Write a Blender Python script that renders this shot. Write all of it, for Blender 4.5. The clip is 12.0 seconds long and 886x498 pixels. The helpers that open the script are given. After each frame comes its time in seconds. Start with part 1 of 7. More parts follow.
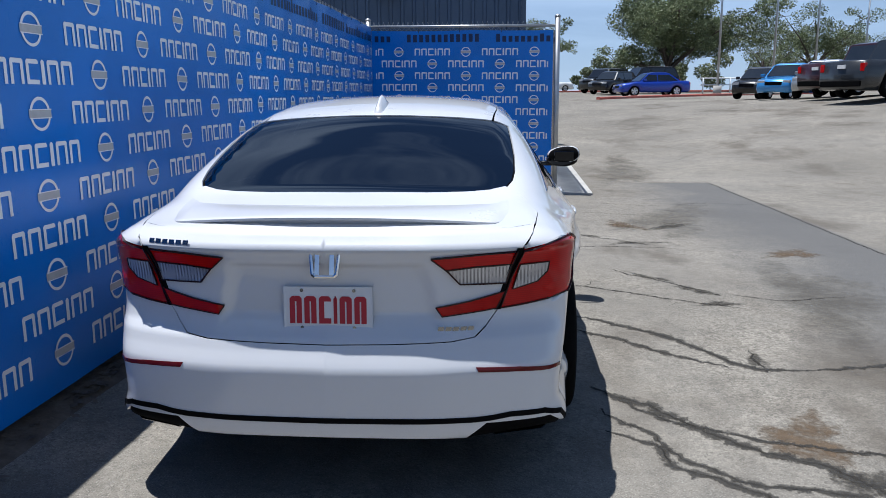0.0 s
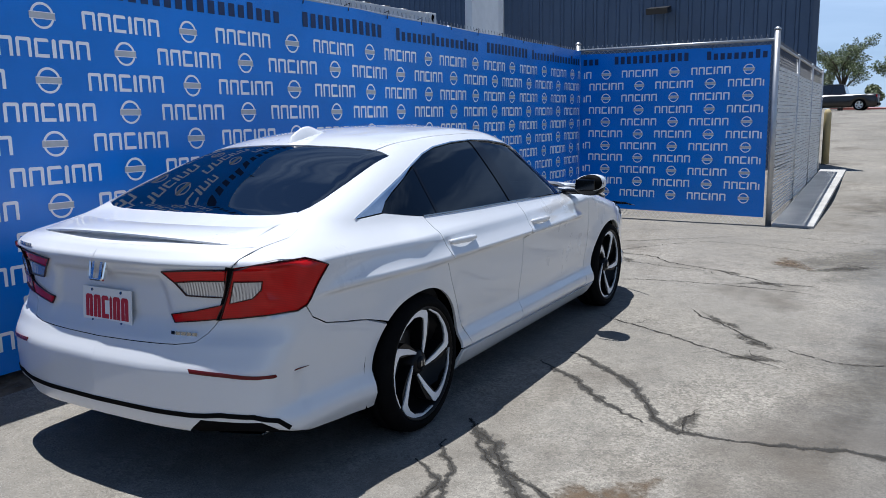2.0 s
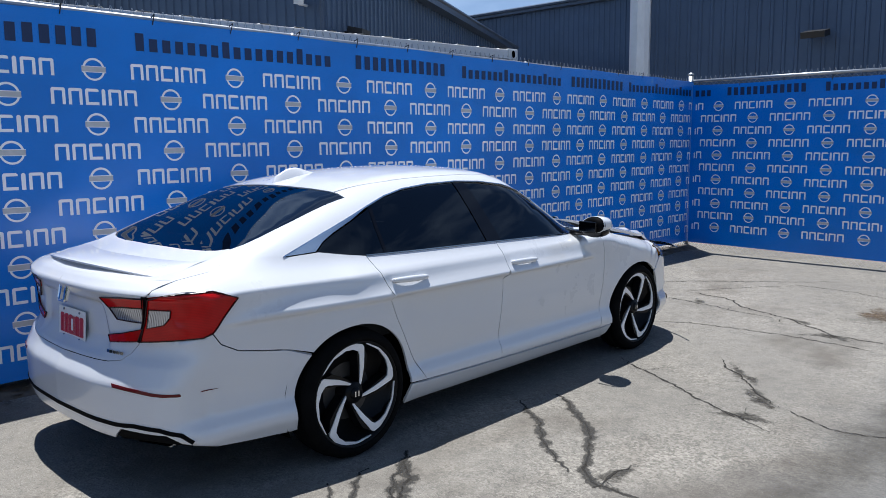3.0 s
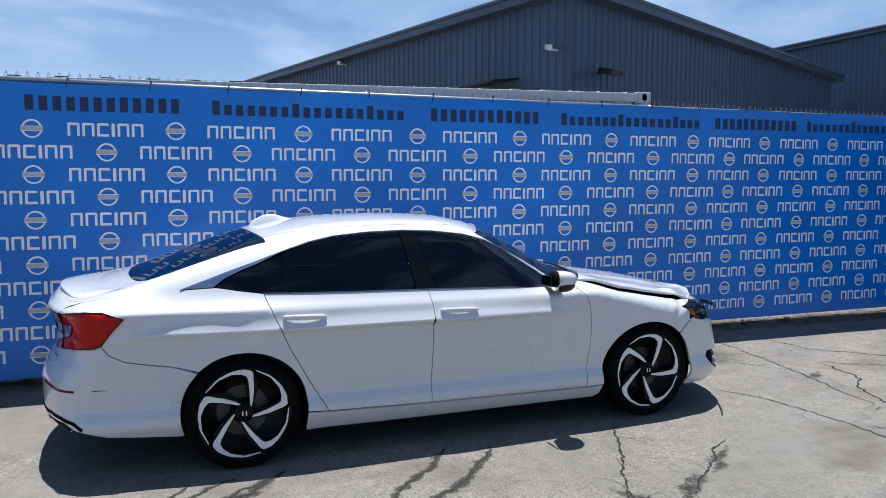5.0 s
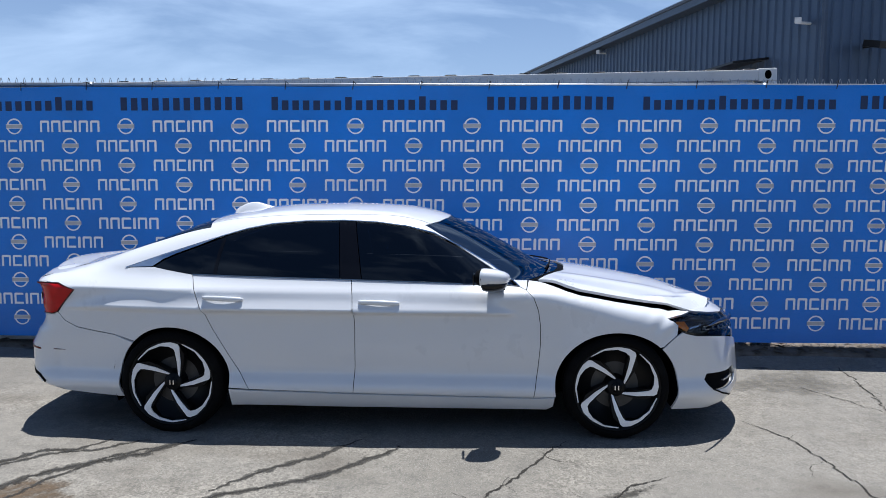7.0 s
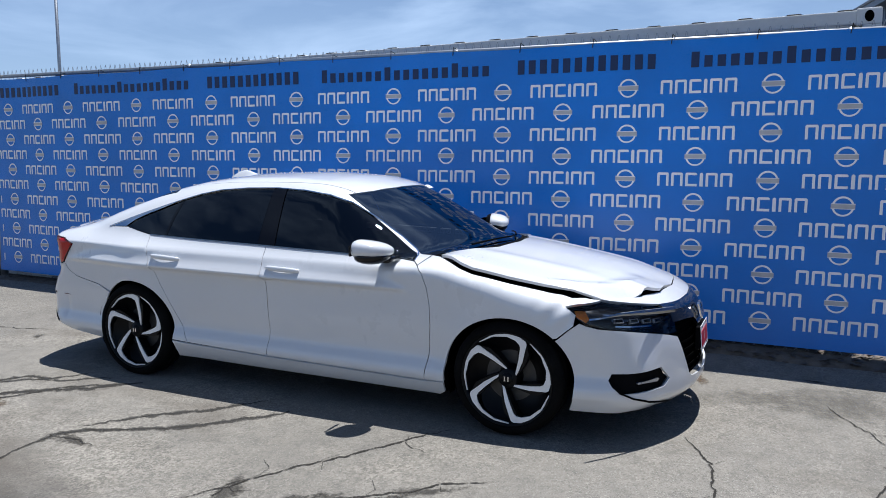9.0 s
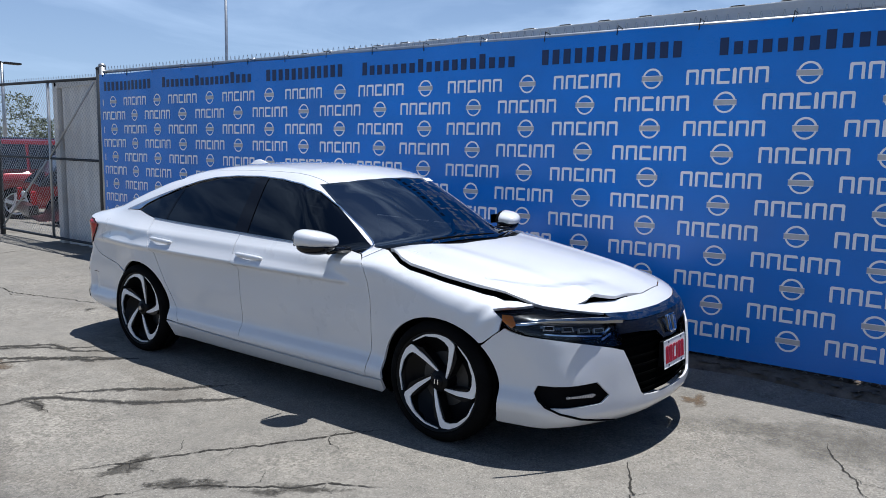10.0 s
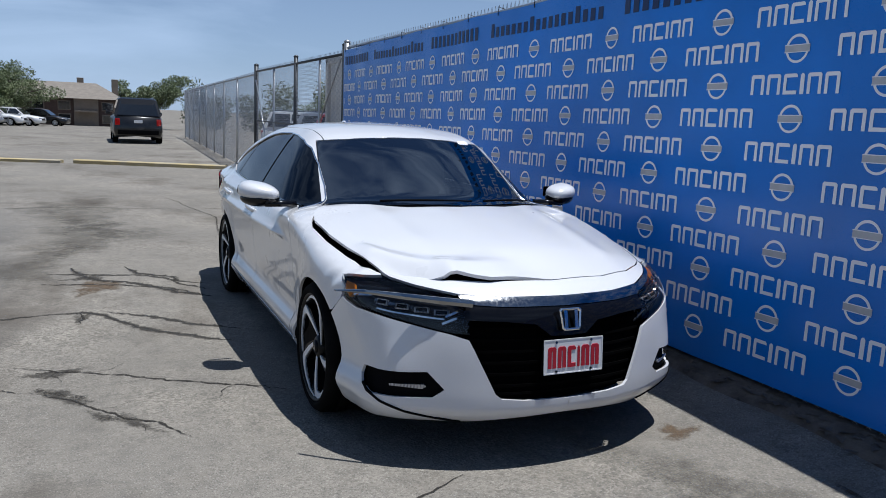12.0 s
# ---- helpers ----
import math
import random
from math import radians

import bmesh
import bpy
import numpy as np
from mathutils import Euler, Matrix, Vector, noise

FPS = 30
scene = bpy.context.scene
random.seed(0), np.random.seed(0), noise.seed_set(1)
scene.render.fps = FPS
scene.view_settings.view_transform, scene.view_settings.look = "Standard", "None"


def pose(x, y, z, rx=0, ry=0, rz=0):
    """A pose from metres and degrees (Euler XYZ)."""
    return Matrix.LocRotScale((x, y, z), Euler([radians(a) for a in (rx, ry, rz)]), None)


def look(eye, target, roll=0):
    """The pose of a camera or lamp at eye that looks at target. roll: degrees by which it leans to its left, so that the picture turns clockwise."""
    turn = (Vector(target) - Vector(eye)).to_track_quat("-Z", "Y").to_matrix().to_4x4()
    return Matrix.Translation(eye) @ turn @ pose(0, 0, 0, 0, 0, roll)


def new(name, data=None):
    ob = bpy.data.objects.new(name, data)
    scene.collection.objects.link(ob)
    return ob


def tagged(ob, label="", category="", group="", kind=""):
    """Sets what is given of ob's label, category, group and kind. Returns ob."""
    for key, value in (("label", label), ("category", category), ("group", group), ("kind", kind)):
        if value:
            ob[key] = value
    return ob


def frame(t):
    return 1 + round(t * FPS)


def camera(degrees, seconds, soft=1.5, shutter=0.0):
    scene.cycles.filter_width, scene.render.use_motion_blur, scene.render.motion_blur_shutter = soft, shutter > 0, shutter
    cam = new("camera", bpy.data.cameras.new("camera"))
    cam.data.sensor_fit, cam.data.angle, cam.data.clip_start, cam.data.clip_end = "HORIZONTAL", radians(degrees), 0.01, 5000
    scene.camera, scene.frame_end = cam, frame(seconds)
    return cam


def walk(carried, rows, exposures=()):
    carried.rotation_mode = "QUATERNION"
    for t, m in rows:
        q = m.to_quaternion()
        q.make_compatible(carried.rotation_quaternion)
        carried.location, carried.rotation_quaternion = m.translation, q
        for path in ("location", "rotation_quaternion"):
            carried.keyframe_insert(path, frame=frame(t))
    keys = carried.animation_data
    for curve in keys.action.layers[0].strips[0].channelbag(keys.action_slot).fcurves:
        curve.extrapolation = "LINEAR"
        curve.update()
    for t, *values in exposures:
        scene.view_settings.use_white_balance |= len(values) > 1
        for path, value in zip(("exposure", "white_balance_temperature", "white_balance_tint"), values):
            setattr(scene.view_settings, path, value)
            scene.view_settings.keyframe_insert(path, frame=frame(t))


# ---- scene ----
cam = camera(59.6, 12.0, soft=0.8)
PATH = [
    (0, (0.577, -4.944, 1.429), (0.433, -2.986, 1.049), -0.4),
    (0.5, (1.068, -4.875, 1.408), (0.721, -2.942, 1.032), -1.0),
    (1, (1.66, -4.812, 1.412), (1.095, -2.928, 1.052), -1.6),
    (1.5, (2.177, -4.646, 1.409), (1.404, -2.833, 1.074), -1.1),
    (2, (2.766, -4.456, 1.455), (1.783, -2.743, 1.135), -1.0),
    (2.5, (3.25, -4.161, 1.49), (2.073, -2.571, 1.2), -0.7),
    (3, (3.815, -3.889, 1.554), (2.46, -2.439, 1.298), -0.5),
    (3.2, (3.995, -3.758, 1.575), (2.577, -2.369, 1.329), -0.4),
    (4.8, (5.316, -2.211, 1.635), (3.497, -1.395, 1.467), -0.1),
    (5, (5.421, -1.978, 1.653), (3.569, -1.239, 1.489), 0.1),
    (5.5, (5.525, -1.376, 1.634), (3.608, -0.831, 1.465), 0.0),
    (6, (5.649, -0.755, 1.648), (3.686, -0.415, 1.474), -0.0),
    (6.5, (5.687, -0.164, 1.645), (3.699, -0.028, 1.472), 0.1),
    (7, (5.688, 0.465, 1.654), (3.698, 0.403, 1.466), 0.4),
    (7.2, (5.658, 0.687, 1.686), (3.672, 0.555, 1.49), 0.6),
    (8.8, (5.04, 2.626, 1.598), (3.202, 1.872, 1.368), -0.0),
    (9, (4.91, 2.859, 1.619), (3.107, 2.031, 1.365), 0.3),
    (9.5, (4.532, 3.374, 1.598), (2.828, 2.358, 1.344), 0.6),
    (10, (4.104, 3.858, 1.593), (2.521, 2.664, 1.329), 1.3),
    (10.5, (3.59, 4.291, 1.536), (2.156, 2.926, 1.252), 1.9),
    (11, (3.05, 4.648, 1.515), (1.791, 3.12, 1.228), 2.4),
    (11.5, (2.486, 4.926, 1.491), (1.435, 3.253, 1.185), 2.9),
    (12, (1.894, 5.119, 1.5), (1.075, 3.325, 1.169), 2.5),
]
walk(cam, [(t, look(eye, target, roll)) for t, eye, target, roll in PATH],
     exposures=[(t, stops, 5880, 10) for t, stops in ((0.0, 0.62), (2.5, 0.76), (5.0, 0.76), (7.0, 0.74), (9.0, 0.70), (10.5, 0.62), (12.0, 0.36))])

# ---- world, sun ----
SUN_DROP = Vector((0.19, -0.05, -1.0))
world = bpy.data.worlds.new("sky")
scene.world = world
world.use_nodes = True
wn, wl = world.node_tree.nodes, world.node_tree.links
wn.clear()
w_out = wn.new("ShaderNodeOutputWorld")
w_bg = wn.new("ShaderNodeBackground")
w_sky = wn.new("ShaderNodeTexSky")
w_sky.sky_type = "NISHITA"
w_sky.sun_disc = False
w_sky.sun_elevation = radians(78.9)
w_sky.sun_rotation = radians(-75.3)
w_sky.altitude = 200
w_sky.air_density, w_sky.dust_density, w_sky.ozone_density = 1.0, 0.12, 2.0
w_tc = wn.new("ShaderNodeTexCoord")
w_map = wn.new("ShaderNodeMapping")
w_map.inputs["Scale"].default_value = (1.3, 2.2, 7.0)
w_noise = wn.new("ShaderNodeTexNoise")
w_noise.inputs["Scale"].default_value = 1.6
w_noise.inputs["Detail"].default_value = 7.0
w_noise.inputs["Roughness"].default_value = 0.55
w_noise.inputs["Distortion"].default_value = 0.5
w_ramp = wn.new("ShaderNodeMapRange")
w_ramp.inputs["From Min"].default_value, w_ramp.inputs["From Max"].default_value = 0.46, 0.78
w_ramp.inputs["To Min"].default_value, w_ramp.inputs["To Max"].default_value = 0.0, 0.75
w_mix = wn.new("ShaderNodeMix")
w_mix.data_type = "RGBA"
w_mix.inputs["B"].default_value = (12.7, 13.1, 13.7, 1)
wl.new(w_tc.outputs["Generated"], w_map.inputs["Vector"])
wl.new(w_map.outputs["Vector"], w_noise.inputs["Vector"])
wl.new(w_noise.outputs["Fac"], w_ramp.inputs["Value"])
# thin high cloud all round, a little thicker towards the sun
w_sep = wn.new("ShaderNodeSeparateXYZ")
w_side = wn.new("ShaderNodeMapRange")
w_side.inputs["From Min"].default_value, w_side.inputs["From Max"].default_value = 0.1, -0.7
w_side.inputs["To Min"].default_value, w_side.inputs["To Max"].default_value = 0.9, 1.0
w_amt = wn.new("ShaderNodeMath")
w_amt.operation = "MULTIPLY"
wl.new(w_tc.outputs["Generated"], w_sep.inputs["Vector"])
wl.new(w_sep.outputs["X"], w_side.inputs["Value"])
wl.new(w_ramp.outputs["Result"], w_amt.inputs[0])
wl.new(w_side.outputs["Result"], w_amt.inputs[1])
wl.new(w_amt.outputs["Value"], w_mix.inputs["Factor"])
w_tint = wn.new("ShaderNodeMix")
w_tint.data_type, w_tint.blend_type = "RGBA", "MULTIPLY"
w_tint.inputs["Factor"].default_value = 1.0
w_tint.inputs["B"].default_value = (0.62, 0.75, 0.91, 1)
# pale haze low over the horizon
w_low = wn.new("ShaderNodeMapRange")
w_low.inputs["From Min"].default_value, w_low.inputs["From Max"].default_value = 0.40, 0.02
w_low.inputs["To Min"].default_value, w_low.inputs["To Max"].default_value = 0.0, 0.62
w_haze = wn.new("ShaderNodeMix")
w_haze.data_type = "RGBA"
w_haze.inputs["B"].default_value = (11.2, 11.6, 12.6, 1)
wl.new(w_sep.outputs["Z"], w_low.inputs["Value"])
wl.new(w_low.outputs["Result"], w_haze.inputs["Factor"])
wl.new(w_sky.outputs["Color"], w_haze.inputs["A"])
wl.new(w_haze.outputs["Result"], w_mix.inputs["A"])
wl.new(w_mix.outputs["Result"], w_tint.inputs["A"])
wl.new(w_tint.outputs["Result"], w_bg.inputs["Color"])
w_bg.inputs["Strength"].default_value = 0.051
wl.new(w_bg.outputs["Background"], w_out.inputs["Surface"])

sun = new("sun", bpy.data.lights.new("sun", "SUN"))
sun.data.energy, sun.data.angle, sun.data.color = 4.2, radians(0.53), (1.0, 0.96, 0.90)
sun.matrix_world = look((0, 0, 20), Vector((0, 0, 20)) + SUN_DROP)

# ---- materials ----
def nodes_of(name):
    m = bpy.data.materials.new(name)
    m.use_nodes = True
    n, l = m.node_tree.nodes, m.node_tree.links
    return m, n, l, n["Principled BSDF"]


def noise_node(n, l, scale, detail=4.0, rough=0.55, coords=None, stretch=None):
    tex = n.new("ShaderNodeTexNoise")
    tex.inputs["Scale"].default_value, tex.inputs["Detail"].default_value, tex.inputs["Roughness"].default_value = scale, detail, rough
    if coords is None:
        coords = n.new("ShaderNodeTexCoord").outputs["Object"]
    if stretch:
        mp = n.new("ShaderNodeMapping")
        mp.inputs["Scale"].default_value = stretch
        l.new(coords, mp.inputs["Vector"])
        coords = mp.outputs["Vector"]
    l.new(coords, tex.inputs["Vector"])
    return tex.outputs["Fac"]


def remap(n, l, value, lo, hi, to_lo=0.0, to_hi=1.0):
    r = n.new("ShaderNodeMapRange")
    for key, v in (("From Min", lo), ("From Max", hi), ("To Min", to_lo), ("To Max", to_hi)):
        r.inputs[key].default_value = v
    l.new(value, r.inputs["Value"])
    return r.outputs["Result"]


def mix_rgb(n, l, fac, a, b, mode="MIX"):
    m = n.new("ShaderNodeMix")
    m.data_type, m.blend_type = "RGBA", mode
    for key, v in (("Factor", fac), ("A", a), ("B", b)):
        if isinstance(v, (int, float)):
            m.inputs[key].default_value = v
        elif isinstance(v, tuple):
            m.inputs[key].default_value = (*v, 1) if len(v) == 3 else v
        else:
            l.new(v, m.inputs[key])
    return m.outputs["Result"]


def bump(n, l, bsdf, height, strength, dist=0.01):
    b = n.new("ShaderNodeBump")
    b.inputs["Strength"].default_value, b.inputs["Distance"].default_value = strength, dist
    l.new(height, b.inputs["Height"])
    l.new(b.outputs["Normal"], bsdf.inputs["Normal"])


def surface(name, colour, rough=0.5, metal=0.0, vary=0.12, scale=6.0, fine=60.0, relief=0.1, coat=0.0, spec=0.5, dirt=None, dirt_amount=0.0, stretch=None, emit=None):
    """Colour varied at two scales, with fine relief and optional dirt."""
    m, n, l, b = nodes_of(name)
    coords = n.new("ShaderNodeTexCoord").outputs["Object"]
    big, small = noise_node(n, l, scale, 5, 0.6, coords, stretch), noise_node(n, l, fine, 3, 0.6, coords, stretch)
    dark, light = tuple(c * (1 - vary) for c in colour), tuple(min(1.0, c * (1 + vary)) for c in colour)
    col = mix_rgb(n, l, remap(n, l, big, 0.3, 0.7), dark, light)
    col = mix_rgb(n, l, remap(n, l, small, 0.35, 0.75, 0.0, vary), col, tuple(c * 0.45 for c in colour))
    if dirt:
        col = mix_rgb(n, l, remap(n, l, noise_node(n, l, scale * 0.45, 6, 0.65, coords, stretch), 0.48, 0.72, 0.0, dirt_amount), col, dirt)
    l.new(col, b.inputs["Base Color"])
    l.new(remap(n, l, small, 0.2, 0.8, max(0.02, rough - 0.08), min(1.0, rough + 0.08)), b.inputs["Roughness"])
    b.inputs["Metallic"].default_value = metal
    b.inputs["Specular IOR Level"].default_value = spec
    b.inputs["Coat Weight"].default_value = coat
    b.inputs["Coat Roughness"].default_value = 0.03
    if relief:
        bump(n, l, b, small, relief, 0.003)
    return m


M = {}
M["banner"] = surface("banner_vinyl", (0.004, 0.185, 0.66), 0.30, vary=0.12, scale=1.3, fine=240, relief=0.05, spec=0.5)
M["print_white"] = surface("print_white", (0.90, 0.90, 0.90), 0.45, vary=0.04, scale=3, relief=0.02)
M["print_grey"] = surface("print_grey", (0.50, 0.50, 0.50), 0.45, vary=0.10, scale=14, relief=0.02)
M["print_navy"] = surface("print_navy", (0.004, 0.022, 0.085), 0.45, vary=0.10, scale=3, relief=0.02)
M["dull_wire"] = surface("weathered_wire", (0.13, 0.13, 0.13), 0.7, 0.2, vary=0.2, scale=9, relief=0.05)
M["galv"] = surface("galvanised_steel", (0.42, 0.43, 0.44), 0.42, 0.85, vary=0.15, scale=9, fine=90, relief=0.08)
M["dark_post"] = surface("dark_painted_steel", (0.045, 0.05, 0.055), 0.5, 0.3, vary=0.2, scale=9, fine=70)
M["slat_white"] = surface("white_plastic", (0.64, 0.64, 0.62), 0.55, vary=0.12, scale=3, dirt=(0.35, 0.32, 0.28), dirt_amount=0.35)
M["container"] = surface("container_paint", (0.66, 0.65, 0.62), 0.5, vary=0.08, scale=1.5, dirt=(0.30, 0.20, 0.13), dirt_amount=0.35)
M["navy_metal"] = surface("navy_cladding", (0.056, 0.090, 0.152), 0.42, 0.1, vary=0.12, scale=0.7, fine=25, relief=0.05)
M["navy_trim"] = surface("navy_trim", (0.065, 0.090, 0.135), 0.4, 0.2, vary=0.1, scale=2)
M["white_trim"] = surface("white_trim", (0.75, 0.76, 0.76), 0.5, vary=0.06, scale=2)
M["black_fixture"] = surface("black_fixture", (0.012, 0.012, 0.013), 0.4, vary=0.1)
M["concrete"] = surface("concrete", (0.40, 0.385, 0.355), 0.85, vary=0.14, scale=2.2, fine=70, relief=0.4, dirt=(0.16, 0.15, 0.13), dirt_amount=0.45)
M["yellow"] = surface("yellow_paint", (0.42, 0.33, 0.16), 0.7, vary=0.15, scale=3, dirt=(0.36, 0.33, 0.28), dirt_amount=0.85)
M["red_paint"] = surface("faded_red_paint", (0.45, 0.12, 0.09), 0.7, vary=0.15, scale=1.5, dirt=(0.4, 0.34, 0.30), dirt_amount=0.5)
M["soil"] = surface("dry_soil", (0.13, 0.105, 0.08), 0.95, vary=0.4, scale=9, fine=50, relief=0.8)


def ground_material():
    m, n, l, b = nodes_of("weathered_pavement")
    co = n.new("ShaderNodeTexCoord").outputs["Object"]
    sep = n.new("ShaderNodeSeparateXYZ")
    l.new(co, sep.inputs["Vector"])
    col = mix_rgb(n, l, remap(n, l, noise_node(n, l, 0.35, 6, 0.6, co), 0.32, 0.68), (0.164, 0.150, 0.127), (0.258, 0.238, 0.204))
    col = mix_rgb(n, l, remap(n, l, noise_node(n, l, 1.7, 7, 0.72, co), 0.50, 0.72, 0, 0.65), col, (0.122, 0.113, 0.099))
    col = mix_rgb(n, l, remap(n, l, noise_node(n, l, 8.0, 6, 0.75, co), 0.46, 0.70, 0, 0.6), col, (0.119, 0.110, 0.096))
    # exposed aggregate: small stones of many greys in a darker binder
    grit = n.new("ShaderNodeTexVoronoi")
    grit.inputs["Scale"].default_value = 75
    l.new(co, grit.inputs["Vector"])
    tone = n.new("ShaderNodeSeparateColor")
    l.new(grit.outputs["Color"], tone.inputs["Color"])
    patchy = remap(n, l, noise_node(n, l, 0.7, 5, 0.65, co), 0.40, 0.64, 0.12, 0.85)
    stones = mix_rgb(n, l, remap(n, l, tone.outputs["Red"], 0.0, 1.0), (0.55, 0.54, 0.52), (1.42, 1.40, 1.36))
    col = mix_rgb(n, l, patchy, col, stones, "MULTIPLY")
    speck = noise_node(n, l, 150, 2, 0.5, co)
    col = mix_rgb(n, l, remap(n, l, speck, 0.58, 0.66, 0, 0.50), col, (0.050, 0.047, 0.042))
    col = mix_rgb(n, l, remap(n, l, speck, 0.40, 0.33, 0, 0.40), col, (0.44, 0.42, 0.37))
    # brown stains
    col = mix_rgb(n, l, remap(n, l, noise_node(n, l, 0.55, 4, 0.7, co, (1, 0.6, 1)), 0.52, 0.68, 0, 0.75), col, (0.088, 0.074, 0.058))
    # newer dark asphalt strip beyond the parking bay
    wob = noise_node(n, l, 1.2, 5, 0.6, co)

    def math_node(op, a, v):
        q = n.new("ShaderNodeMath")
        q.operation = op
        for i, x in enumerate((a, v)):
            if isinstance(x, (int, float)):
                q.inputs[i].default_value = x
            else:
                l.new(x, q.inputs[i])
        return q.outputs["Value"]
    soft_x = math_node("ADD", sep.outputs["X"], math_node("MULTIPLY", wob, 1.2))
    inner = remap(n, l, soft_x, 3.0, 4.1)
    outer = remap(n, l, math_node("ADD", sep.outputs["X"], math_node("MULTIPLY", wob, 0.10)), 4.24, 4.16)
    far = remap(n, l, sep.outputs["Y"], 8.55, 8.5)
    near = remap(n, l, sep.outputs["Y"], -9.0, -4.0)
    mask = math_node("MULTIPLY", math_node("MULTIPLY", inner, outer), math_node("MULTIPLY", far, near))
    col = mix_rgb(n, l, math_node("MULTIPLY", mask, 0.85), col, (0.105, 0.103, 0.10))
    l.new(col, b.inputs["Base Color"])
    b.inputs["Roughness"].default_value = 0.9
    b.inputs["Specular IOR Level"].default_value = 0.25
    tall = math_node("ADD", math_node("MULTIPLY", grit.outputs["Distance"], 0.5), noise_node(n, l, 40, 4, 0.7, co))
    bump(n, l, b, tall, 0.45, 0.008)
    return m


M["ground"] = ground_material()


def stain_material(name, colour, lo, hi, scale, most):
    """A ragged dark film that thins out to nothing at its edges."""
    m, n, l, b = nodes_of(name)
    co = n.new("ShaderNodeTexCoord").outputs["Object"]
    fade = n.new("ShaderNodeAttribute")
    fade.attribute_name = "fade"
    parts = []
    for sc, amount in ((scale, 1.1), (scale * 5, 0.8)):
        parts.append(remap(n, l, noise_node(n, l, sc, 4, 0.65, co), 0.25, 0.75, -amount / 2, amount / 2))
    total = fade.outputs["Fac"]
    for p in parts:
        q = n.new("ShaderNodeMath")
        l.new(total, q.inputs[0])
        l.new(p, q.inputs[1])
        total = q.outputs["Value"]
    l.new(remap(n, l, total, lo, hi, 0.0, most), b.inputs["Alpha"])
    l.new(mix_rgb(n, l, noise_node(n, l, scale * 3, 3, 0.6, co), tuple(c * 0.5 for c in colour), tuple(c * 1.5 for c in colour)), b.inputs["Base Color"])
    b.inputs["Roughness"].default_value = 0.95
    b.inputs["Specular IOR Level"].default_value = 0.1
    return m


M["crack"] = stain_material("crack_dirt", (0.035, 0.032, 0.028), 0.34, 0.62, 22, 0.92)
M["sealant"] = stain_material("worn_sealant", (0.052, 0.049, 0.044), 0.30, 0.62, 14, 0.72)
M["rust_stain"] = stain_material("brown_stain", (0.12, 0.085, 0.055), 0.20, 0.95, 7, 0.75)

# ---- building blocks ----
def empty(name, m=None):
    ob = new(name)
    ob.empty_display_size = 0.2
    if m is not None:
        ob.matrix_world = m
    return ob


def part(name, bm, material, parent=None, label="", smooth=False):
    """Links a bmesh as one mesh object under a thing or a part."""
    me = bpy.data.meshes.new(name)
    bm.normal_update()
    bm.to_mesh(me)
    bm.free()
    return part_mesh(name, me, material, parent, label, smooth)


def part_mesh(name, me, material, parent=None, label="", smooth=False):
    if material is not None and not me.materials:
        me.materials.append(material)
    if smooth:
        me.shade_smooth()
    ob = new(name, me)
    if parent is not None:
        ob.parent = parent
    if label:
        tagged(ob, label)
    return ob


def box(bm, lo, hi, m=None):
    c = [(lo[i] + hi[i]) / 2 for i in range(3)]
    d = [hi[i] - lo[i] for i in range(3)]
    t = Matrix.Translation(c) @ Matrix.Diagonal((*d, 1))
    return bmesh.ops.create_cube(bm, size=1, matrix=(m @ t) if m is not None else t)["verts"]


def boxed(lo, hi, m=None, bevel=0.0, segments=2):
    bm = bmesh.new()
    box(bm, lo, hi, m)
    if bevel:
        bmesh.ops.bevel(bm, geom=bm.edges[:], offset=bevel, segments=segments, affect="EDGES", profile=0.6)
    return bm


def tube(bm, points, radius, sides=8, cap=True):
    """A round bar through the points; radius is one number or one for each point."""
    pts = [Vector(p) for p in points]
    radii = [radius] * len(pts) if isinstance(radius, (int, float)) else radius
    rings = []
    for i, p in enumerate(pts):
        d = (pts[min(i + 1, len(pts) - 1)] - pts[max(i - 1, 0)]).normalized()
        a = d.orthogonal().normalized() if i == 0 else (a - d * a.dot(d)).normalized()
        b = d.cross(a)
        rings.append([bm.verts.new(p + radii[i] * (math.cos(q) * a + math.sin(q) * b)) for q in (2 * math.pi * k / sides for k in range(sides))])
    for r, s in zip(rings, rings[1:]):
        for k in range(sides):
            bm.faces.new((r[k], r[(k + 1) % sides], s[(k + 1) % sides], s[k]))
    if cap:
        bm.faces.new(rings[0][::-1])
        bm.faces.new(rings[-1])
    return bm


def tubed(points, radius, sides=8, cap=True):
    return tube(bmesh.new(), points, radius, sides, cap)


def smoothstep(a, b, x):
    t = min(1.0, max(0.0, (x - a) / (b - a)))
    return t * t * (3 - 2 * t)


def lerp(a, b, t):
    return a + (b - a) * t


# ---- ground ----
def ground_height(x, y):
    z = 0.10 * smoothstep(-0.95, -1.55, x) * smoothstep(-5.0, 2.0, y)
    z += 0.041 * max(0.0, min(y, 52.0) - 9.0) * smoothstep(9.0, 14.0, y) + 0.012 * max(0.0, min(y, 110.0) - 52.0)
    z += 0.085 * max(0.0, x - 4.5) * smoothstep(5.0, 14.0, y) * (1 - smoothstep(20.0, 45.0, y)) * (1 - smoothstep(20.0, 40.0, x))
    z -= 0.016 * min(90.0, max(0.0, -y - 35.0))
    # the back lot behind the gate lies a little lower
    z -= 0.28 * smoothstep(-2.4, -4.2, x) * smoothstep(-7.0, -10.0, y)
    return z


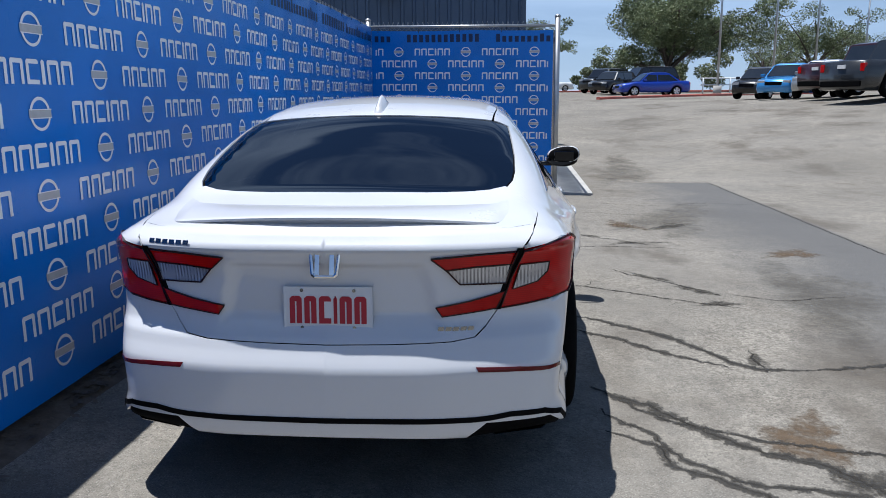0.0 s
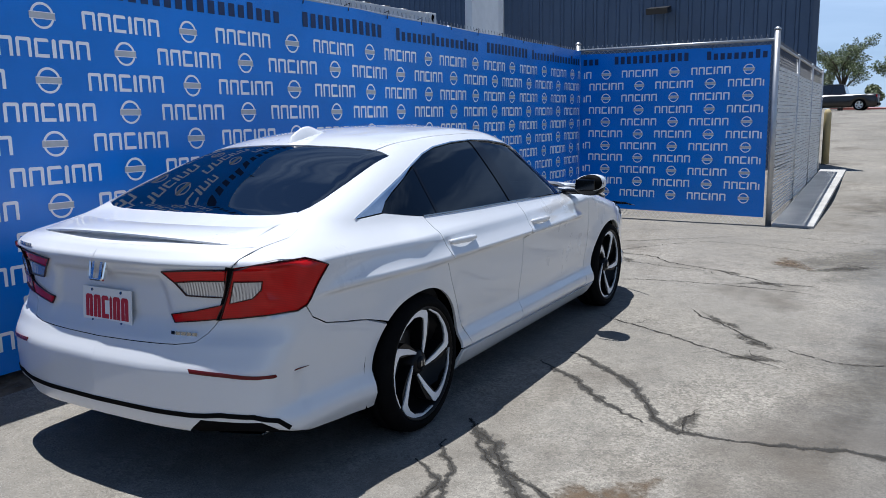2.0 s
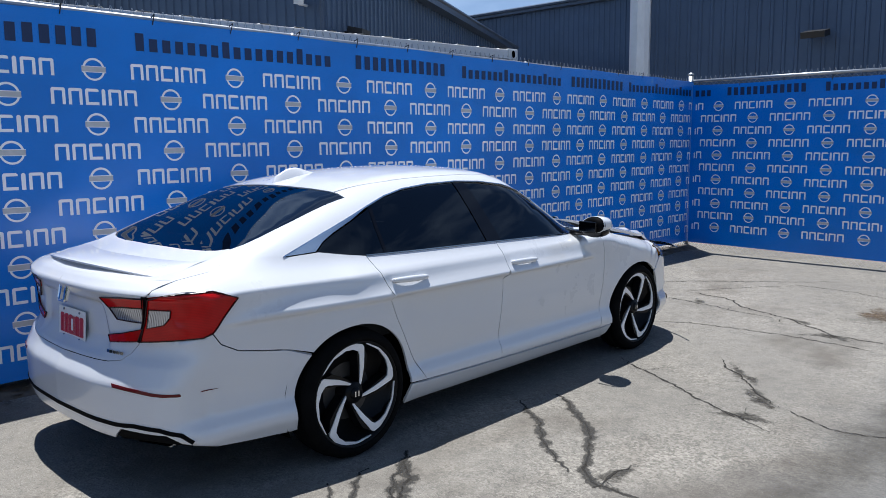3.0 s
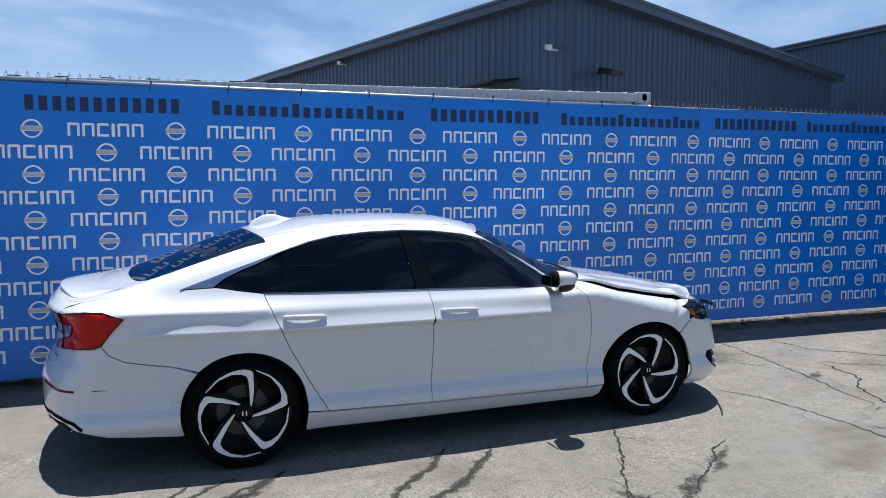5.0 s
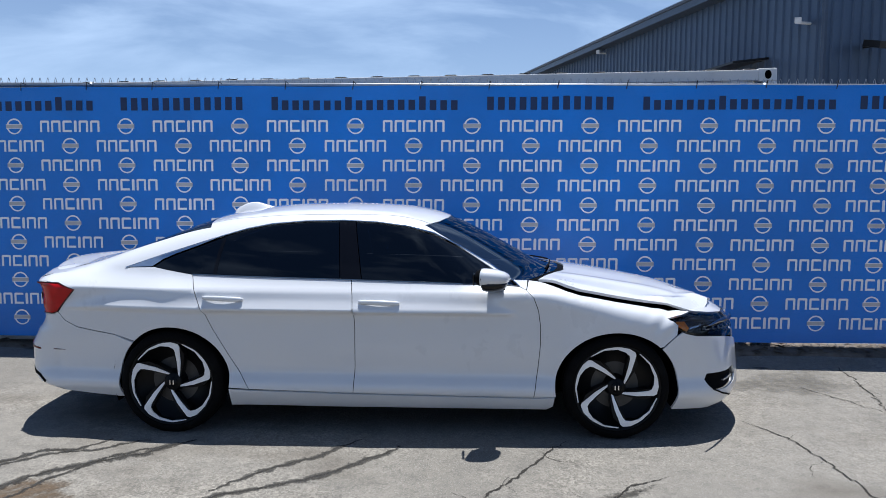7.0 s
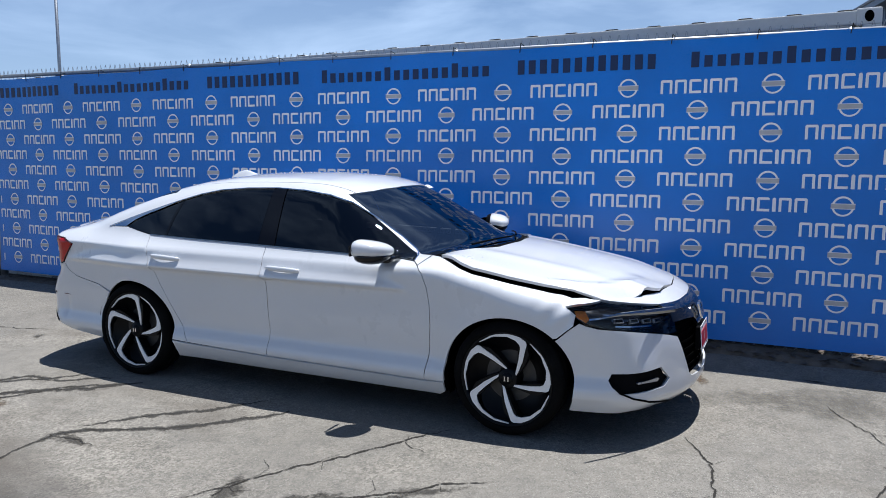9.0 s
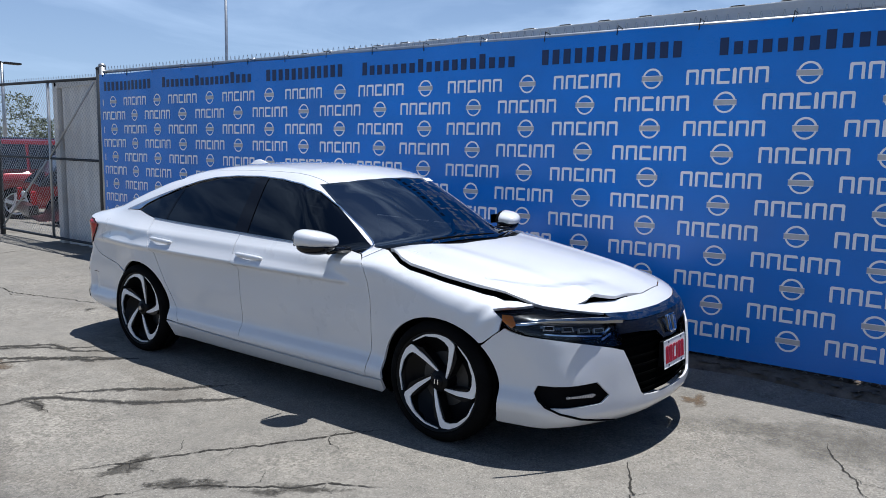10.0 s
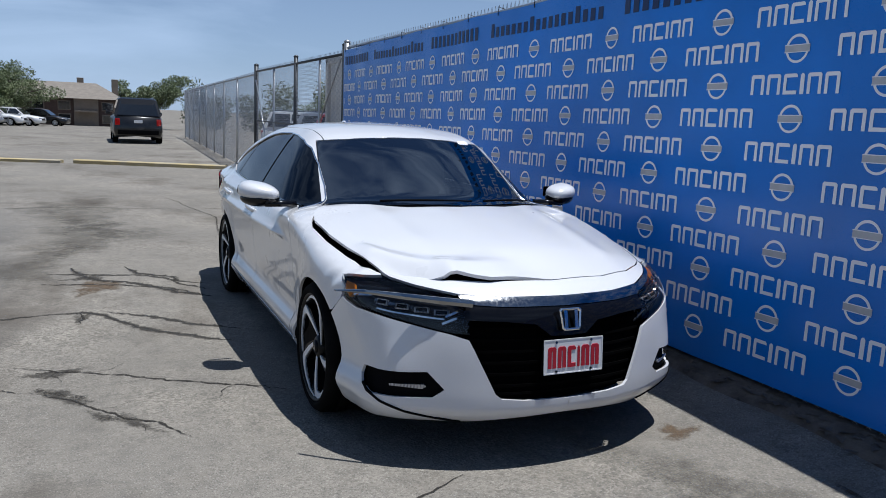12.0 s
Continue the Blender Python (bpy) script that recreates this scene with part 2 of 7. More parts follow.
def spaced(lo, hi, near_lo, near_hi, fine, coarse):
    out, v = [], near_lo
    while v > lo:
        out.append(v)
        v -= max(fine, (near_lo - v) * coarse)
    out = [lo] + out[::-1]
    v = near_lo + fine
    while v < near_hi:
        out.append(v)
        v += fine
    while v < hi:
        out.append(v)
        v += max(fine, (v - near_hi) * coarse)
    return out + [hi]


def build_ground():
    xs, ys = spaced(-900, 900, -2.5, 5.0, 0.25, 0.25), spaced(-900, 900, -6.0, 16.0, 0.5, 0.2)
    verts = [(x, y, ground_height(x, y) + 0.006 * noise.noise((x * 0.5, y * 0.5, 0))) for y in ys for x in xs]
    w = len(xs)
    faces = [(j * w + i, j * w + i + 1, (j + 1) * w + i + 1, (j + 1) * w + i) for j in range(len(ys) - 1) for i in range(w - 1)]
    me = bpy.data.meshes.new("ground")
    me.from_pydata(verts, [], faces)
    ob = part_mesh("ground", me, M["ground"], smooth=True)
    tagged(ob, "weathered light grey cracked pavement of a car lot", "ground", kind="structure")


build_ground()


# ---- printed banners on the fence ----
WORD_W, WORD_H, PITCH = 0.565, 0.107, 1.07


def word_shape(add, u, v, w, h, stroke=0.16):
    """A brand word as six plain brackets and bars; the third lies on its side, the fourth is a narrow bar."""
    gap, thin = 0.034 * w, 0.045 * w
    wide = (w - 5 * gap - thin) / 5
    s, x = stroke * h, u

    def bar(x0, z0, x1, z1):
        c = 0.45 * s
        add([(x0, v + z0), (x1, v + z0), (x1, v + z1 - c * (z1 == h)), (x1 - c * (z1 == h), v + z1), (x0 + c * (z1 == h), v + z1), (x0, v + z1 - c * (z1 == h))] if z1 == h else [(x0, v + z0), (x1, v + z0), (x1, v + z1), (x0, v + z1)])
    for k in range(6):
        if k == 3:
            bar(x, 0, x + thin, h)
            x += thin + gap
            continue
        bar(x, h - s, x + wide, h)
        bar(x, 0, x + s, h - s)
        if k == 2:
            bar(x + s, 0, x + wide, s)
        else:
            bar(x + wide - s, 0, x + wide, h - s)
        x += wide + gap


def text_bars(add, u, v, w, h, count, tall):
    """Lettering as one plain upright bar for each character, low and tall by turns."""
    step = w / count
    for k in range(count):
        top = h * (tall if (k * 5) % 7 else 1.0)
        a, b = u + (k + 0.12) * step, u + (k + 0.74) * step
        add([(a, v), (b, v), (b, v + top), (a, v + top)])


def ring_shape(add, u, v, r, r_in, sides=20, lo=0.0, hi=2 * math.pi):
    for k in range(sides):
        a, b = lo + (hi - lo) * k / sides, lo + (hi - lo) * (k + 1) / sides
        add([(u + r * math.cos(a), v + r * math.sin(a)), (u + r * math.cos(b), v + r * math.sin(b)), (u + r_in * math.cos(b), v + r_in * math.sin(b)), (u + r_in * math.cos(a), v + r_in * math.sin(a))])


def build_banner(label, place, length, u0, height=2.30, foot=0.17, seed=0, slope=0.0, row_pitch=0.180, first_row=2.073, size=1.0, stretch=((0.0, 0.0), (1.0, 1.0))):
    """place(u, v, off) gives the world point at u along, v up and off the sheet's face. u0: where the print pattern starts; stretch: how the cloth has been pulled along its length."""
    banner = empty("printed_banner")
    tagged(banner, label, "banner", "banners on the fence")
    top = foot + height

    def wave(u, v):
        edge = smoothstep(0.0, 0.12, (top - v)) * 0.7 + 0.3
        w = 0.016 * noise.noise((u * 0.9 + seed, v * 0.7, 1.7)) + 0.006 * noise.noise((u * 2.6, v * 1.1 + seed, 5.0))
        # drag folds that hang from the ties
        w += 0.007 * math.exp(-((top - v) / 0.5)) * math.sin(u * 7.4 + seed)
        return w * edge

    def point(u, v, off=0.0):
        sag = -0.012 * abs(math.sin(u * 2.05)) * smoothstep(top - 0.3, top, v)
        return place(u, v + sag + slope * u, wave(u, v) + off)
    nu, nv = int(length / 0.09), 27
    verts = [point(length * i / nu, foot + height * j / nv) for j in range(nv + 1) for i in range(nu + 1)]
    verts += [point(length * i / nu, foot + height * j / nv, -0.002) for j in range(nv + 1) for i in range(nu + 1)]
    half, faces = (nu + 1) * (nv + 1), []
    for j in range(nv):
        for i in range(nu):
            a = j * (nu + 1) + i
            faces.append((a, a + 1, a + nu + 2, a + nu + 1))
            faces.append((half + a, half + a + nu + 1, half + a + nu + 2, half + a + 1))
    me = bpy.data.meshes.new("sheet")
    me.from_pydata(verts, [], faces)
    part_mesh("sheet", me, M["banner"], banner, "blue vinyl sheet with soft folds", smooth=True)

    prints = {"white": ([], []), "navy": ([], []), "grey": ([], [])}

    def adder(key, off=0.003):
        vs, fs = prints[key]

        def add(q):
            if min(p[0] for p in q) < 0.02 or max(p[0] for p in q) > length - 0.02:
                return
            base = len(vs)
            vs.extend(point(u, v, off) for u, v in q)
            fs.append(tuple(range(base, base + len(q))))
        return add
    white, navy, grey, pale = adder("white"), adder("navy"), adder("grey"), adder("white", 0.005)
    ideal, drawn = [p[0] for p in stretch], [p[1] for p in stretch]

    def pulled(u):
        rate = (drawn[-1] - drawn[-2]) / (ideal[-1] - ideal[-2])
        return float(np.interp(u, ideal, drawn)) + (rate * (u - ideal[-1]) if u > ideal[-1] else 0.0) + (u - ideal[0] if u < ideal[0] else 0.0)
    w, h, r = WORD_W * size, WORD_H * size, 0.074 * size
    for row in range(11):
        v = first_row - 2.44 + top - row * row_pitch
        for k in range(-8, int(length / PITCH) + 3):
            u = pulled(u0 + PITCH * size * (k + 0.5 * (row % 2)))
            word_shape(white, u - w / 2, v - h / 2, w, h, 0.185)
            c = pulled(u0 + PITCH * size * (k + 0.5 + 0.5 * (row % 2)))
            ring_shape(white, c, v, r, 0.80 * r, 18, radians(14), radians(166))
            ring_shape(white, c, v, r, 0.82 * r, 18, radians(194), radians(346))
            grey([(c - 1.08 * r, v - 0.22 * r), (c + 1.08 * r, v - 0.22 * r), (c + 1.08 * r, v + 0.22 * r), (c - 1.08 * r, v + 0.22 * r)])
            for side in (1, -1):
                pale([(c - 1.08 * r, v + side * 0.22 * r), (c + 1.08 * r, v + side * 0.22 * r), (c + 1.08 * r, v + side * 0.28 * r), (c - 1.08 * r, v + side * 0.28 * r)][::side])
    for k in range(-3, int(length / 3.387) + 2):
        u, v = pulled(u0 + size * (3.387 * k - 1.319)), first_row + 0.145 - 2.44 + top
        text_bars(navy, u, v, 1.742 * size, 0.125 * size, 18, 0.74)
        u = pulled(u0 + size * (3.387 * k + 0.657))
        text_bars(navy, u, v, 1.178 * size, 0.125 * size, 12, 0.96)
    for key, (vs, fs) in prints.items():
        me = bpy.data.meshes.new("printed_pattern")
        me.from_pydata(vs, [], fs)
        tagged(part_mesh("printed_pattern", me, M["print_" + key], banner, {"white": "white printed blocks in rows", "navy": "navy printed bars along the top", "grey": "grey printed emblems"}[key]), kind="stuff")
    # ties at the top hem
    for k in range(int(length / 0.62)):
        u = 0.1 + 0.62 * k
        a = point(u, top - 0.03, 0.004)
        bm = tubed([a, place(u + 0.012, top + 0.035 + slope * u, 0.012), place(u + 0.02, top + 0.02 + slope * u, -0.05)], 0.004, 5)
        part("cable_tie", bm, M["black_fixture"], banner)
    return banner


FENCE_A, FENCE_B = Vector((-1.60, -6.27, 0)), Vector((-1.42, 7.08, 0))
FENCE_C = Vector((1.41, 6.84, 0))


def along(a, b):
    d = (b - a).normalized()
    side = Vector((d.y, -d.x, 0))

    def place(u, v, off=0.0):
        p = a + d * u + side * off
        return (p.x, p.y, v)
    return place, (b - a).length


place_long, len_long = along(FENCE_A, FENCE_B)
place_back, len_back = along(FENCE_B, FENCE_C)
BULGE = ((0.0, 0.0), (1.4, 0.045), (2.5, 0.045), (5.0, 0.05), (6.8, 0.025), (8.9, -0.012), (10.0, -0.012), (13.4, 0.0))
build_banner("blue printed vinyl banner tied along a long fence", lambda u, v, o: place_long(u, v, o + 0.045 + float(np.interp(u, [p[0] for p in BULGE], [p[1] for p in BULGE]))), len_long, 6.25, seed=0.0, slope=0.0055, foot=0.09, height=2.35,
             stretch=((0.365, 0.36), (8.925, 8.91), (9.995, 9.945), (11.065, 10.93), (12.135, 11.95), (13.205, 12.975)))
build_banner("blue printed vinyl banner on the short fence", lambda u, v, o: place_back(u + 0.06, v, o + 0.045), len_back - 0.12, -0.09, foot=0.15, seed=4.2, slope=-0.012, row_pitch=0.174, first_row=2.128, size=0.95)


# ---- chain-link fences ----
def wire_mesh(place, length, foot, top, pitch=0.075, radius=0.0022, barbs=True):
    """Two families of slanted wires, three-sided."""
    vs, fs = [], []

    def wire(u1, v1, u2, v2):
        base = len(vs)
        for u, v in ((u1, v1), (u2, v2)):
            for k in range(3):
                q = 2 * math.pi * k / 3
                vs.append(place(u + 1.3 * radius * math.cos(q), v, radius * math.sin(q)))
        for k in range(3):
            fs.append((base + k, base + (k + 1) % 3, base + 3 + (k + 1) % 3, base + 3 + k))
    tall = top - foot
    k = -tall
    while k < length:
        for s in (0, 1):
            u1, u2, v1, v2 = k, k + tall, foot, top
            if u1 < 0:
                v1, u1 = foot - k, 0.0
            if u2 > length:
                v2, u2 = foot + length - k, length
            if u2 - u1 > 0.02:
                if s:
                    wire(u1, v1, u2, v2)
                else:
                    wire(u1, top + foot - v1, u2, top + foot - v2)
        k += pitch
    if barbs:
        # twisted wire ends above the top rail
        for i in range(int(length / pitch)):
            u = i * pitch
            wire(u, top - 0.01, u + 0.012, top + 0.045)
            wire(u + 0.03, top - 0.01, u + 0.016, top + 0.045)
    me = bpy.data.meshes.new("wire_mesh")
    me.from_pydata(vs, [], fs)
    return me


def build_fence(label, place, length, posts, top, post_mat, foot=0.03, post_r=0.03, mid=False, barbs=True, wire_mat="galv"):
    fence = empty("chain_link_fence")
    tagged(fence, label, "fence")
    for u, extra, r in posts:
        x, y, _ = place(u, 0)
        g = ground_height(x, y)
        bm = tubed([(x, y, g - 0.05), (x, y, top + extra)], r, 12)
        post = part("post", bm, post_mat, fence, smooth=True)
        bm = tubed([(x, y, top + extra - 0.002), (x, y, top + extra + 0.012), (x, y, top + extra + 0.03), (x, y, top + extra + 0.04)], [r + 0.006, r + 0.006, r * 0.7, r * 0.15], 12)
        part("post_cap", bm, post_mat, post, smooth=True)
    part("top_rail", tubed([place(0, top - 0.02), place(length, top - 0.02)], 0.021, 10), post_mat, fence, smooth=True)
    if mid:
        part("middle_rail", tubed([place(0, mid), place(length, mid)], 0.018, 10), post_mat, fence, smooth=True)
    tagged(part_mesh("wire_mesh", wire_mesh(place, length, foot, top, barbs=barbs), M[wire_mat], fence), kind="stuff")
    return fence


build_fence("galvanised chain-link fence that carries the blue banner", place_long, len_long, [(0, 0.06, 0.045), (3.2, -0.03, 0.03), (6.3, -0.03, 0.03), (9.4, -0.03, 0.03), (len_long, 0.10, 0.04)], 2.50, M["galv"], foot=0.08)
build_fence("short chain-link fence at the end of the bay", lambda u, v, o=0.0: place_back(u, v - 0.012 * u, o), len_back, [(len_back, 0.07, 0.04)], 2.53, M["galv"], foot=0.04)

# ---- the saloon car's skin: one smooth solid that all its panels are cut from ----
def curve(*pairs):
    """A smooth curve through (x, value) pairs."""
    xs, vs = np.array([p[0] for p in pairs], float), np.array([p[1] for p in pairs], float)
    d = np.diff(vs) / np.diff(xs)
    m = np.concatenate([[d[0]], np.where(d[1:] * d[:-1] > 0, 2 * d[1:] * d[:-1] / (d[1:] + d[:-1] + 1e-12), 0), [d[-1]]])

    def at(x):
        x = np.clip(x, xs[0], xs[-1])
        i = np.clip(np.searchsorted(xs, x, side="right") - 1, 0, len(xs) - 2)
        h = xs[i + 1] - xs[i]
        t = (x - xs[i]) / h
        return (2 * t**3 - 3 * t**2 + 1) * vs[i] + (t**3 - 2 * t**2 + t) * h * m[i] + (-2 * t**3 + 3 * t**2) * vs[i + 1] + (t**3 - t**2) * h * m[i + 1]
    return at


def soft_max(a, b, k):
    h = np.maximum(k - np.abs(a - b), 0) / k
    return np.maximum(a, b) + h * h * k * 0.25


def soft_min(a, b, k):
    return -soft_max(-a, -b, k)


AXLE_R, AXLE_F, HUB, ARCH = -1.415, 1.415, 0.335, 0.355
plan_width = curve((-2.6, 0.79), (-2.35, 0.832), (-2.1, 0.850), (-1.85, 0.868), (-1.6, 0.895), (-1.4, 0.922), (-0.8, 0.918), (0.2, 0.918), (0.9, 0.918), (1.4, 0.925), (1.75, 0.905), (2.0, 0.865), (2.25, 0.80), (2.5, 0.70))
side_profile = curve((0.10, -0.14), (0.18, -0.075), (0.245, -0.034), (0.295, -0.012), (0.32, -0.014), (0.40, -0.042), (0.43, -0.042), (0.60, -0.025), (0.74, -0.015), (0.85, -0.006), (0.905, 0.000), (0.922, 0.002), (0.934, -0.002), (0.955, -0.020), (1.0, -0.056), (1.08, -0.105), (1.2, -0.22), (1.4, -0.5))
rear_profile = curve((0.10, 0.18), (0.20, 0.115), (0.27, 0.055), (0.30, 0.018), (0.38, 0.003), (0.535, 0.0), (0.552, 0.006), (0.60, 0.030), (0.635, 0.046), (0.665, 0.072), (0.72, 0.090), (0.82, 0.090), (0.90, 0.076), (0.926, 0.066), (0.940, 0.044), (0.955, 0.044), (0.985, 0.060), (1.01, 0.060), (1.1, 0.05))
rear_bow = curve((0.0, 0.0), (0.3, 0.012), (0.5, 0.045), (0.65, 0.092), (0.75, 0.140), (0.82, 0.195), (0.88, 0.29), (0.95, 0.44), (1.1, 0.9))
front_profile = curve((0.10, 0.25), (0.17, 0.12), (0.22, 0.035), (0.28, 0.0), (0.42, 0.01), (0.55, 0.025), (0.66, 0.05), (0.73, 0.085), (0.78, 0.15), (0.84, 0.30), (1.0, 0.7))
front_bow = curve((0.0, 0.0), (0.2, 0.012), (0.4, 0.055), (0.6, 0.145), (0.75, 0.255), (0.85, 0.38), (0.95, 0.58), (1.1, 1.0))
deck_line = curve((-2.7, 0.96), (-2.5, 1.0), (-2.3, 1.035), (-2.0, 1.075), (-1.5, 1.06), (0.6, 1.02), (0.95, 1.035), (1.15, 1.015), (1.45, 0.975), (1.8, 0.915), (2.05, 0.85), (2.2, 0.795), (2.32, 0.725), (2.5, 0.58))
deck_crown = curve((-2.6, 0.05), (-2.0, 0.05), (0.8, 0.05), (1.2, 0.075), (1.8, 0.10), (2.2, 0.09))
roof_line = curve((-2.45, 0.90), (-2.2, 1.00), (-1.95, 1.10), (-1.6, 1.245), (-1.3, 1.355), (-1.05, 1.41), (-0.7, 1.445), (-0.35, 1.453), (0.0, 1.44), (0.25, 1.40), (0.45, 1.325), (0.7, 1.20), (1.0, 1.035), (1.3, 0.86))
cabin_width = curve((-2.4, 0.60), (-2.1, 0.715), (-1.7, 0.808), (-1.2, 0.852), (-0.6, 0.862), (0.0, 0.86), (0.5, 0.845), (0.9, 0.805), (1.3, 0.72))


def skin(x, y, z):
    """Below nought inside the car's body; x, y, z are arrays."""
    ax = np.abs(x)
    flare = 0.012 * (np.exp(-((np.hypot(y - AXLE_R, z - HUB) - ARCH) / 0.09) ** 2) + np.exp(-((np.hypot(y - AXLE_F, z - HUB) - ARCH) / 0.09) ** 2)) * (z < 1.0)
    haunch = 0.010 * np.exp(-((y + 1.45) / 0.55) ** 2) * np.exp(-((z - 0.76) / 0.10) ** 2)
    side = ax - plan_width(y) - side_profile(z) - flare - haunch
    # pressed line that rises along the doors' foot
    side = side + 0.006 * np.exp(-((z - 0.42) / 0.055) ** 2) * ((y > -1.1) & (y < 1.1)) * np.clip((1.1 - np.abs(y)) / 0.2, 0, 1)
    rear = -2.53 + rear_profile(z) + rear_bow(ax) - y
    # the plate's recess in the boot lid
    step = lambda lo, hi, v: (lambda t: t * t * (3 - 2 * t))(np.clip((v - lo) / (hi - lo), 0, 1))
    rear = rear + 0.020 * step(0.385, 0.325, ax + 0.25 * (z - 0.75)) * step(0.892, 0.868, z) * step(0.63, 0.72, z)
    # the bumper's lower corners stand out square
    front = y - 2.385 + front_profile(z) + front_bow(ax) - 0.030 * step(0.60, 0.40, z) * step(0.55, 0.86, ax)
    top = z - deck_line(y) + deck_crown(y) * (ax / 0.75) ** 2.2
    # hood: a shallow pressed ridge on each side
    top = top - 0.008 * np.exp(-((ax - 0.48 + 0.05 * (y - 1.5)) / 0.07) ** 2) * np.clip((y - 0.9) / 0.3, 0, 1) * np.clip((2.2 - y) / 0.3, 0, 1)
    floor = 0.14 - z
    low = soft_max(soft_max(side, top, 0.09), soft_max(rear, front, 0.05), 0.075)
    low = soft_max(low, floor, 0.05)
    bow = np.where(y > -0.4, 0.30 * (ax / 0.75) ** 2.2, -0.02 * (ax / 0.7) ** 2.2) * np.clip(np.abs(y + 0.4) / 0.7, 0, 1)
    roof = z - roof_line(y + bow) + 0.045 * np.clip((y + 2.1) / 0.9, 0, 1) * (ax / 0.6) ** 2
    wall = (ax - cabin_width(y) + 0.60 * (z - 1.0) + 0.25 * np.maximum(z - 1.0, 0) ** 2) * 0.86
    high = soft_max(roof * 0.9, wall, 0.085)
    high = np.maximum(soft_max(high, 0.8 - z, 0.02), np.maximum(y - 1.2, -2.3 - y))
    return soft_min(low, high, 0.035)


def march(start, way, reach, steps=56):
    """First meeting of the rays start + d * way with the skin; arrays of n points."""
    start, way = np.asarray(start, float), np.asarray(way, float)
    ds = np.linspace(0, reach, steps)
    lo, hi, found = np.zeros(len(start)), np.full(len(start), float(reach)), np.zeros(len(start), bool)
    for a, b in zip(ds, ds[1:]):
        p = start + b * way
        hit = (skin(*p.T) < 0) & ~found
        lo[hit], hi[hit] = a, b
        found |= hit
    lo[~found] = hi[~found]
    for _ in range(20):
        mid = (lo + hi) / 2
        inside = skin(*(start + mid[:, None] * way).T) < 0
        hi, lo = np.where(inside, mid, hi), np.where(inside, lo, mid)
    return start + hi[:, None] * way, found


def skin_normal(p, e=0.002):
    x, y, z = p.T
    g = np.stack([skin(x + e, y, z) - skin(x - e, y, z), skin(x, y + e, z) - skin(x, y - e, z), skin(x, y, z + e) - skin(x, y, z - e)], 1)
    return g / (np.linalg.norm(g, axis=1)[:, None] + 1e-12)


def wrap_point(u, z):
    """The skin where it is met from outside at u round the car (y along the sides, then the angle round each end) and height z."""
    u, z = np.asarray(u, float), np.asarray(z, float)
    a = np.where(u < -1.5, u + 1.5, np.where(u > 1.5, u - 1.5, 0.0))
    foot = np.clip(u, -1.5, 1.5)
    out = np.stack([np.cos(a), np.sin(a), np.zeros_like(a)], 1)
    base = np.stack([np.zeros_like(a), foot, z], 1)
    return march(base + 1.4 * out, -out, 1.39)[0]


def wrap_of(p):
    """u and z of points of the skin's right half."""
    p = np.asarray(p, float)
    y = p[:, 1]
    a = np.where(y < -1.5, np.arctan2(y + 1.5, np.maximum(p[:, 0], 0)), np.where(y > 1.5, np.arctan2(y - 1.5, np.maximum(p[:, 0], 0)), 0.0))
    return np.stack([np.clip(y, -1.5, 1.5) + a, p[:, 2]], 1)


def top_point(x, y):
    x, y = np.asarray(x, float), np.asarray(y, float)
    base = np.stack([x, y, np.full_like(x, 1.8)], 1)
    return march(base, np.tile([0.0, 0.0, -1.0], (len(x), 1)), 1.7)[0]


def side_point(y, z):
    y, z = np.asarray(y, float), np.asarray(z, float)
    return march(np.stack([np.full_like(y, 1.4), y, z], 1), np.tile([-1.0, 0.0, 0.0], (len(y), 1)), 1.39)[0]


def end_point(x, z, front):
    x, z = np.asarray(x, float), np.asarray(z, float)
    s = 1.0 if front else -1.0
    return march(np.stack([x, np.full_like(x, 3.0 * s), z], 1), np.tile([0.0, -s, 0.0], (len(x), 1)), 2.5)[0]


# ---- panels cut from the skin ----
from mathutils.geometry import delaunay_2d_cdt

VIEWS = {"s": lambda a, b: side_point(a, b), "t": lambda a, b: top_point(a, b), "r": lambda a, b: end_point(a, b, False), "f": lambda a, b: end_point(a, b, True)}


def run(view, *pts, step=0.03):
    """Points of the skin along straight pieces drawn in one view: s (y, z), t (x, y), r and f (x, z)."""
    out = []
    for p, q in zip(pts, pts[1:]):
        n = max(1, int(math.hypot(q[0] - p[0], q[1] - p[1]) / step))
        out += [(p[0] + (q[0] - p[0]) * k / n, p[1] + (q[1] - p[1]) * k / n) for k in range(n)]
    out.append(pts[-1])
    a = np.array(out, float)
    return VIEWS[view](a[:, 0], a[:, 1])


def arc(axle, start, end, radius=ARCH - 0.004, step=4.0):
    n = max(2, int(abs(end - start) / step))
    q = np.radians(np.linspace(start, end, n + 1))
    c = np.cos(q)
    # the openings are a little wider than high
    r = radius + (0.035 if axle > 0 else 0.022 * (c > 0)) * c * c
    return side_point(axle + r * c, HUB + r * np.sin(q))


def outline(*runs):
    """Joins runs of skin points into one closed outline, without doubles."""
    pts = np.concatenate(runs)
    keep = [0]
    for i in range(1, len(pts)):
        if np.linalg.norm(pts[i] - pts[keep[-1]]) > 0.004:
            keep.append(i)
    if np.linalg.norm(pts[keep[-1]] - pts[keep[0]]) <= 0.004:
        keep.pop()
    return pts[keep]


def flat(pts, domain):
    return wrap_of(pts) if domain == "wrap" else pts[:, :2].copy()


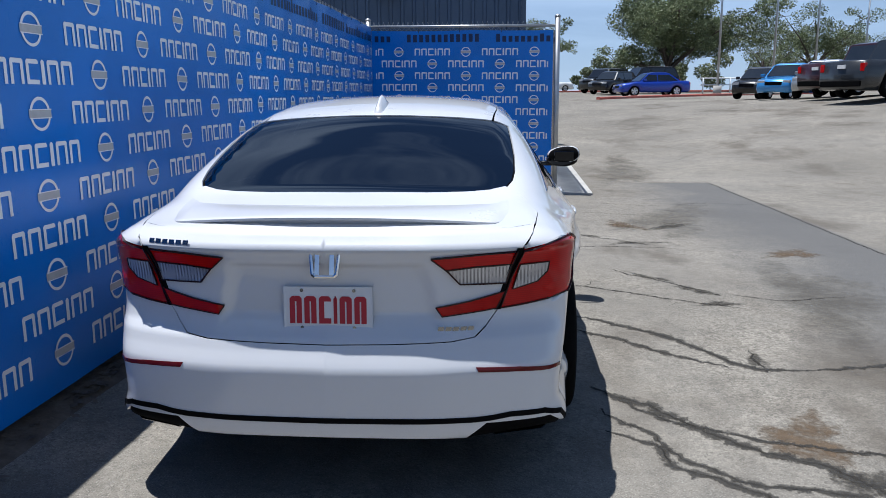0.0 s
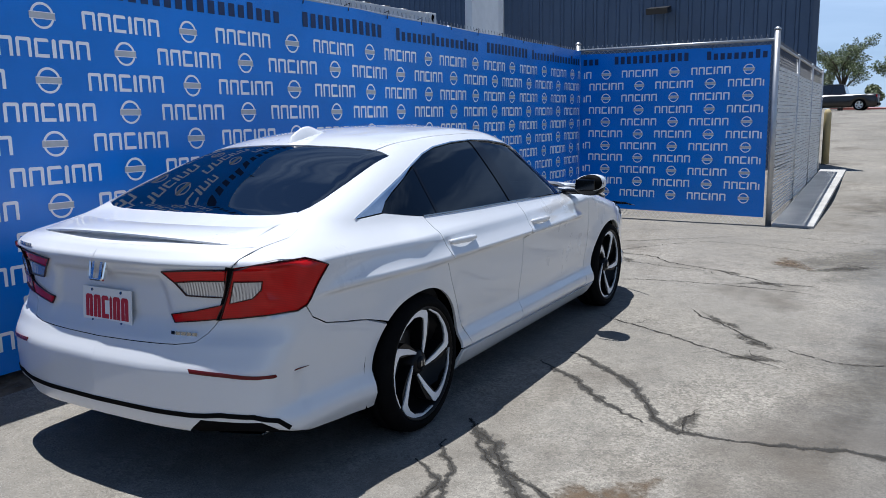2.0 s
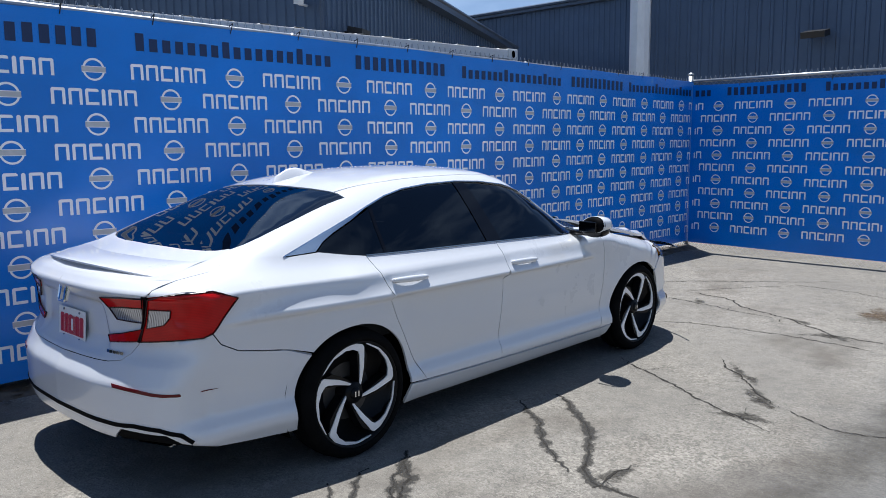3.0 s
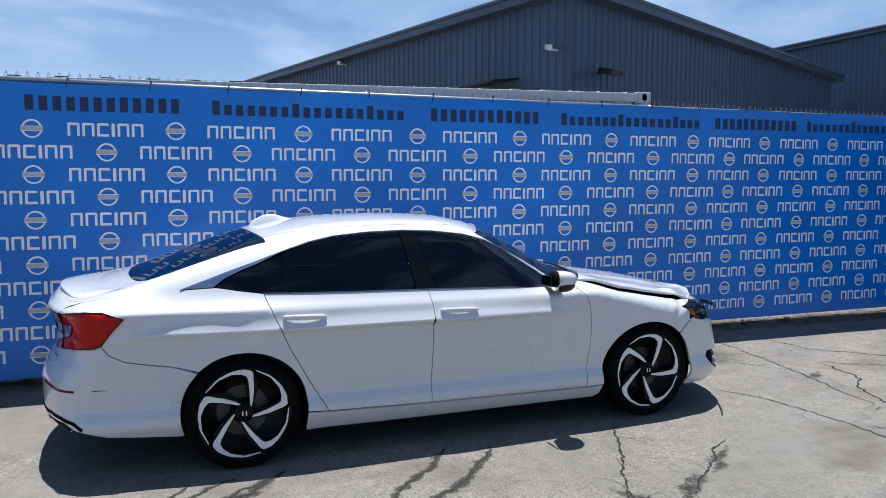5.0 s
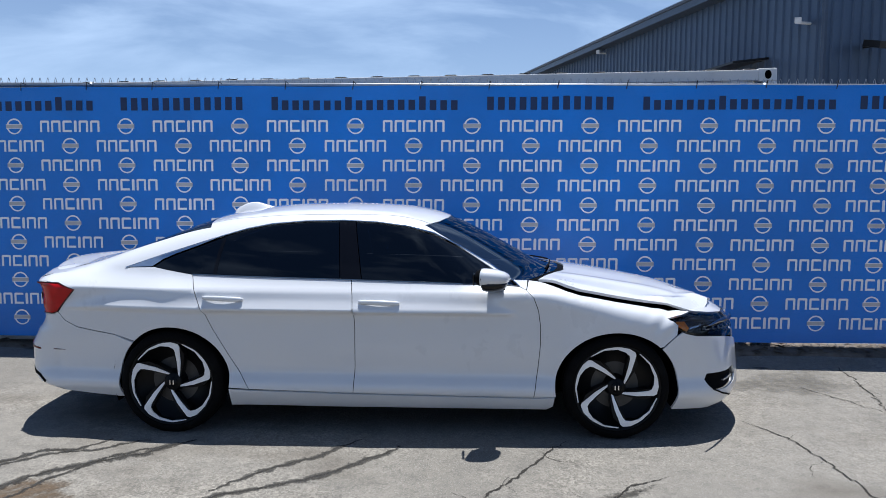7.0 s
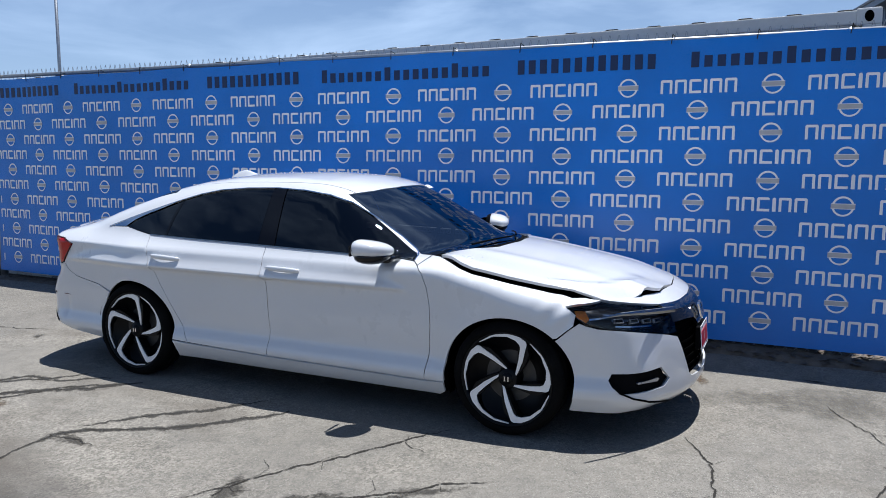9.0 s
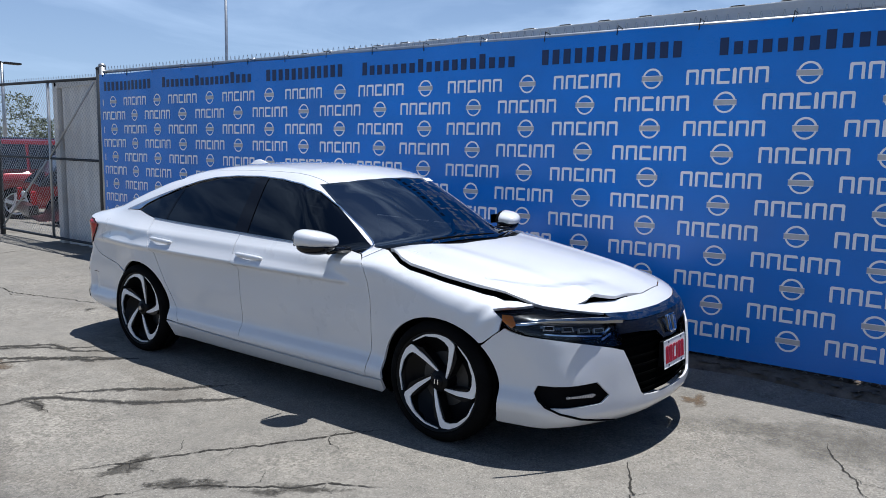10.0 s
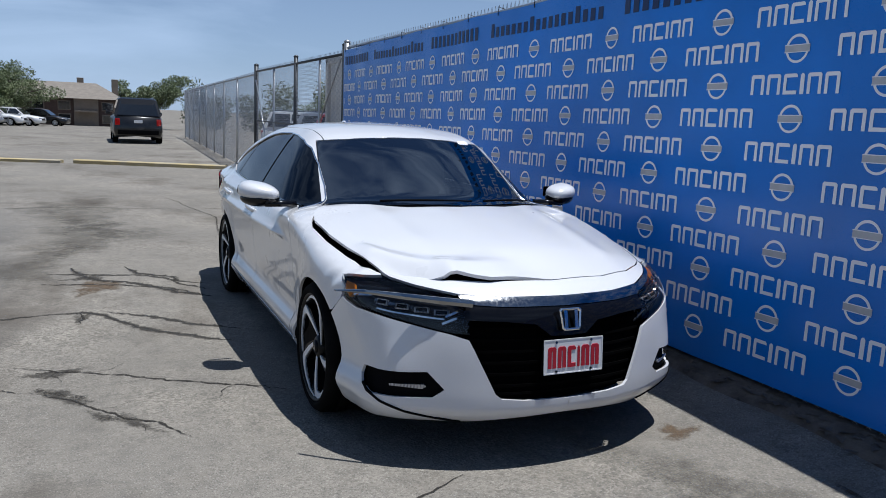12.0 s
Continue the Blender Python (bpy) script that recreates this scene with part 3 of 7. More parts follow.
def inside(poly, p):
    x, y = p[:, 0], p[:, 1]
    res = np.zeros(len(p), bool)
    a = poly
    b = np.roll(poly, -1, 0)
    for (x1, y1), (x2, y2) in zip(a, b):
        cross = ((y1 > y) != (y2 > y)) & (x < (x2 - x1) * (y - y1) / (y2 - y1 + 1e-15) + x1)
        res ^= cross
    return res


def shrink(poly, gap):
    area = 0.5 * np.sum(poly[:, 0] * np.roll(poly[:, 1], -1) - np.roll(poly[:, 0], -1) * poly[:, 1])
    prev, nxt = np.roll(poly, 1, 0), np.roll(poly, -1, 0)

    def unit(v):
        return v / (np.linalg.norm(v, axis=1)[:, None] + 1e-12)
    d1, d2 = unit(poly - prev), unit(nxt - poly)
    n1, n2 = np.stack([-d1[:, 1], d1[:, 0]], 1), np.stack([-d2[:, 1], d2[:, 0]], 1)
    n = unit(n1 + n2)
    n = n / np.maximum(0.5, np.sum(n * n1, 1))[:, None]
    return poly + n * gap * (1 if area > 0 else -1)


def panel_data(domain, border, holes=(), step=0.035, gap=0.0022, flange=0.014, offset=0.0, mirror=False, shape=None):
    """Vertices, faces and normals of a panel of the skin inside the border (and outside the holes)."""
    first = flat(border, domain)
    tight = shrink(first, gap)
    if domain == "wrap":
        middle = border[:, 0] < 0.003
        tight[middle] = np.where(np.abs(first[middle]) > 2.9, np.sign(first[middle]) * (1.5 + math.pi / 2), tight[middle])
    loops = [tight] + [shrink(flat(h, domain), -gap) for h in holes]
    lo, hi = loops[0].min(0), loops[0].max(0)
    nx, ny = int((hi[0] - lo[0]) / step) + 2, int((hi[1] - lo[1]) / step) + 2
    grid = np.array([(lo[0] + (i + 0.5 * (j % 2)) * step, lo[1] + j * step) for j in range(ny) for i in range(nx)])
    keep = inside(loops[0], grid)
    for h in loops[1:]:
        keep &= ~inside(h, grid)
    edge = np.concatenate(loops)
    grid = grid[keep]
    if len(grid):
        near = np.min(np.sum((edge[None] - grid[:, None]) ** 2, 2), 1)
        grid = grid[near > (0.45 * step) ** 2]
    pts = np.concatenate([edge, grid]) if len(grid) else edge
    edges, base = [], 0
    for lp in loops:
        edges += [(base + i, base + (i + 1) % len(lp)) for i in range(len(lp))]
        base += len(lp)
    res = delaunay_2d_cdt([Vector(p) for p in pts], edges, [], 0, 1e-6, False)
    out = np.array([tuple(v) for v in res[0]], float)
    tris = [tuple(t) for t in res[2]]
    mid = np.array([out[list(t)].mean(0) for t in tris])
    ok = inside(loops[0], mid)
    for h in loops[1:]:
        ok &= ~inside(h, mid)
    tris = [t for t, k in zip(tris, ok) if k]
    p3 = wrap_point(out[:, 0], out[:, 1]) if domain == "wrap" else top_point(out[:, 0], out[:, 1])
    nm = skin_normal(p3)
    p3 = p3 + nm * offset
    ref = nm
    if shape is not None:
        moved = shape(p3, nm)
        p3 = moved
        nm = None
    tv = np.array(tris)
    front = np.sum(np.cross(p3[tv[:, 1]] - p3[tv[:, 0]], p3[tv[:, 2]] - p3[tv[:, 0]]) * ref[tv].sum(1), 1) > 0
    faces = [t if k else t[::-1] for t, k in zip(tris, front)]
    if nm is None:
        nm = np.zeros_like(p3)
        for t in faces:
            g = np.cross(p3[t[1]] - p3[t[0]], p3[t[2]] - p3[t[0]])
            for i in t:
                nm[i] += g
        nm /= np.linalg.norm(nm, axis=1)[:, None] + 1e-12
    if flange:
        count = {}
        for t in faces:
            for i in range(3):
                e = (t[i], t[(i + 1) % 3])
                count[tuple(sorted(e))] = count.get(tuple(sorted(e)), []) + [e]
        vs, ns, fs = list(p3), list(nm), list(faces)
        for es in count.values():
            if len(es) == 1 and not (domain == "wrap" and abs(p3[es[0][0]][0]) < 0.003 and abs(p3[es[0][1]][0]) < 0.003):
                i, j = es[0]
                out_n = np.cross(p3[j] - p3[i], nm[i])
                out_n = out_n / (np.linalg.norm(out_n) + 1e-12)
                k = len(vs)
                for q, v in ((p3[i], nm[i]), (p3[j], nm[j])):
                    vs += [q, q - v * flange]
                    ns += [out_n, out_n]
                fs.append((k, k + 1, k + 3, k + 2))
        p3, nm, faces = np.array(vs), np.array(ns), fs
    if mirror:
        p3, nm = p3 * [-1, 1, 1], nm * [-1, 1, 1]
        faces = [f[::-1] for f in faces]
    return p3, faces, nm


def panel(name, pieces, material, parent, label=""):
    """One mesh from one or more panel_data pieces, with the skin's own normals."""
    vs, fs, ns = [], [], []
    for p, f, n in pieces:
        base = len(vs)
        vs += [tuple(q) for q in p]
        ns += [tuple(q) for q in n]
        fs += [tuple(base + i for i in t) for t in f]
    me = bpy.data.meshes.new(name)
    me.from_pydata(vs, [], fs)
    me.shade_smooth()
    me.normals_split_custom_set_from_vertices(ns)
    return part_mesh(name, me, material, parent, label)


def both(domain, border, **kw):
    return [panel_data(domain, border, **kw), panel_data(domain, border, mirror=True, **kw)]


def ribbon(points, width, height, closed=False, lift=0.0):
    """A flat bar of the given width that lies on the skin along the points."""
    p = np.asarray(points, float)
    n = skin_normal(p)
    d = np.gradient(p, axis=0)
    s = np.cross(n, d)
    s /= np.linalg.norm(s, axis=1)[:, None] + 1e-12
    w = np.broadcast_to(np.asarray(width, float), (len(p),))[:, None]
    bm = bmesh.new()
    rows = []
    for q in (p - s * w / 2 + n * (lift - 0.006), p - s * w / 2 + n * (lift + height), p + s * w / 2 + n * (lift + height), p + s * w / 2 + n * (lift - 0.006)):
        rows.append([bm.verts.new(v) for v in q])
    for a, b in zip(rows, rows[1:]):
        for i in range(len(p) - 1):
            bm.faces.new((a[i], a[i + 1], b[i + 1], b[i]))
    bm.faces.new([r[0] for r in rows])
    bm.faces.new([r[-1] for r in rows][::-1])
    bmesh.ops.recalc_face_normals(bm, faces=bm.faces[:])
    return bm


def flip_x(bm):
    for v in bm.verts:
        v.co.x = -v.co.x
    bmesh.ops.reverse_faces(bm, faces=bm.faces[:])
    return bm


def skin_tube(points, radius, lift=0.0, sides=6):
    p = np.asarray(points, float)
    return tubed([tuple(q) for q in p + skin_normal(p) * lift], radius, sides)


# ---- materials of the car ----
def paint_material():
    m, n, l, b = nodes_of("pearl_white_paint")
    co = n.new("ShaderNodeTexCoord").outputs["Object"]
    flake = noise_node(n, l, 900, 2, 0.5, co)
    dust = noise_node(n, l, 1.6, 6, 0.65, co)
    col = mix_rgb(n, l, remap(n, l, flake, 0.35, 0.65), (0.610, 0.614, 0.622), (0.690, 0.694, 0.702))
    col = mix_rgb(n, l, remap(n, l, dust, 0.5, 0.8, 0, 0.18), col, (0.66, 0.64, 0.60))
    l.new(col, b.inputs["Base Color"])
    l.new(remap(n, l, dust, 0.3, 0.7, 0.26, 0.36), b.inputs["Roughness"])
    b.inputs["Coat Weight"].default_value = 1.0
    l.new(remap(n, l, dust, 0.35, 0.75, 0.015, 0.07), b.inputs["Coat Roughness"])
    b.inputs["Specular IOR Level"].default_value = 0.5
    return m


def glass_material(name, tint, ior=1.5, rough=0.0):
    """A thin pane: tinted straight through, with gloss that grows at a slant."""
    m, n, l, b = nodes_of(name)
    n.remove(b)
    out = n["Material Output"]
    clear = n.new("ShaderNodeBsdfTransparent")
    clear.inputs["Color"].default_value = (*tint, 1)
    gloss = n.new("ShaderNodeBsdfGlossy")
    gloss.inputs["Roughness"].default_value = rough
    fres = n.new("ShaderNodeFresnel")
    fres.inputs["IOR"].default_value = ior
    mix = n.new("ShaderNodeMixShader")
    l.new(fres.outputs["Fac"], mix.inputs["Fac"])
    l.new(clear.outputs["BSDF"], mix.inputs[1])
    l.new(gloss.outputs["BSDF"], mix.inputs[2])
    l.new(mix.outputs["Shader"], out.inputs["Surface"])
    return m


def lens_material(name, colour, rough=0.08):
    m, n, l, b = nodes_of(name)
    co = n.new("ShaderNodeTexCoord").outputs["Object"]
    wave = n.new("ShaderNodeTexWave")
    wave.inputs["Scale"].default_value, wave.inputs["Distortion"].default_value = 45, 0.4
    wave.bands_direction = "Z"
    l.new(co, wave.inputs["Vector"])
    col = mix_rgb(n, l, remap(n, l, wave.outputs["Fac"], 0.2, 0.8), tuple(c * 0.86 for c in colour), colour)
    col = mix_rgb(n, l, remap(n, l, noise_node(n, l, 9, 3, 0.5, co), 0.45, 0.7, 0, 0.5), col, tuple(c * 0.45 for c in colour))
    l.new(col, b.inputs["Base Color"])
    b.inputs["Roughness"].default_value = rough + 0.04
    b.inputs["Specular IOR Level"].default_value = 0.1
    b.inputs["Coat Weight"].default_value = 0.4
    b.inputs["Coat Roughness"].default_value = 0.02
    return m


def reflector_material(name):
    """Reflector facets behind a clear cover; their glints and groove shade are painted stripes."""
    m, n, l, b = nodes_of(name)
    co = n.new("ShaderNodeTexCoord").outputs["Object"]
    flutes = n.new("ShaderNodeTexWave")
    flutes.inputs["Scale"].default_value, flutes.inputs["Distortion"].default_value = 26, 0.6
    flutes.bands_direction = "X"
    l.new(co, flutes.inputs["Vector"])
    blot = noise_node(n, l, 22, 3, 0.6, co)
    # pale stripes paint the facets' glints, dark ones the grooves' shade
    tone = mix_rgb(n, l, flutes.outputs["Fac"], (0.16, 0.16, 0.17), (0.58, 0.59, 0.61))
    l.new(mix_rgb(n, l, remap(n, l, blot, 0.45, 0.62), tone, (0.40, 0.40, 0.42)), b.inputs["Base Color"])
    b.inputs["Metallic"].default_value = 0.5
    b.inputs["Roughness"].default_value = 0.18
    b.inputs["Coat Weight"].default_value = 1.0
    b.inputs["Coat Roughness"].default_value = 0.02
    return m


M["paint"] = paint_material()
M["side_glass"] = glass_material("privacy_glass", (0.010, 0.012, 0.015), 1.65)
M["rear_glass"] = glass_material("rear_screen_glass", (0.010, 0.012, 0.015), 2.4)
M["screen_glass"] = glass_material("screen_glass", (0.09, 0.105, 0.12), 3.2)
M["clear_lens"] = glass_material("clear_lens", (0.85, 0.87, 0.88), 1.38)
M["red_lens"] = lens_material("red_lens", (0.50, 0.006, 0.006))
M["dark_red"] = lens_material("dark_red_reflector", (0.12, 0.006, 0.008), 0.05)
M["silver_lens"] = lens_material("silver_lens", (0.50, 0.50, 0.51))
M["clear_lamp"] = reflector_material("clear_lamp")
M["amber"] = lens_material("amber_lens", (0.75, 0.22, 0.015))
M["gloss_black"] = surface("gloss_black", (0.004, 0.004, 0.005), 0.2, vary=0.1, scale=3, relief=0.0, coat=0.35, spec=0.15)
M["dark_edge"] = surface("dark_lens_edge", (0.020, 0.004, 0.005), 0.3, vary=0.1, relief=0.0, spec=0.3)
M["mirror_glass"] = surface("mirror_glass", (0.03, 0.032, 0.036), 0.05, 1.0, vary=0.03, relief=0.0)
M["matt_black"] = surface("black_plastic", (0.006, 0.006, 0.0065), 0.6, vary=0.2, scale=8, fine=120, spec=0.02)
M["piano_black"] = surface("piano_black", (0.003, 0.003, 0.004), 0.09, vary=0.1, relief=0.0, spec=0.3)
M["void_black"] = surface("underside_black", (0.003, 0.003, 0.003), 0.95, vary=0.2, scale=5, spec=0.0)
M["chrome"] = surface("chrome", (0.75, 0.76, 0.78), 0.08, 1.0, vary=0.05, scale=5, relief=0.0)
M["dark_chrome"] = surface("smoked_chrome", (0.30, 0.31, 0.32), 0.12, 1.0, vary=0.08, scale=5, relief=0.0)
M["alloy"] = surface("machined_alloy", (0.80, 0.81, 0.82), 0.34, 0.25, vary=0.06, scale=12, fine=150, relief=0.03)
M["wheel_black"] = surface("gloss_black_wheel", (0.005, 0.005, 0.0055), 0.35, vary=0.15, scale=8, relief=0.0, spec=0.15)
M["tyre"] = surface("tyre_rubber", (0.005, 0.005, 0.005), 0.9, vary=0.25, scale=12, fine=90, relief=0.2, dirt=(0.014, 0.013, 0.012), dirt_amount=0.3, spec=0.06)
M["brake"] = surface("brake_steel", (0.07, 0.068, 0.066), 0.5, 0.8, vary=0.2, scale=15)
M["plate_white"] = surface("plate_white", (0.74, 0.74, 0.73), 0.4, vary=0.04, scale=9, relief=0.02)
M["plate_red"] = surface("plate_red", (0.42, 0.015, 0.03), 0.45, vary=0.06, scale=9, relief=0.0)
M["seat"] = surface("seat_cloth", (0.020, 0.020, 0.021), 0.85, vary=0.2, scale=14, fine=160, relief=0.3)
M["dash"] = surface("dashboard_vinyl", (0.014, 0.014, 0.015), 0.6, vary=0.15, scale=10, fine=200, relief=0.2)

# ---- the white saloon car ----
car = empty("saloon_car")
tagged(car, "pearl-white four-door saloon with a crumpled bonnet, parked beside a fence", "car")

BELT = ((-1.285, 1.017), (-1.0, 1.010), (-0.262, 0.997), (0.3, 0.984), (0.80, 0.962))
TIP = ((-1.745, 1.050), (-1.55, 1.058), (-1.42, 1.036), (-1.285, 1.017))
HEAD = ((-1.745, 1.050), (-1.5, 1.135), (-1.30, 1.200), (-1.124, 1.257), (-0.98, 1.300), (-0.82, 1.332), (-0.6, 1.351), (-0.35, 1.358), (-0.128, 1.349), (0.08, 1.324), (0.244, 1.281), (0.42, 1.195), (0.62, 1.08), (0.80, 0.962))
DOOR_FRONT = ((0.80, 0.962), (0.84, 0.945), (0.885, 0.90), (0.915, 0.82), (0.93, 0.72), (0.932, 0.60), (0.92, 0.44), (0.895, 0.262))
DOOR_MID = ((-0.262, 0.997), (-0.25, 0.90), (-0.237, 0.70), (-0.24, 0.45), (-0.25, 0.276))
DOOR_REAR = ((-1.285, 1.017), (-1.265, 0.96), (-1.228, 0.87), (-1.14, 0.68), (-1.02, 0.465), (-0.915, 0.292))
SCREEN_SIDE = ((0.70, 0.86), (0.665, 0.66), (0.62, 0.42), (0.575, 0.19))
SCREEN_TOP = ((0.575, 0.19), (0.53, 0.22), (0.4, 0.28), (0.2, 0.335), (0.0, 0.35))
SCREEN_FOOT = ((0.70, 0.86), (0.6, 0.94), (0.5, 1.0), (0.358, 1.068), (0.2, 1.11), (0.0, 1.13))
ROOF_SIDE = ((0.53, 0.22), (0.555, -0.35), (0.56, -0.9), (0.54, -1.248))
BACK_TOP = ((0.615, -1.235), (0.54, -1.248), (0.45, -1.258), (0.25, -1.280), (0.0, -1.290))
BACK_SIDE = ((0.615, -1.235), (0.625, -1.42), (0.636, -1.62), (0.636, -1.78), (0.625, -1.87), (0.600, -1.93))
BACK_FOOT = ((0.600, -1.93), (0.54, -1.965), (0.45, -1.99), (0.3, -2.015), (0.0, -2.03))
LID_SIDE = ((0.600, -1.93), (0.640, -1.965), (0.690, -2.03), (0.715, -2.11), (0.70, -2.25))
LID_BREAK = ((0.0, -2.44), (0.3, -2.42), (0.5, -2.375), (0.62, -2.32), (0.70, -2.25))
LID_FOOT = ((0.573, 0.722), (0.535, 0.672), (0.498, 0.641), (0.42, 0.630), (0.2, 0.624), (0.0, 0.622))
BONNET_SIDE = ((0.72, 0.92), (0.775, 1.0), (0.825, 1.09), (0.848, 1.18), (0.832, 1.4), (0.80, 1.6), (0.765, 1.75), (0.715, 1.88))
BONNET_NOSE = ((0.715, 1.88), (0.64, 1.965), (0.5, 2.07), (0.3, 2.143), (0.0, 2.173))
REAR_SEAM = ((-2.17, 0.765), (-2.13, 0.71), (-2.05, 0.668), (-1.93, 0.645), (-1.80, 0.625), (-1.665, 0.588))

# body sides with the rear wings and roof rails
side_border = outline(
    run("t", *SCREEN_SIDE), run("t", (0.575, 0.19), (0.53, 0.22)), run("t", *ROOF_SIDE), run("t", (0.54, -1.248), (0.615, -1.235)), run("t", *BACK_SIDE), run("t", *LID_SIDE),
    run("r", (0.680, 0.965), (0.658, 0.932), (0.74, 0.944)), run("s", (-2.19, 0.948), (-2.16, 0.948), (-2.05, 0.912), (-2.11, 0.845), (-2.17, 0.765)),
    run("s", *REAR_SEAM), arc(AXLE_R, 135, -5), run("s", (-1.04, 0.302), (-0.915, 0.292)), run("s", *DOOR_REAR[::-1]), run("s", *TIP[::-1]), run("s", *HEAD), run("s", (0.80, 0.962), (0.84, 0.945)))
for flip in (False, True):
    panel("body_side", [panel_data("wrap", side_border, mirror=flip, step=0.019)], M["paint"], car)
roof_border = outline(run("t", *ROOF_SIDE), run("t", *BACK_TOP[1:]), run("t", *[(-x, y) for x, y in BACK_TOP[1:][::-1]]), run("t", *[(-x, y) for x, y in ROOF_SIDE[::-1]]), run("t", *[(-x, y) for x, y in SCREEN_TOP[1:]]), run("t", *SCREEN_TOP[1:][::-1]))
panel("roof", [panel_data("top", roof_border, step=0.05, gap=0.0008)], M["paint"], car)

# doors
rear_door = outline(run("s", *DOOR_REAR), run("s", (-0.915, 0.292), (-0.25, 0.276)), run("s", *DOOR_MID[::-1]), run("s", *BELT[:3][::-1]))
front_door = outline(run("s", *DOOR_MID), run("s", (-0.25, 0.276), (0.895, 0.262)), run("s", *DOOR_FRONT[::-1]), run("s", *BELT[2:][::-1]))
doors = []
for flip in (False, True):
    for border, y0 in ((rear_door, -1.063), (front_door, -0.079)):
        door = panel("door", [panel_data("wrap", border, mirror=flip, step=0.021)], M["paint"], car)
        doors.append(door)
        # pull handle on a shallow bow
        sx = -1 if flip else 1
        bm = bmesh.new()
        n_seg = 12
        rings = []
        for k in range(n_seg + 1):
            t = k / n_seg
            y = y0 - 0.128 + 0.256 * t
            z = 0.884 - 0.008 * t if y0 < -0.5 else 0.870 - 0.006 * t
            x = side_point([y], [z])[0][0] + 0.006 + 0.013 * math.sin(math.pi * t) ** 0.5
            hh, ww = 0.017 * (0.55 + 0.45 * math.sin(math.pi * t) ** 0.4), 0.010
            rings.append([bm.verts.new((x + ww * math.cos(q), y, z + hh * math.sin(q))) for q in (2 * math.pi * i / 10 for i in range(10))])
        for a, b in zip(rings, rings[1:]):
            for i in range(10):
                bm.faces.new((a[i], b[i], b[(i + 1) % 10], a[(i + 1) % 10]))
        bm.faces.new(rings[0]); bm.faces.new(rings[-1][::-1])
        if flip:
            flip_x(bm)
        bmesh.ops.recalc_face_normals(bm, faces=bm.faces[:])
        part("door_handle", bm, M["paint"], door, smooth=True)

# sills
sill = outline(run("s", (-1.045, 0.298), (-0.915, 0.286), (-0.25, 0.271), (0.895, 0.257), (1.028, 0.268), (1.022, 0.20), (0.98, 0.172), (-0.3, 0.168), (-1.045, 0.174)))
for flip in (False, True):
    panel("side_sill", [panel_data("wrap", sill, mirror=flip, offset=0.003)], M["paint"], car)

# front wings
wing = outline(run("s", *DOOR_FRONT[::-1][:-1]), run("t", (0.70, 0.865), (0.72, 0.92)), run("t", *BONNET_SIDE), run("s", (1.90, 0.80), (1.735, 0.782), (1.80, 0.737), (1.788, 0.672), (1.702, 0.598)), arc(AXLE_F, 44, 188), run("s", (1.032, 0.272), (0.895, 0.262)))


def dented_wing(p, n):
    """The right wing's tip is pushed in and creased."""
    w = np.exp(-(((p[:, 1] - 1.76) / 0.14) ** 2) - ((p[:, 2] - 0.76) / 0.10) ** 2)
    fold = np.sin((p[:, 1] - p[:, 2] * 0.9) * 48)
    return p + n * (-0.012 * w + 0.006 * w * fold)[:, None]


panel("front_wing", [panel_data("wrap", wing, shape=dented_wing, step=0.020)], M["paint"], car, "white wing with a creased tip")
panel("front_wing", [panel_data("wrap", wing, mirror=True)], M["paint"], car)


# bonnet, sprung up along its right edge and buckled at its right front corner
def buckled(p, n):
    x, y = p[:, 0], p[:, 1]
    ease = lambda lo, hi, v: (lambda t: t * t * (3 - 2 * t))(np.clip((v - lo) / (hi - lo), 0, 1))
    lift = 0.036 * np.clip((x - 0.20) / 0.55, 0, 1) ** 2 * ease(0.86, 1.05, y) * (1 - ease(1.62, 1.95, y))
    # a fold behind the lip, which is bent down over the lamp, rises to a peak beside it and stands off the nose
    d = np.interp(np.abs(x), [0, 0.3, 0.5, 0.64, 0.715], [2.173, 2.143, 2.07, 1.965, 1.88]) - y
    w = ease(0.10, 0.40, x) * (1 - ease(0.70, 0.80, x))
    crest = np.clip(1 - np.abs(d - 0.12 - 0.03 * np.sin(x * 11)) / 0.13, 0, 1)
    lip = np.clip(1 - d / 0.09, 0, 1)
    peak = np.exp(-(((x - 0.46) / 0.055) ** 2)) * np.clip(1 - d / 0.17, 0, 1)
    hang = np.exp(-(((x - 0.62) / 0.075) ** 2)) * lip
    stand = ease(-0.05, 0.25, x) * (1 - ease(0.44, 0.52, x)) * np.clip(1 - d / 0.20, 0, 1)
    q = p.copy()
    q[:, 2] += lift + 0.030 * w * crest + 0.016 * peak - 0.030 * hang + 0.020 * stand
    q[:, 1] += 0.020 * w * lip - 0.010 * peak
    big = np.exp(-(((x - 0.46) / 0.22) ** 2) - ((y - 1.80) / 0.22) ** 2)
    q[:, 2] += 0.004 * big * np.sin(7 * (x + y))
    return q


bonnet = outline(run("t", (0.0, 1.17), (0.3, 1.135), (0.55, 1.03), (0.72, 0.925)), run("t", *BONNET_SIDE), run("t", *BONNET_NOSE), run("t", *[(-x, y) for x, y in BONNET_NOSE[::-1]]), run("t", *[(-x, y) for x, y in BONNET_SIDE[::-1]]), run("t", (-0.72, 0.925), (-0.55, 1.03), (-0.3, 1.135), (0.0, 1.17)))
panel("bonnet", [panel_data("top", bonnet, shape=buckled, step=0.020, gap=0.004, flange=0.018)], M["paint"], car, "white bonnet, buckled at one front corner")

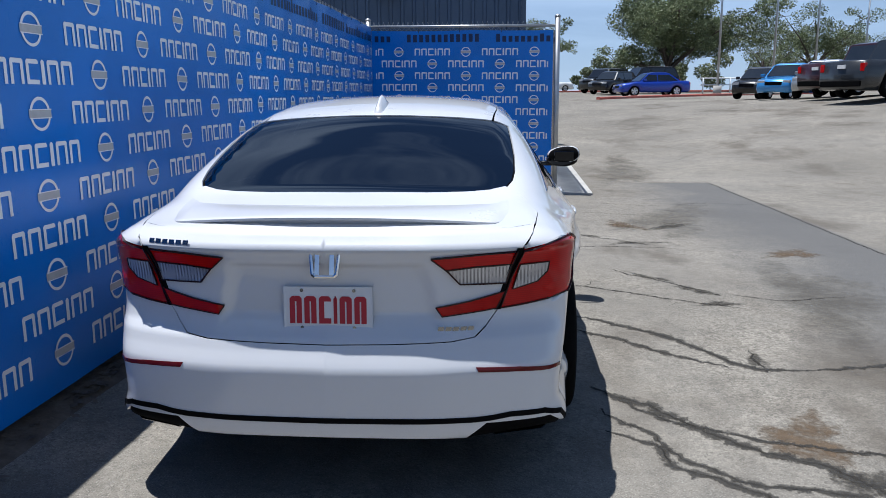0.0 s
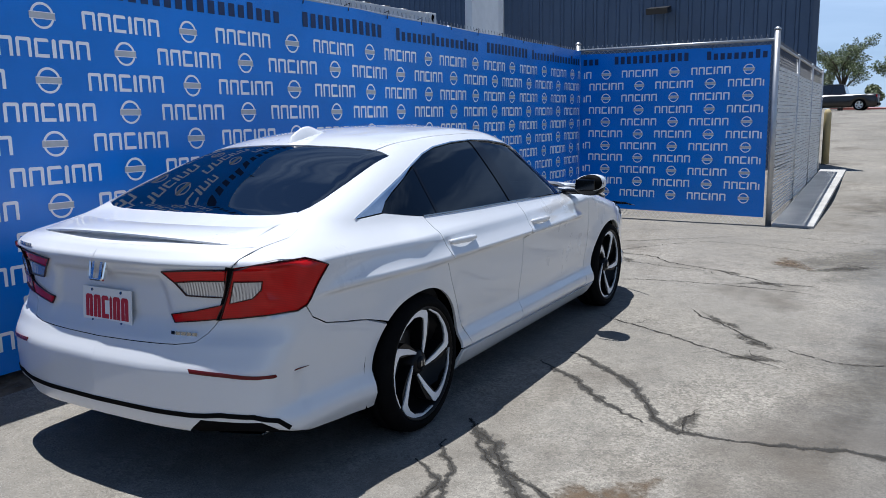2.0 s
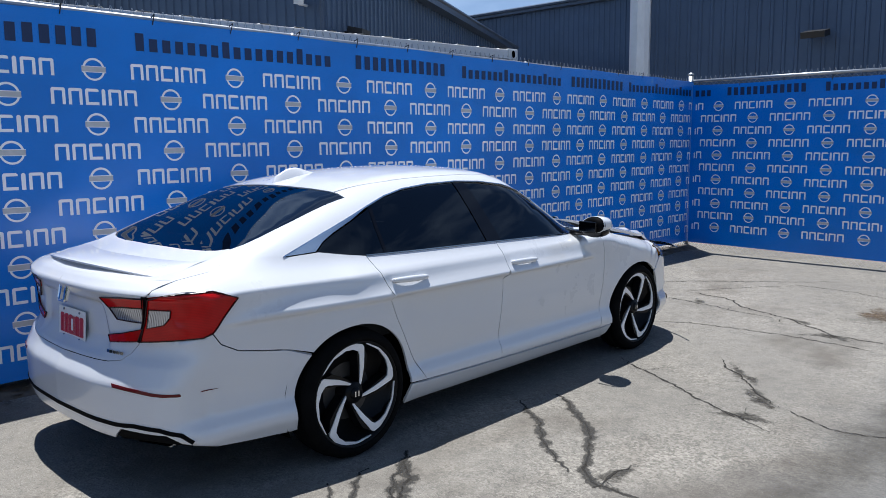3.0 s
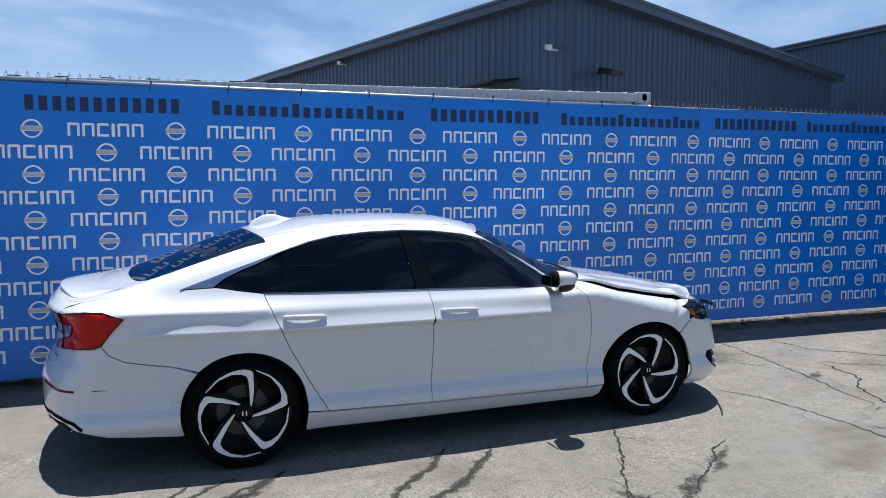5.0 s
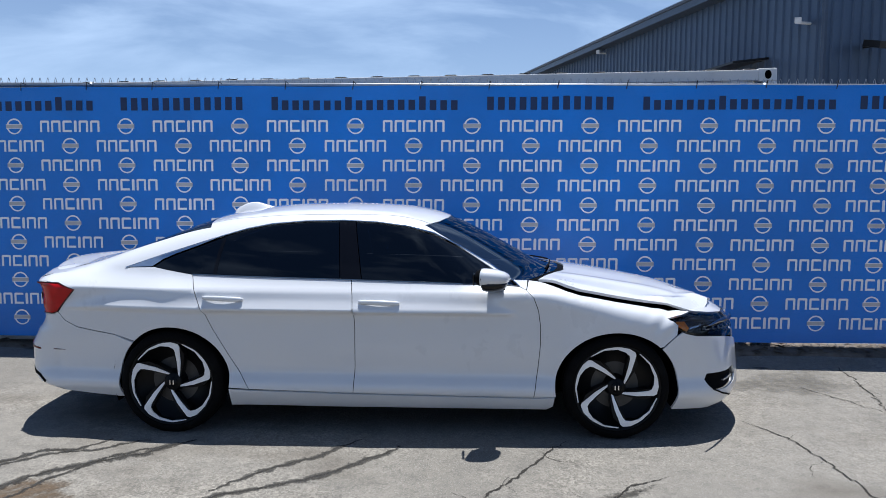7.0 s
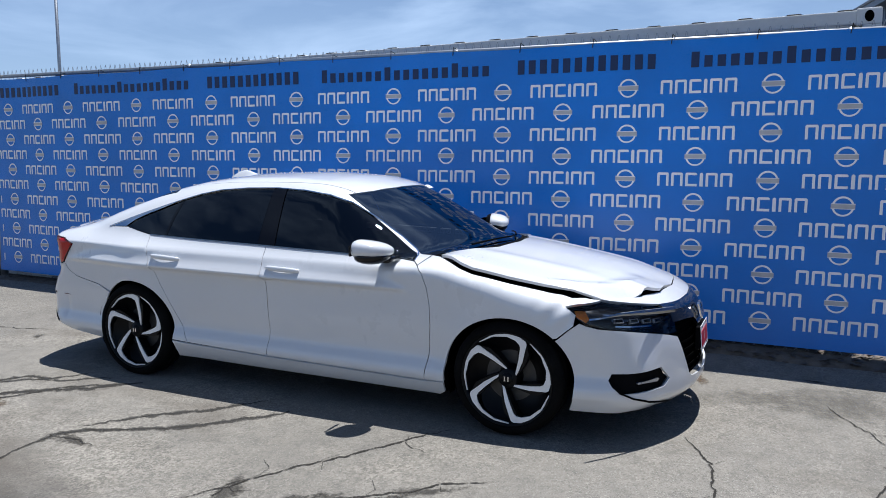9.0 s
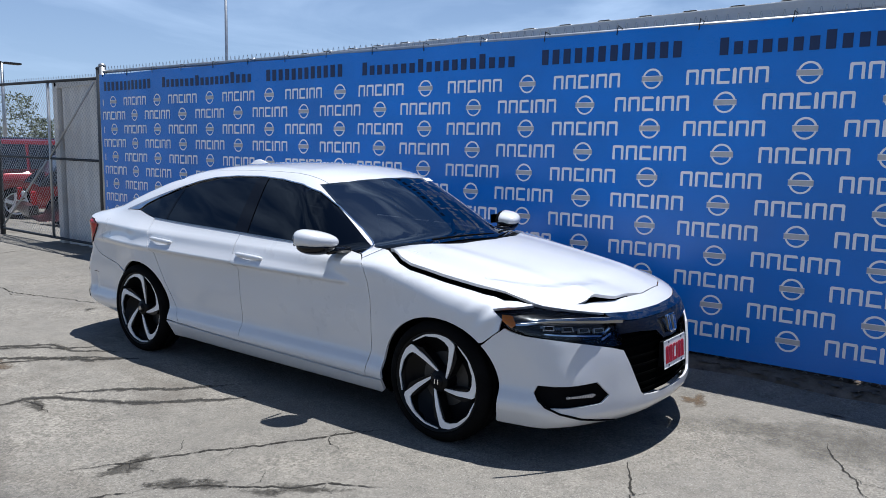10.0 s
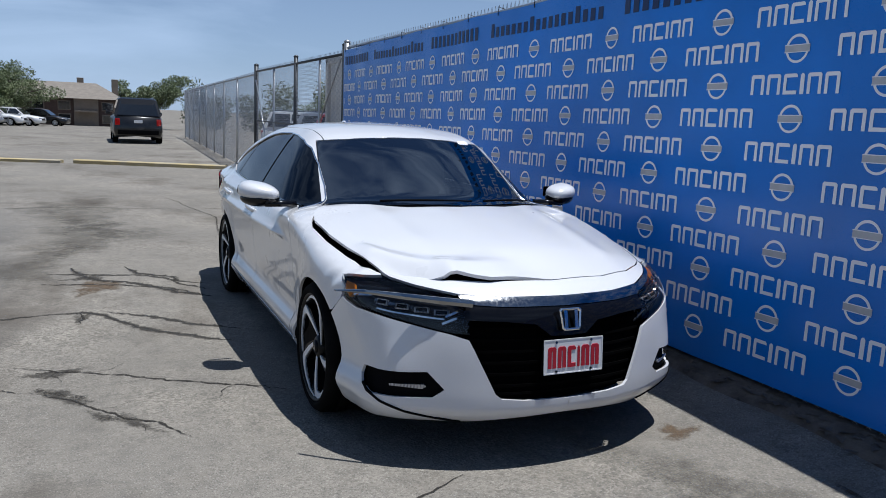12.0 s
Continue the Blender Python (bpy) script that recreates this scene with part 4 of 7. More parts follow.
# boot lid: deck and rear face
deck = outline(run("t", *LID_SIDE), run("t", *LID_BREAK[::-1]), run("t", *[(-x, y) for x, y in LID_BREAK]), run("t", *[(-x, y) for x, y in LID_SIDE[::-1]]), run("t", *[(-x, y) for x, y in BACK_FOOT]), run("t", *BACK_FOOT[::-1]))
face = outline(run("t", *LID_BREAK), run("r", (0.680, 0.965), (0.655, 0.932), (0.61, 0.83), (0.573, 0.722)), run("r", *LID_FOOT))
boot = panel("boot_lid", [panel_data("top", deck, step=0.02, gap=-0.003, flange=0.0)] + both("wrap", face, step=0.02, gap=0.001, flange=0.012), M["paint"], car)
# lip spoiler on the deck: a thin blade with a sharp trailing edge, hollow beneath
bm = bmesh.new()
xs = np.linspace(-0.61, 0.61, 53)
rows = []
for x in xs:
    a = abs(x)
    end = smoothstep(0.55, 0.61, a)
    t = 1 - 0.85 * end
    yb = -2.420 + 0.105 * (a / 0.56) ** 2.0 + 0.045 * end
    edge = 1.046 - 0.036 * (a / 0.6) ** 2
    front_z = top_point([x], [yb + 0.24])[0][2]
    pts = []
    for dy, z in ((0.24, front_z - 0.003), (0.16, lerp(front_z, edge, 0.30) + 0.003 * t), (0.08, lerp(front_z, edge, 0.68) + 0.005 * t), (0.03, lerp(front_z, edge, 0.92) + 0.002 * t), (0.006, edge), (0.0, edge - 0.003), (0.0, edge - 0.011 * t), (0.016, edge - 0.016 * t), (0.040, edge - 0.040 * t - 0.004), (0.050, edge - 0.075), (0.050, edge - 0.10)):
        pts.append(bm.verts.new((x, yb + dy, z)))
    rows.append(pts)
for a, b in zip(rows, rows[1:]):
    for i in range(len(a) - 1):
        bm.faces.new((a[i], b[i], b[i + 1], a[i + 1]))
bmesh.ops.recalc_face_normals(bm, faces=bm.faces[:])
spoiler = part("lip_spoiler", bm, M["paint"], boot, smooth=True)
spoiler.data.set_sharp_from_angle(angle=radians(35))

# bumpers
rear_border = outline(arc(AXLE_R, 200, 136), run("s", *REAR_SEAM[::-1][1:]), run("s", (-2.17, 0.765), (-2.21, 0.752)), run("r", (0.74, 0.744), (0.66, 0.734), (0.575, 0.724)), run("r", *LID_FOOT), run("r", (0.0, 0.298), (0.30, 0.294), (0.47, 0.286), (0.54, 0.345), (0.76, 0.340), (0.80, 0.30)), run("s", (-2.16, 0.245), (-1.95, 0.222), (-1.78, 0.212)))


def sagging(p, n):
    """The bumper's end has come away from the wing above the right wheel."""
    w = np.clip((p[:, 1] + 2.25) / 0.5, 0, 1) * np.exp(-(((p[:, 2] - 0.60) / 0.16) ** 2))
    q = p + n * (0.002 * w)[:, None]
    q[:, 2] -= 0.002 * w
    # pressed crease on the corner
    c = np.exp(-(((p[:, 1] + 2.19) / 0.022) ** 2) - ((p[:, 2] - 0.43) / 0.085) ** 2)
    return q - n * (0.010 * c)[:, None]


rear_bumper = panel("rear_bumper", [panel_data("wrap", rear_border, step=0.017, shape=sagging), panel_data("wrap", rear_border, step=0.017, mirror=True)], M["paint"], car, "white rear bumper, loose at one end")
FOG = ((0.838, 0.345), (0.824, 0.415), (0.62, 0.432), (0.556, 0.36), (0.60, 0.325), (0.82, 0.312))
front_border = outline(arc(AXLE_F, -22, 42), run("s", (1.702, 0.592), (1.765, 0.650), (1.82, 0.692), (1.85, 0.680)), run("f", (0.852, 0.664), (0.78, 0.652), (0.66, 0.628), (0.527, 0.600), (0.455, 0.578), (0.436, 0.538), (0.40, 0.46), (0.345, 0.345), (0.32, 0.325), (0.22, 0.316), (0.0, 0.312)), run("f", (0.0, 0.238), (0.25, 0.225), (0.45, 0.205), (0.70, 0.196)), run("s", (2.02, 0.184), (1.86, 0.184), (1.780, 0.186)))
front_bumper = panel("front_bumper", both("wrap", front_border, holes=[outline(run("f", *FOG, FOG[0]))], step=0.025), M["paint"], car)
nose = outline(run("t", *BONNET_NOSE), run("f", (0.0, 0.745), (0.3, 0.748), (0.475, 0.757), (0.62, 0.778), (0.70, 0.795)))
panel("nose_strip", both("wrap", nose, step=0.02, gap=0.001), M["paint"], front_bumper)

for flip in (False, True):
    # fog lamp pocket
    pocket = panel("fog_lamp_bezel", [panel_data("wrap", outline(run("f", *FOG, FOG[0])), mirror=flip, step=0.03, gap=-0.006, offset=-0.028)], M["matt_black"], front_bumper, "black fog lamp bezel")
    panel("fog_lamp", [panel_data("wrap", outline(run("f", (0.765, 0.356), (0.765, 0.370), (0.635, 0.378), (0.620, 0.368), (0.64, 0.354))), mirror=flip, step=0.02, offset=-0.012)], M["clear_lamp"], front_bumper, "narrow clear fog lamp")
    blade = run("f", (0.836, 0.345), (0.828, 0.316), (0.79, 0.285), (0.70, 0.252), (0.58, 0.226), (0.47, 0.208), step=0.012)
    bm = ribbon(blade, 0.010, 0.004)
    part("air_blade", flip_x(bm) if flip else bm, M["matt_black"], front_bumper)
    # rear reflectors, tail pipes
    panel("rear_reflector", [panel_data("wrap", outline(run("r", (0.498, 0.551), (0.65, 0.542), (0.79, 0.526), (0.812, 0.512), (0.79, 0.508), (0.65, 0.522), (0.51, 0.531))), mirror=flip, step=0.03, offset=0.004, flange=0.008)], M["dark_red"], rear_bumper, "narrow dark red reflector")
    panel("exhaust_trim", [panel_data("wrap", outline(run("r", (0.475, 0.262), (0.475, 0.290), (0.54, 0.350), (0.60, 0.356), (0.765, 0.348), (0.812, 0.300), (0.80, 0.262))), mirror=flip, step=0.03, offset=-0.012)], M["matt_black"], rear_bumper)
    bm = bmesh.new()
    prof = [(0.555, 0.282), (0.568, 0.318), (0.592, 0.336), (0.725, 0.331), (0.752, 0.310), (0.752, 0.288), (0.735, 0.276), (0.565, 0.274)]
    prof_in = [(0.648 + (x - 0.648) * 0.955, 0.306 + (z - 0.306) * 0.86) for x, z in prof]
    y_of = lambda x: -2.405 + 0.9 * max(0.0, x - 0.55) ** 1.6
    rings = [[bm.verts.new((x, y_of(x) + d, z)) for x, z in pr] for pr, d in ((prof, 0.08), (prof, 0.004), (prof_in, 0.0), (prof_in, 0.012))]
    for a, b in zip(rings, rings[1:]):
        for i in range(len(prof)):
            bm.faces.new((a[i], a[(i + 1) % len(prof)], b[(i + 1) % len(prof)], b[i]))
    bmesh.ops.recalc_face_normals(bm, faces=bm.faces[:])
    pipe = part("tail_pipe", flip_x(bm) if flip else bm, M["dark_chrome"], rear_bumper, "smoked chrome tail pipe finisher")
    bm = bmesh.new()
    rings = [[bm.verts.new((x, y_of(x) + d, z)) for x, z in prof_in] for d in (0.012, 0.10)]
    for i in range(len(prof)):
        bm.faces.new((rings[0][i], rings[0][(i + 1) % len(prof)], rings[1][(i + 1) % len(prof)], rings[1][i]))
    bm.faces.new(rings[1])
    part("pipe_bore", flip_x(bm) if flip else bm, M["void_black"], pipe)
stripe = run("r", (0.0, 0.366), (0.3, 0.365), (0.5, 0.363), (0.56, 0.366), (0.62, 0.372), (0.74, 0.366), (0.80, 0.340), (0.820, 0.30))
for flip in (False, True):
    bm = ribbon(stripe, 0.019, 0.003)
    part("valance_strip", flip_x(bm) if flip else bm, M["matt_black"], rear_bumper)

# ---- glass and trim ----
def mirrored(pts):
    return [(-x, y) for x, y in pts]


screen = outline(run("t", *SCREEN_SIDE), run("t", *SCREEN_TOP), run("t", *mirrored(SCREEN_TOP[::-1])), run("t", *mirrored(SCREEN_SIDE[::-1])), run("t", *mirrored(SCREEN_FOOT)), run("t", *SCREEN_FOOT[::-1]))
windscreen = panel("windscreen", [panel_data("top", screen, step=0.05, offset=-0.004, gap=0.001, flange=0.005)], M["screen_glass"], car, "tinted windscreen with a small sticker")
back = outline(run("t", *BACK_SIDE), run("t", *BACK_FOOT), run("t", *mirrored(BACK_FOOT[::-1])), run("t", *mirrored(BACK_SIDE[::-1])), run("t", *mirrored(BACK_TOP)), run("t", *BACK_TOP[::-1]))
panel("rear_window", [panel_data("top", back, step=0.05, offset=-0.004, gap=0.001, flange=0.005)], M["rear_glass"], car, "dark tinted rear window")
for border, w in ((screen, 0.030), (back, 0.034)):
    # black ceramic edge under the glass
    loop = np.concatenate([border, border[:1]])
    part("glass_edge", ribbon(loop, w, 0.0, lift=-0.008), M["matt_black"], car)
q0 = top_point([-0.42], [0.27])[0]
bm = boxed((-0.035, -0.025, 0), (0.035, 0.025, 0.001))
bmesh.ops.transform(bm, matrix=Matrix.Translation(q0 + np.array([0, 0.02, -0.002])) @ Matrix.Rotation(radians(-24), 4, "X"), verts=bm.verts[:])
part("sticker", bm, M["white_trim"], windscreen)

DIVIDE = ((-1.115, 1.262), (-1.135, 1.15), (-1.145, 1.012))


def below(pts, lo, hi):
    return [p for p in pts if lo <= p[0] <= hi]


for flip in (False, True):
    quarter = outline(run("s", *DIVIDE), run("s", (-1.145, 1.012), (-1.285, 1.017), (-1.42, 1.036), (-1.56, 1.058)), run("s", (-1.56, 1.058), (-1.50, 1.102), (-1.42, 1.138), (-1.28, 1.190), (-1.124, 1.250)))
    panel("quarter_window", [panel_data("wrap", quarter, mirror=flip, step=0.05, offset=-0.006, gap=0.003, flange=0.004)], M["side_glass"], car)
    rear_w = outline(run("s", *DIVIDE[::-1]), run("s", DIVIDE[0], *below(HEAD, -1.1, -0.4), (-0.375, 1.357)), run("s", (-0.375, 1.357), (-0.335, 0.999)), run("s", (-0.335, 0.999), (-1.0, 1.010), (-1.145, 1.012)))
    panel("side_window", [panel_data("wrap", rear_w, mirror=flip, step=0.05, offset=-0.006, gap=0.004, flange=0.004)], M["side_glass"], doors[2 if flip else 0])
    pillar = outline(run("s", (-0.335, 0.999), (-0.375, 1.357)), run("s", (-0.375, 1.357), (-0.35, 1.358), (-0.27, 1.356)), run("s", (-0.27, 1.356), (-0.20, 0.996)), run("s", (-0.20, 0.996), (-0.335, 0.999)))
    panel("door_pillar", [panel_data("wrap", pillar, mirror=flip, step=0.05, offset=-0.002, gap=0.001, flange=0.006)], M["piano_black"], car)
    front_w = outline(run("s", (-0.20, 0.996), (-0.27, 1.356)), run("s", (-0.27, 1.356), *below(HEAD, -0.2, 0.7), (0.76, 0.987)), run("s", (0.76, 0.987), (0.77, 0.965)), run("s", (0.77, 0.965), (0.3, 0.984), (-0.20, 0.996)))
    panel("side_window", [panel_data("wrap", front_w, mirror=flip, step=0.05, offset=-0.006, gap=0.004, flange=0.004)], M["side_glass"], doors[3 if flip else 1])
    # bright strip over the windows, and the bright corner piece behind them
    for pts, r in ((HEAD, 0.0048), (BELT, 0.005)):
        p = run("s", *pts)
        if flip:
            p = p * [-1, 1, 1]
        q = skin_normal(np.abs(p) * [1, 0, 0] + p * [0, 1, 1]) * ([-1, 1, 1] if flip else [1, 1, 1])
        part("window_trim", tubed([tuple(a) for a in p + q * 0.001], r, 6), M["chrome"] if pts is HEAD else M["dark_chrome"], car, "bright metal window strip" if pts is HEAD else "")
    corner = outline(run("s", (-1.740, 1.052), (-1.50, 1.133), (-1.30, 1.198), (-1.14, 1.250), (-1.28, 1.192), (-1.42, 1.140), (-1.50, 1.104), (-1.565, 1.059)))
    panel("window_corner", [panel_data("wrap", corner, mirror=flip, step=0.03, offset=0.002, flange=0.006, gap=0.001)], M["chrome"], car)
    div = run("s", *DIVIDE)
    bm = ribbon(div, 0.022, 0.0, lift=-0.004)
    part("window_bar", flip_x(bm) if flip else bm, M["piano_black"], car)

# wipers and scuttle
scuttle = outline(run("t", *SCREEN_FOOT), run("t", (0.0, 1.175), (0.3, 1.14), (0.55, 1.035), (0.72, 0.93)))
panel("scuttle", both("top", scuttle, step=0.04, offset=-0.012, gap=0.0, flange=0.0), M["matt_black"], car)
for x0, x1, y0, y1 in ((0.42, -0.12, 1.0, 1.085), (-0.20, -0.60, 1.075, 0.90)):
    pts = [top_point([lerp(x0, x1, t)], [lerp(y0, y1, t) + 0.012 * math.sin(math.pi * t)])[0] + np.array([0, 0, 0.012]) for t in (0, 0.25, 0.5, 0.75, 1)]
    part("wiper", tubed([tuple(q) for q in pts], [0.007, 0.006, 0.006, 0.005, 0.004], 6), M["matt_black"], car)

# ---- lamps ----
for flip in (False, True):
    # rear lamps wrap from the boot lid onto the wing
    tail_edge = outline(run("r", (0.662, 0.930), (0.74, 0.943)), run("s", (-2.19, 0.947), (-2.16, 0.947), (-2.053, 0.912), (-2.11, 0.845), (-2.17, 0.768), (-2.21, 0.753)), run("r", (0.74, 0.745), (0.66, 0.735), (0.582, 0.727), (0.617, 0.83)))
    tail = panel("tail_lamp", [panel_data("wrap", tail_edge, mirror=flip, step=0.02, offset=0.004, flange=0.02)], M["red_lens"], car, "red tail lamp that wraps round the corner")
    clear_edge = outline(run("r", (0.648, 0.878), (0.748, 0.880), (0.742, 0.846), (0.708, 0.812), (0.622, 0.790)))
    panel("clear_section", [panel_data("wrap", clear_edge, mirror=flip, step=0.02, offset=0.008, flange=0.01)], M["clear_lamp"], tail, "clear reversing lamp section")
    panel("lamp_seam", [panel_data("wrap", outline(run("r", (0.640, 0.936), (0.662, 0.934), (0.620, 0.828), (0.585, 0.722), (0.562, 0.722), (0.598, 0.828))), mirror=flip, step=0.02, offset=0.003, flange=0.006, gap=0)], M["matt_black"], boot)
    upper_edge = outline(run("r", (0.352, 0.910), (0.5, 0.922), (0.640, 0.930), (0.622, 0.882), (0.5, 0.878), (0.40, 0.868)))
    lower_edge = outline(run("r", (0.368, 0.737), (0.48, 0.757), (0.598, 0.786), (0.568, 0.728), (0.48, 0.716), (0.388, 0.704)))
    lid = panel("lid_lamp", [panel_data("wrap", e, mirror=flip, step=0.02, offset=0.007, flange=0.014, gap=0.001) for e in (upper_edge, lower_edge)], M["red_lens"], boot, "red lamp blades on the boot lid")
    inner_edge = outline(run("r", (0.402, 0.868), (0.5, 0.878), (0.620, 0.882), (0.600, 0.814), (0.446, 0.816)))
    panel("clear_section", [panel_data("wrap", inner_edge, mirror=flip, step=0.02, offset=0.006, flange=0.014, gap=0.001)], M["clear_lamp"], lid, "clear lamp section")
    # thin dark edges of the lenses
    for edge, holder, wide in ((tail_edge, tail, 0.004), (clear_edge, tail, 0.003), (upper_edge, lid, 0.004), (lower_edge, lid, 0.004), (inner_edge, lid, 0.005)):
        bm = ribbon(np.concatenate([edge, edge[:1]]), wide, 0.0, lift=0.0095)
        part("lens_edge", flip_x(bm) if flip else bm, M["dark_edge"], holder)
    # headlamps: dark housing, lamp elements and a clear cover
    head_border = outline(run("s", (1.735, 0.782), (1.90, 0.800)), run("t", (0.71, 1.90), (0.64, 2.0)), run("f", (0.56, 0.772), (0.47, 0.742), (0.452, 0.70), (0.455, 0.60), (0.53, 0.605), (0.66, 0.633), (0.78, 0.657), (0.85, 0.668)), run("s", (1.845, 0.678), (1.79, 0.735)))
    lamp = panel("headlamp", [panel_data("wrap", head_border, mirror=flip, step=0.03, offset=-0.045, gap=-0.004, flange=0.0)], M["gloss_black"], car, "dark headlamp with clear cover")
    panel("lamp_cover", [panel_data("wrap", head_border, mirror=flip, step=0.025, offset=-0.003, gap=0.002, flange=0.0)], M["clear_lens"], lamp)
    panel("amber_reflector", [panel_data("wrap", outline(run("s", (1.785, 0.765), (1.845, 0.765), (1.875, 0.715), (1.855, 0.690), (1.80, 0.725))), mirror=flip, step=0.02, offset=-0.018, flange=0.02)], M["amber"], lamp, "amber side reflector")
    for k, (za, zb, xa, xb, zh) in enumerate(((0.752, 0.735, 0.80, 0.52, 0.006), (0.716, 0.702, 0.80, 0.60, 0.012), (0.678, 0.660, 0.80, 0.55, 0.007))):
        pts = [end_point([lerp(xa, xb, t)], [lerp(za, zb, t)], True)[0] for t in np.linspace(0, 1, 9)]
        bm = ribbon(np.array(pts), zh, 0.0, lift=-0.030)
        part("lamp_bar", flip_x(bm) if flip else bm, M["dark_chrome"] if k == 1 else M["chrome"], lamp)
    # a row of lens blocks in bright frames, and a slanting reflector at the inner end
    for x, z, wide in ((0.775, 0.712, 0.030), (0.705, 0.706, 0.032), (0.632, 0.699, 0.034), (0.556, 0.692, 0.034)):
        q = end_point([x], [z], True)[0]
        nq = skin_normal(q[None])[0]
        m = Matrix.Translation(q - nq * 0.030) @ Vector(nq).to_track_quat("Z", "Y").to_matrix().to_4x4()
        bm = boxed((-wide, -0.013, -0.010), (wide, 0.013, 0.004), m, 0.003, 1)
        block = part("lamp_block", flip_x(bm) if flip else bm, M["clear_lamp"], lamp)
        bm = boxed((-wide * 0.72, -0.008, 0.003), (wide * 0.72, 0.008, 0.008), m, 0.002, 1)
        part("lamp_lens", flip_x(bm) if flip else bm, M["piano_black"], block)
    for xa, za, xb, zb in ((0.500, 0.668, 0.560, 0.640), (0.490, 0.700, 0.545, 0.672), (0.80, 0.735, 0.86, 0.715)):
        pts = np.array([end_point([lerp(xa, xb, t)], [lerp(za, zb, t)], True)[0] for t in np.linspace(0, 1, 5)])
        bm = ribbon(pts, 0.010, 0.0, lift=-0.022)
        part("reflector", flip_x(bm) if flip else bm, M["chrome"], lamp)

# ---- grille, bright bar ----
grille_border = outline(run("f", (0.0, 0.707), (0.3, 0.710), (0.452, 0.718), (0.455, 0.578), (0.436, 0.538), (0.40, 0.46), (0.345, 0.345), (0.32, 0.325), (0.22, 0.316), (0.0, 0.312)))
grille = panel("grille", both("wrap", grille_border, step=0.03, offset=-0.045, gap=-0.006, flange=0.0), M["void_black"], car, "black grille")
panel("grille_brow", both("wrap", outline(run("f", (0.0, 0.708), (0.3, 0.711), (0.455, 0.720), (0.47, 0.66), (0.30, 0.655), (0.16, 0.640), (0.09, 0.588), (0.0, 0.586))), step=0.02, offset=-0.002, flange=0.02, gap=0.0), M["gloss_black"], grille, "gloss black brow")
for z in (0.625, 0.575, 0.525, 0.475, 0.425, 0.375, 0.340):
    half_w = 0.455 if z > 0.58 else lerp(0.345, 0.436, (z - 0.335) / 0.205)
    pts = np.concatenate([end_point(np.linspace(-half_w, -1e-4, 10), np.full(10, z), True), end_point(np.linspace(0.02, half_w, 10), np.full(10, z), True)])
    part("grille_bar", ribbon(pts, 0.012, 0.0, lift=-0.026), M["void_black"], grille)
bright = outline(run("f", (0.0, 0.745), (0.3, 0.748), (0.475, 0.757), (0.462, 0.720), (0.3, 0.711), (0.0, 0.708)))
panel("bright_bar", both("wrap", bright, step=0.02, offset=0.002, flange=0.014, gap=0.001), M["dark_chrome"], grille, "smoked chrome bar over the grille")
brow = outline(run("f", (0.475, 0.757), (0.62, 0.778), (0.70, 0.795), (0.71, 0.782), (0.60, 0.752), (0.465, 0.726)))
panel("bright_bar", [panel_data("wrap", brow, step=0.02, offset=-0.001, flange=0.014, mirror=True)], M["dark_chrome"], grille)
# the loose end of the bar on the damaged corner
bm = bmesh.new()
loose = [((0.44, 2.252, 0.730), 0.032), ((0.58, 2.205, 0.742), 0.030), ((0.72, 2.130, 0.752), 0.025), ((0.85, 2.040, 0.758), 0.017), ((0.955, 1.955, 0.750), 0.004)]
rings = [[bm.verts.new((x - 0.3 * o, y + o, z + h * v)) for o, v in ((0.006, -0.5), (0.010, 0.0), (0.004, 0.5), (-0.008, 0.5), (-0.010, -0.5))] for (x, y, z), h in loose]
for a, b in zip(rings, rings[1:]):
    for i in range(5):
        bm.faces.new((a[i], a[(i + 1) % 5], b[(i + 1) % 5], b[i]))
bm.faces.new(rings[0])
bm.faces.new(rings[-1][::-1])
bmesh.ops.recalc_face_normals(bm, faces=bm.faces[:])
part("loose_trim", bm, M["dark_chrome"], grille, "smoked trim strip that sticks out loose")


def emblem(parent, x, z, front, size):
    """A plain bright badge: a rounded upright frame with a bar."""
    q = end_point([x], [z], front)[0]
    nq = np.array([0.0, 0.97 if front else -0.97, 0.24])
    bm = bmesh.new()
    ring_out = [(-0.5, 0.40), (-0.40, 0.5), (0.40, 0.5), (0.5, 0.40), (0.42, -0.40), (0.32, -0.5), (-0.32, -0.5), (-0.42, -0.40)]
    loops = []
    for scale, d in ((1.0, -0.004), (1.0, 0.007), (0.90, 0.011), (0.78, 0.007), (0.76, 0.0)):
        loops.append([bm.verts.new((size * scale * a, -d, size * 0.86 * scale * b)) for a, b in ring_out])
    for a, b in zip(loops, loops[1:]):
        for i in range(8):
            bm.faces.new((a[i], a[(i + 1) % 8], b[(i + 1) % 8], b[i]))
    for xa in (-0.23, 0.23):
        box(bm, (xa * size - 0.07 * size, -0.009, -0.34 * size), (xa * size + 0.07 * size, 0.002, 0.34 * size))
    bmesh.ops.recalc_face_normals(bm, faces=bm.faces[:])
    tilt = math.asin(max(-1.0, min(1.0, nq[2])))
    rot = (Matrix.Rotation(math.pi, 4, "Z") if front else Matrix.Identity(4)) @ Matrix.Rotation(-tilt, 4, "X")
    bmesh.ops.transform(bm, matrix=Matrix.Translation(q + nq * (0.014 if front else 0.012)) @ rot, verts=bm.verts[:])
    return part("badge", bm, M["chrome"], parent, "chrome badge", smooth=False)


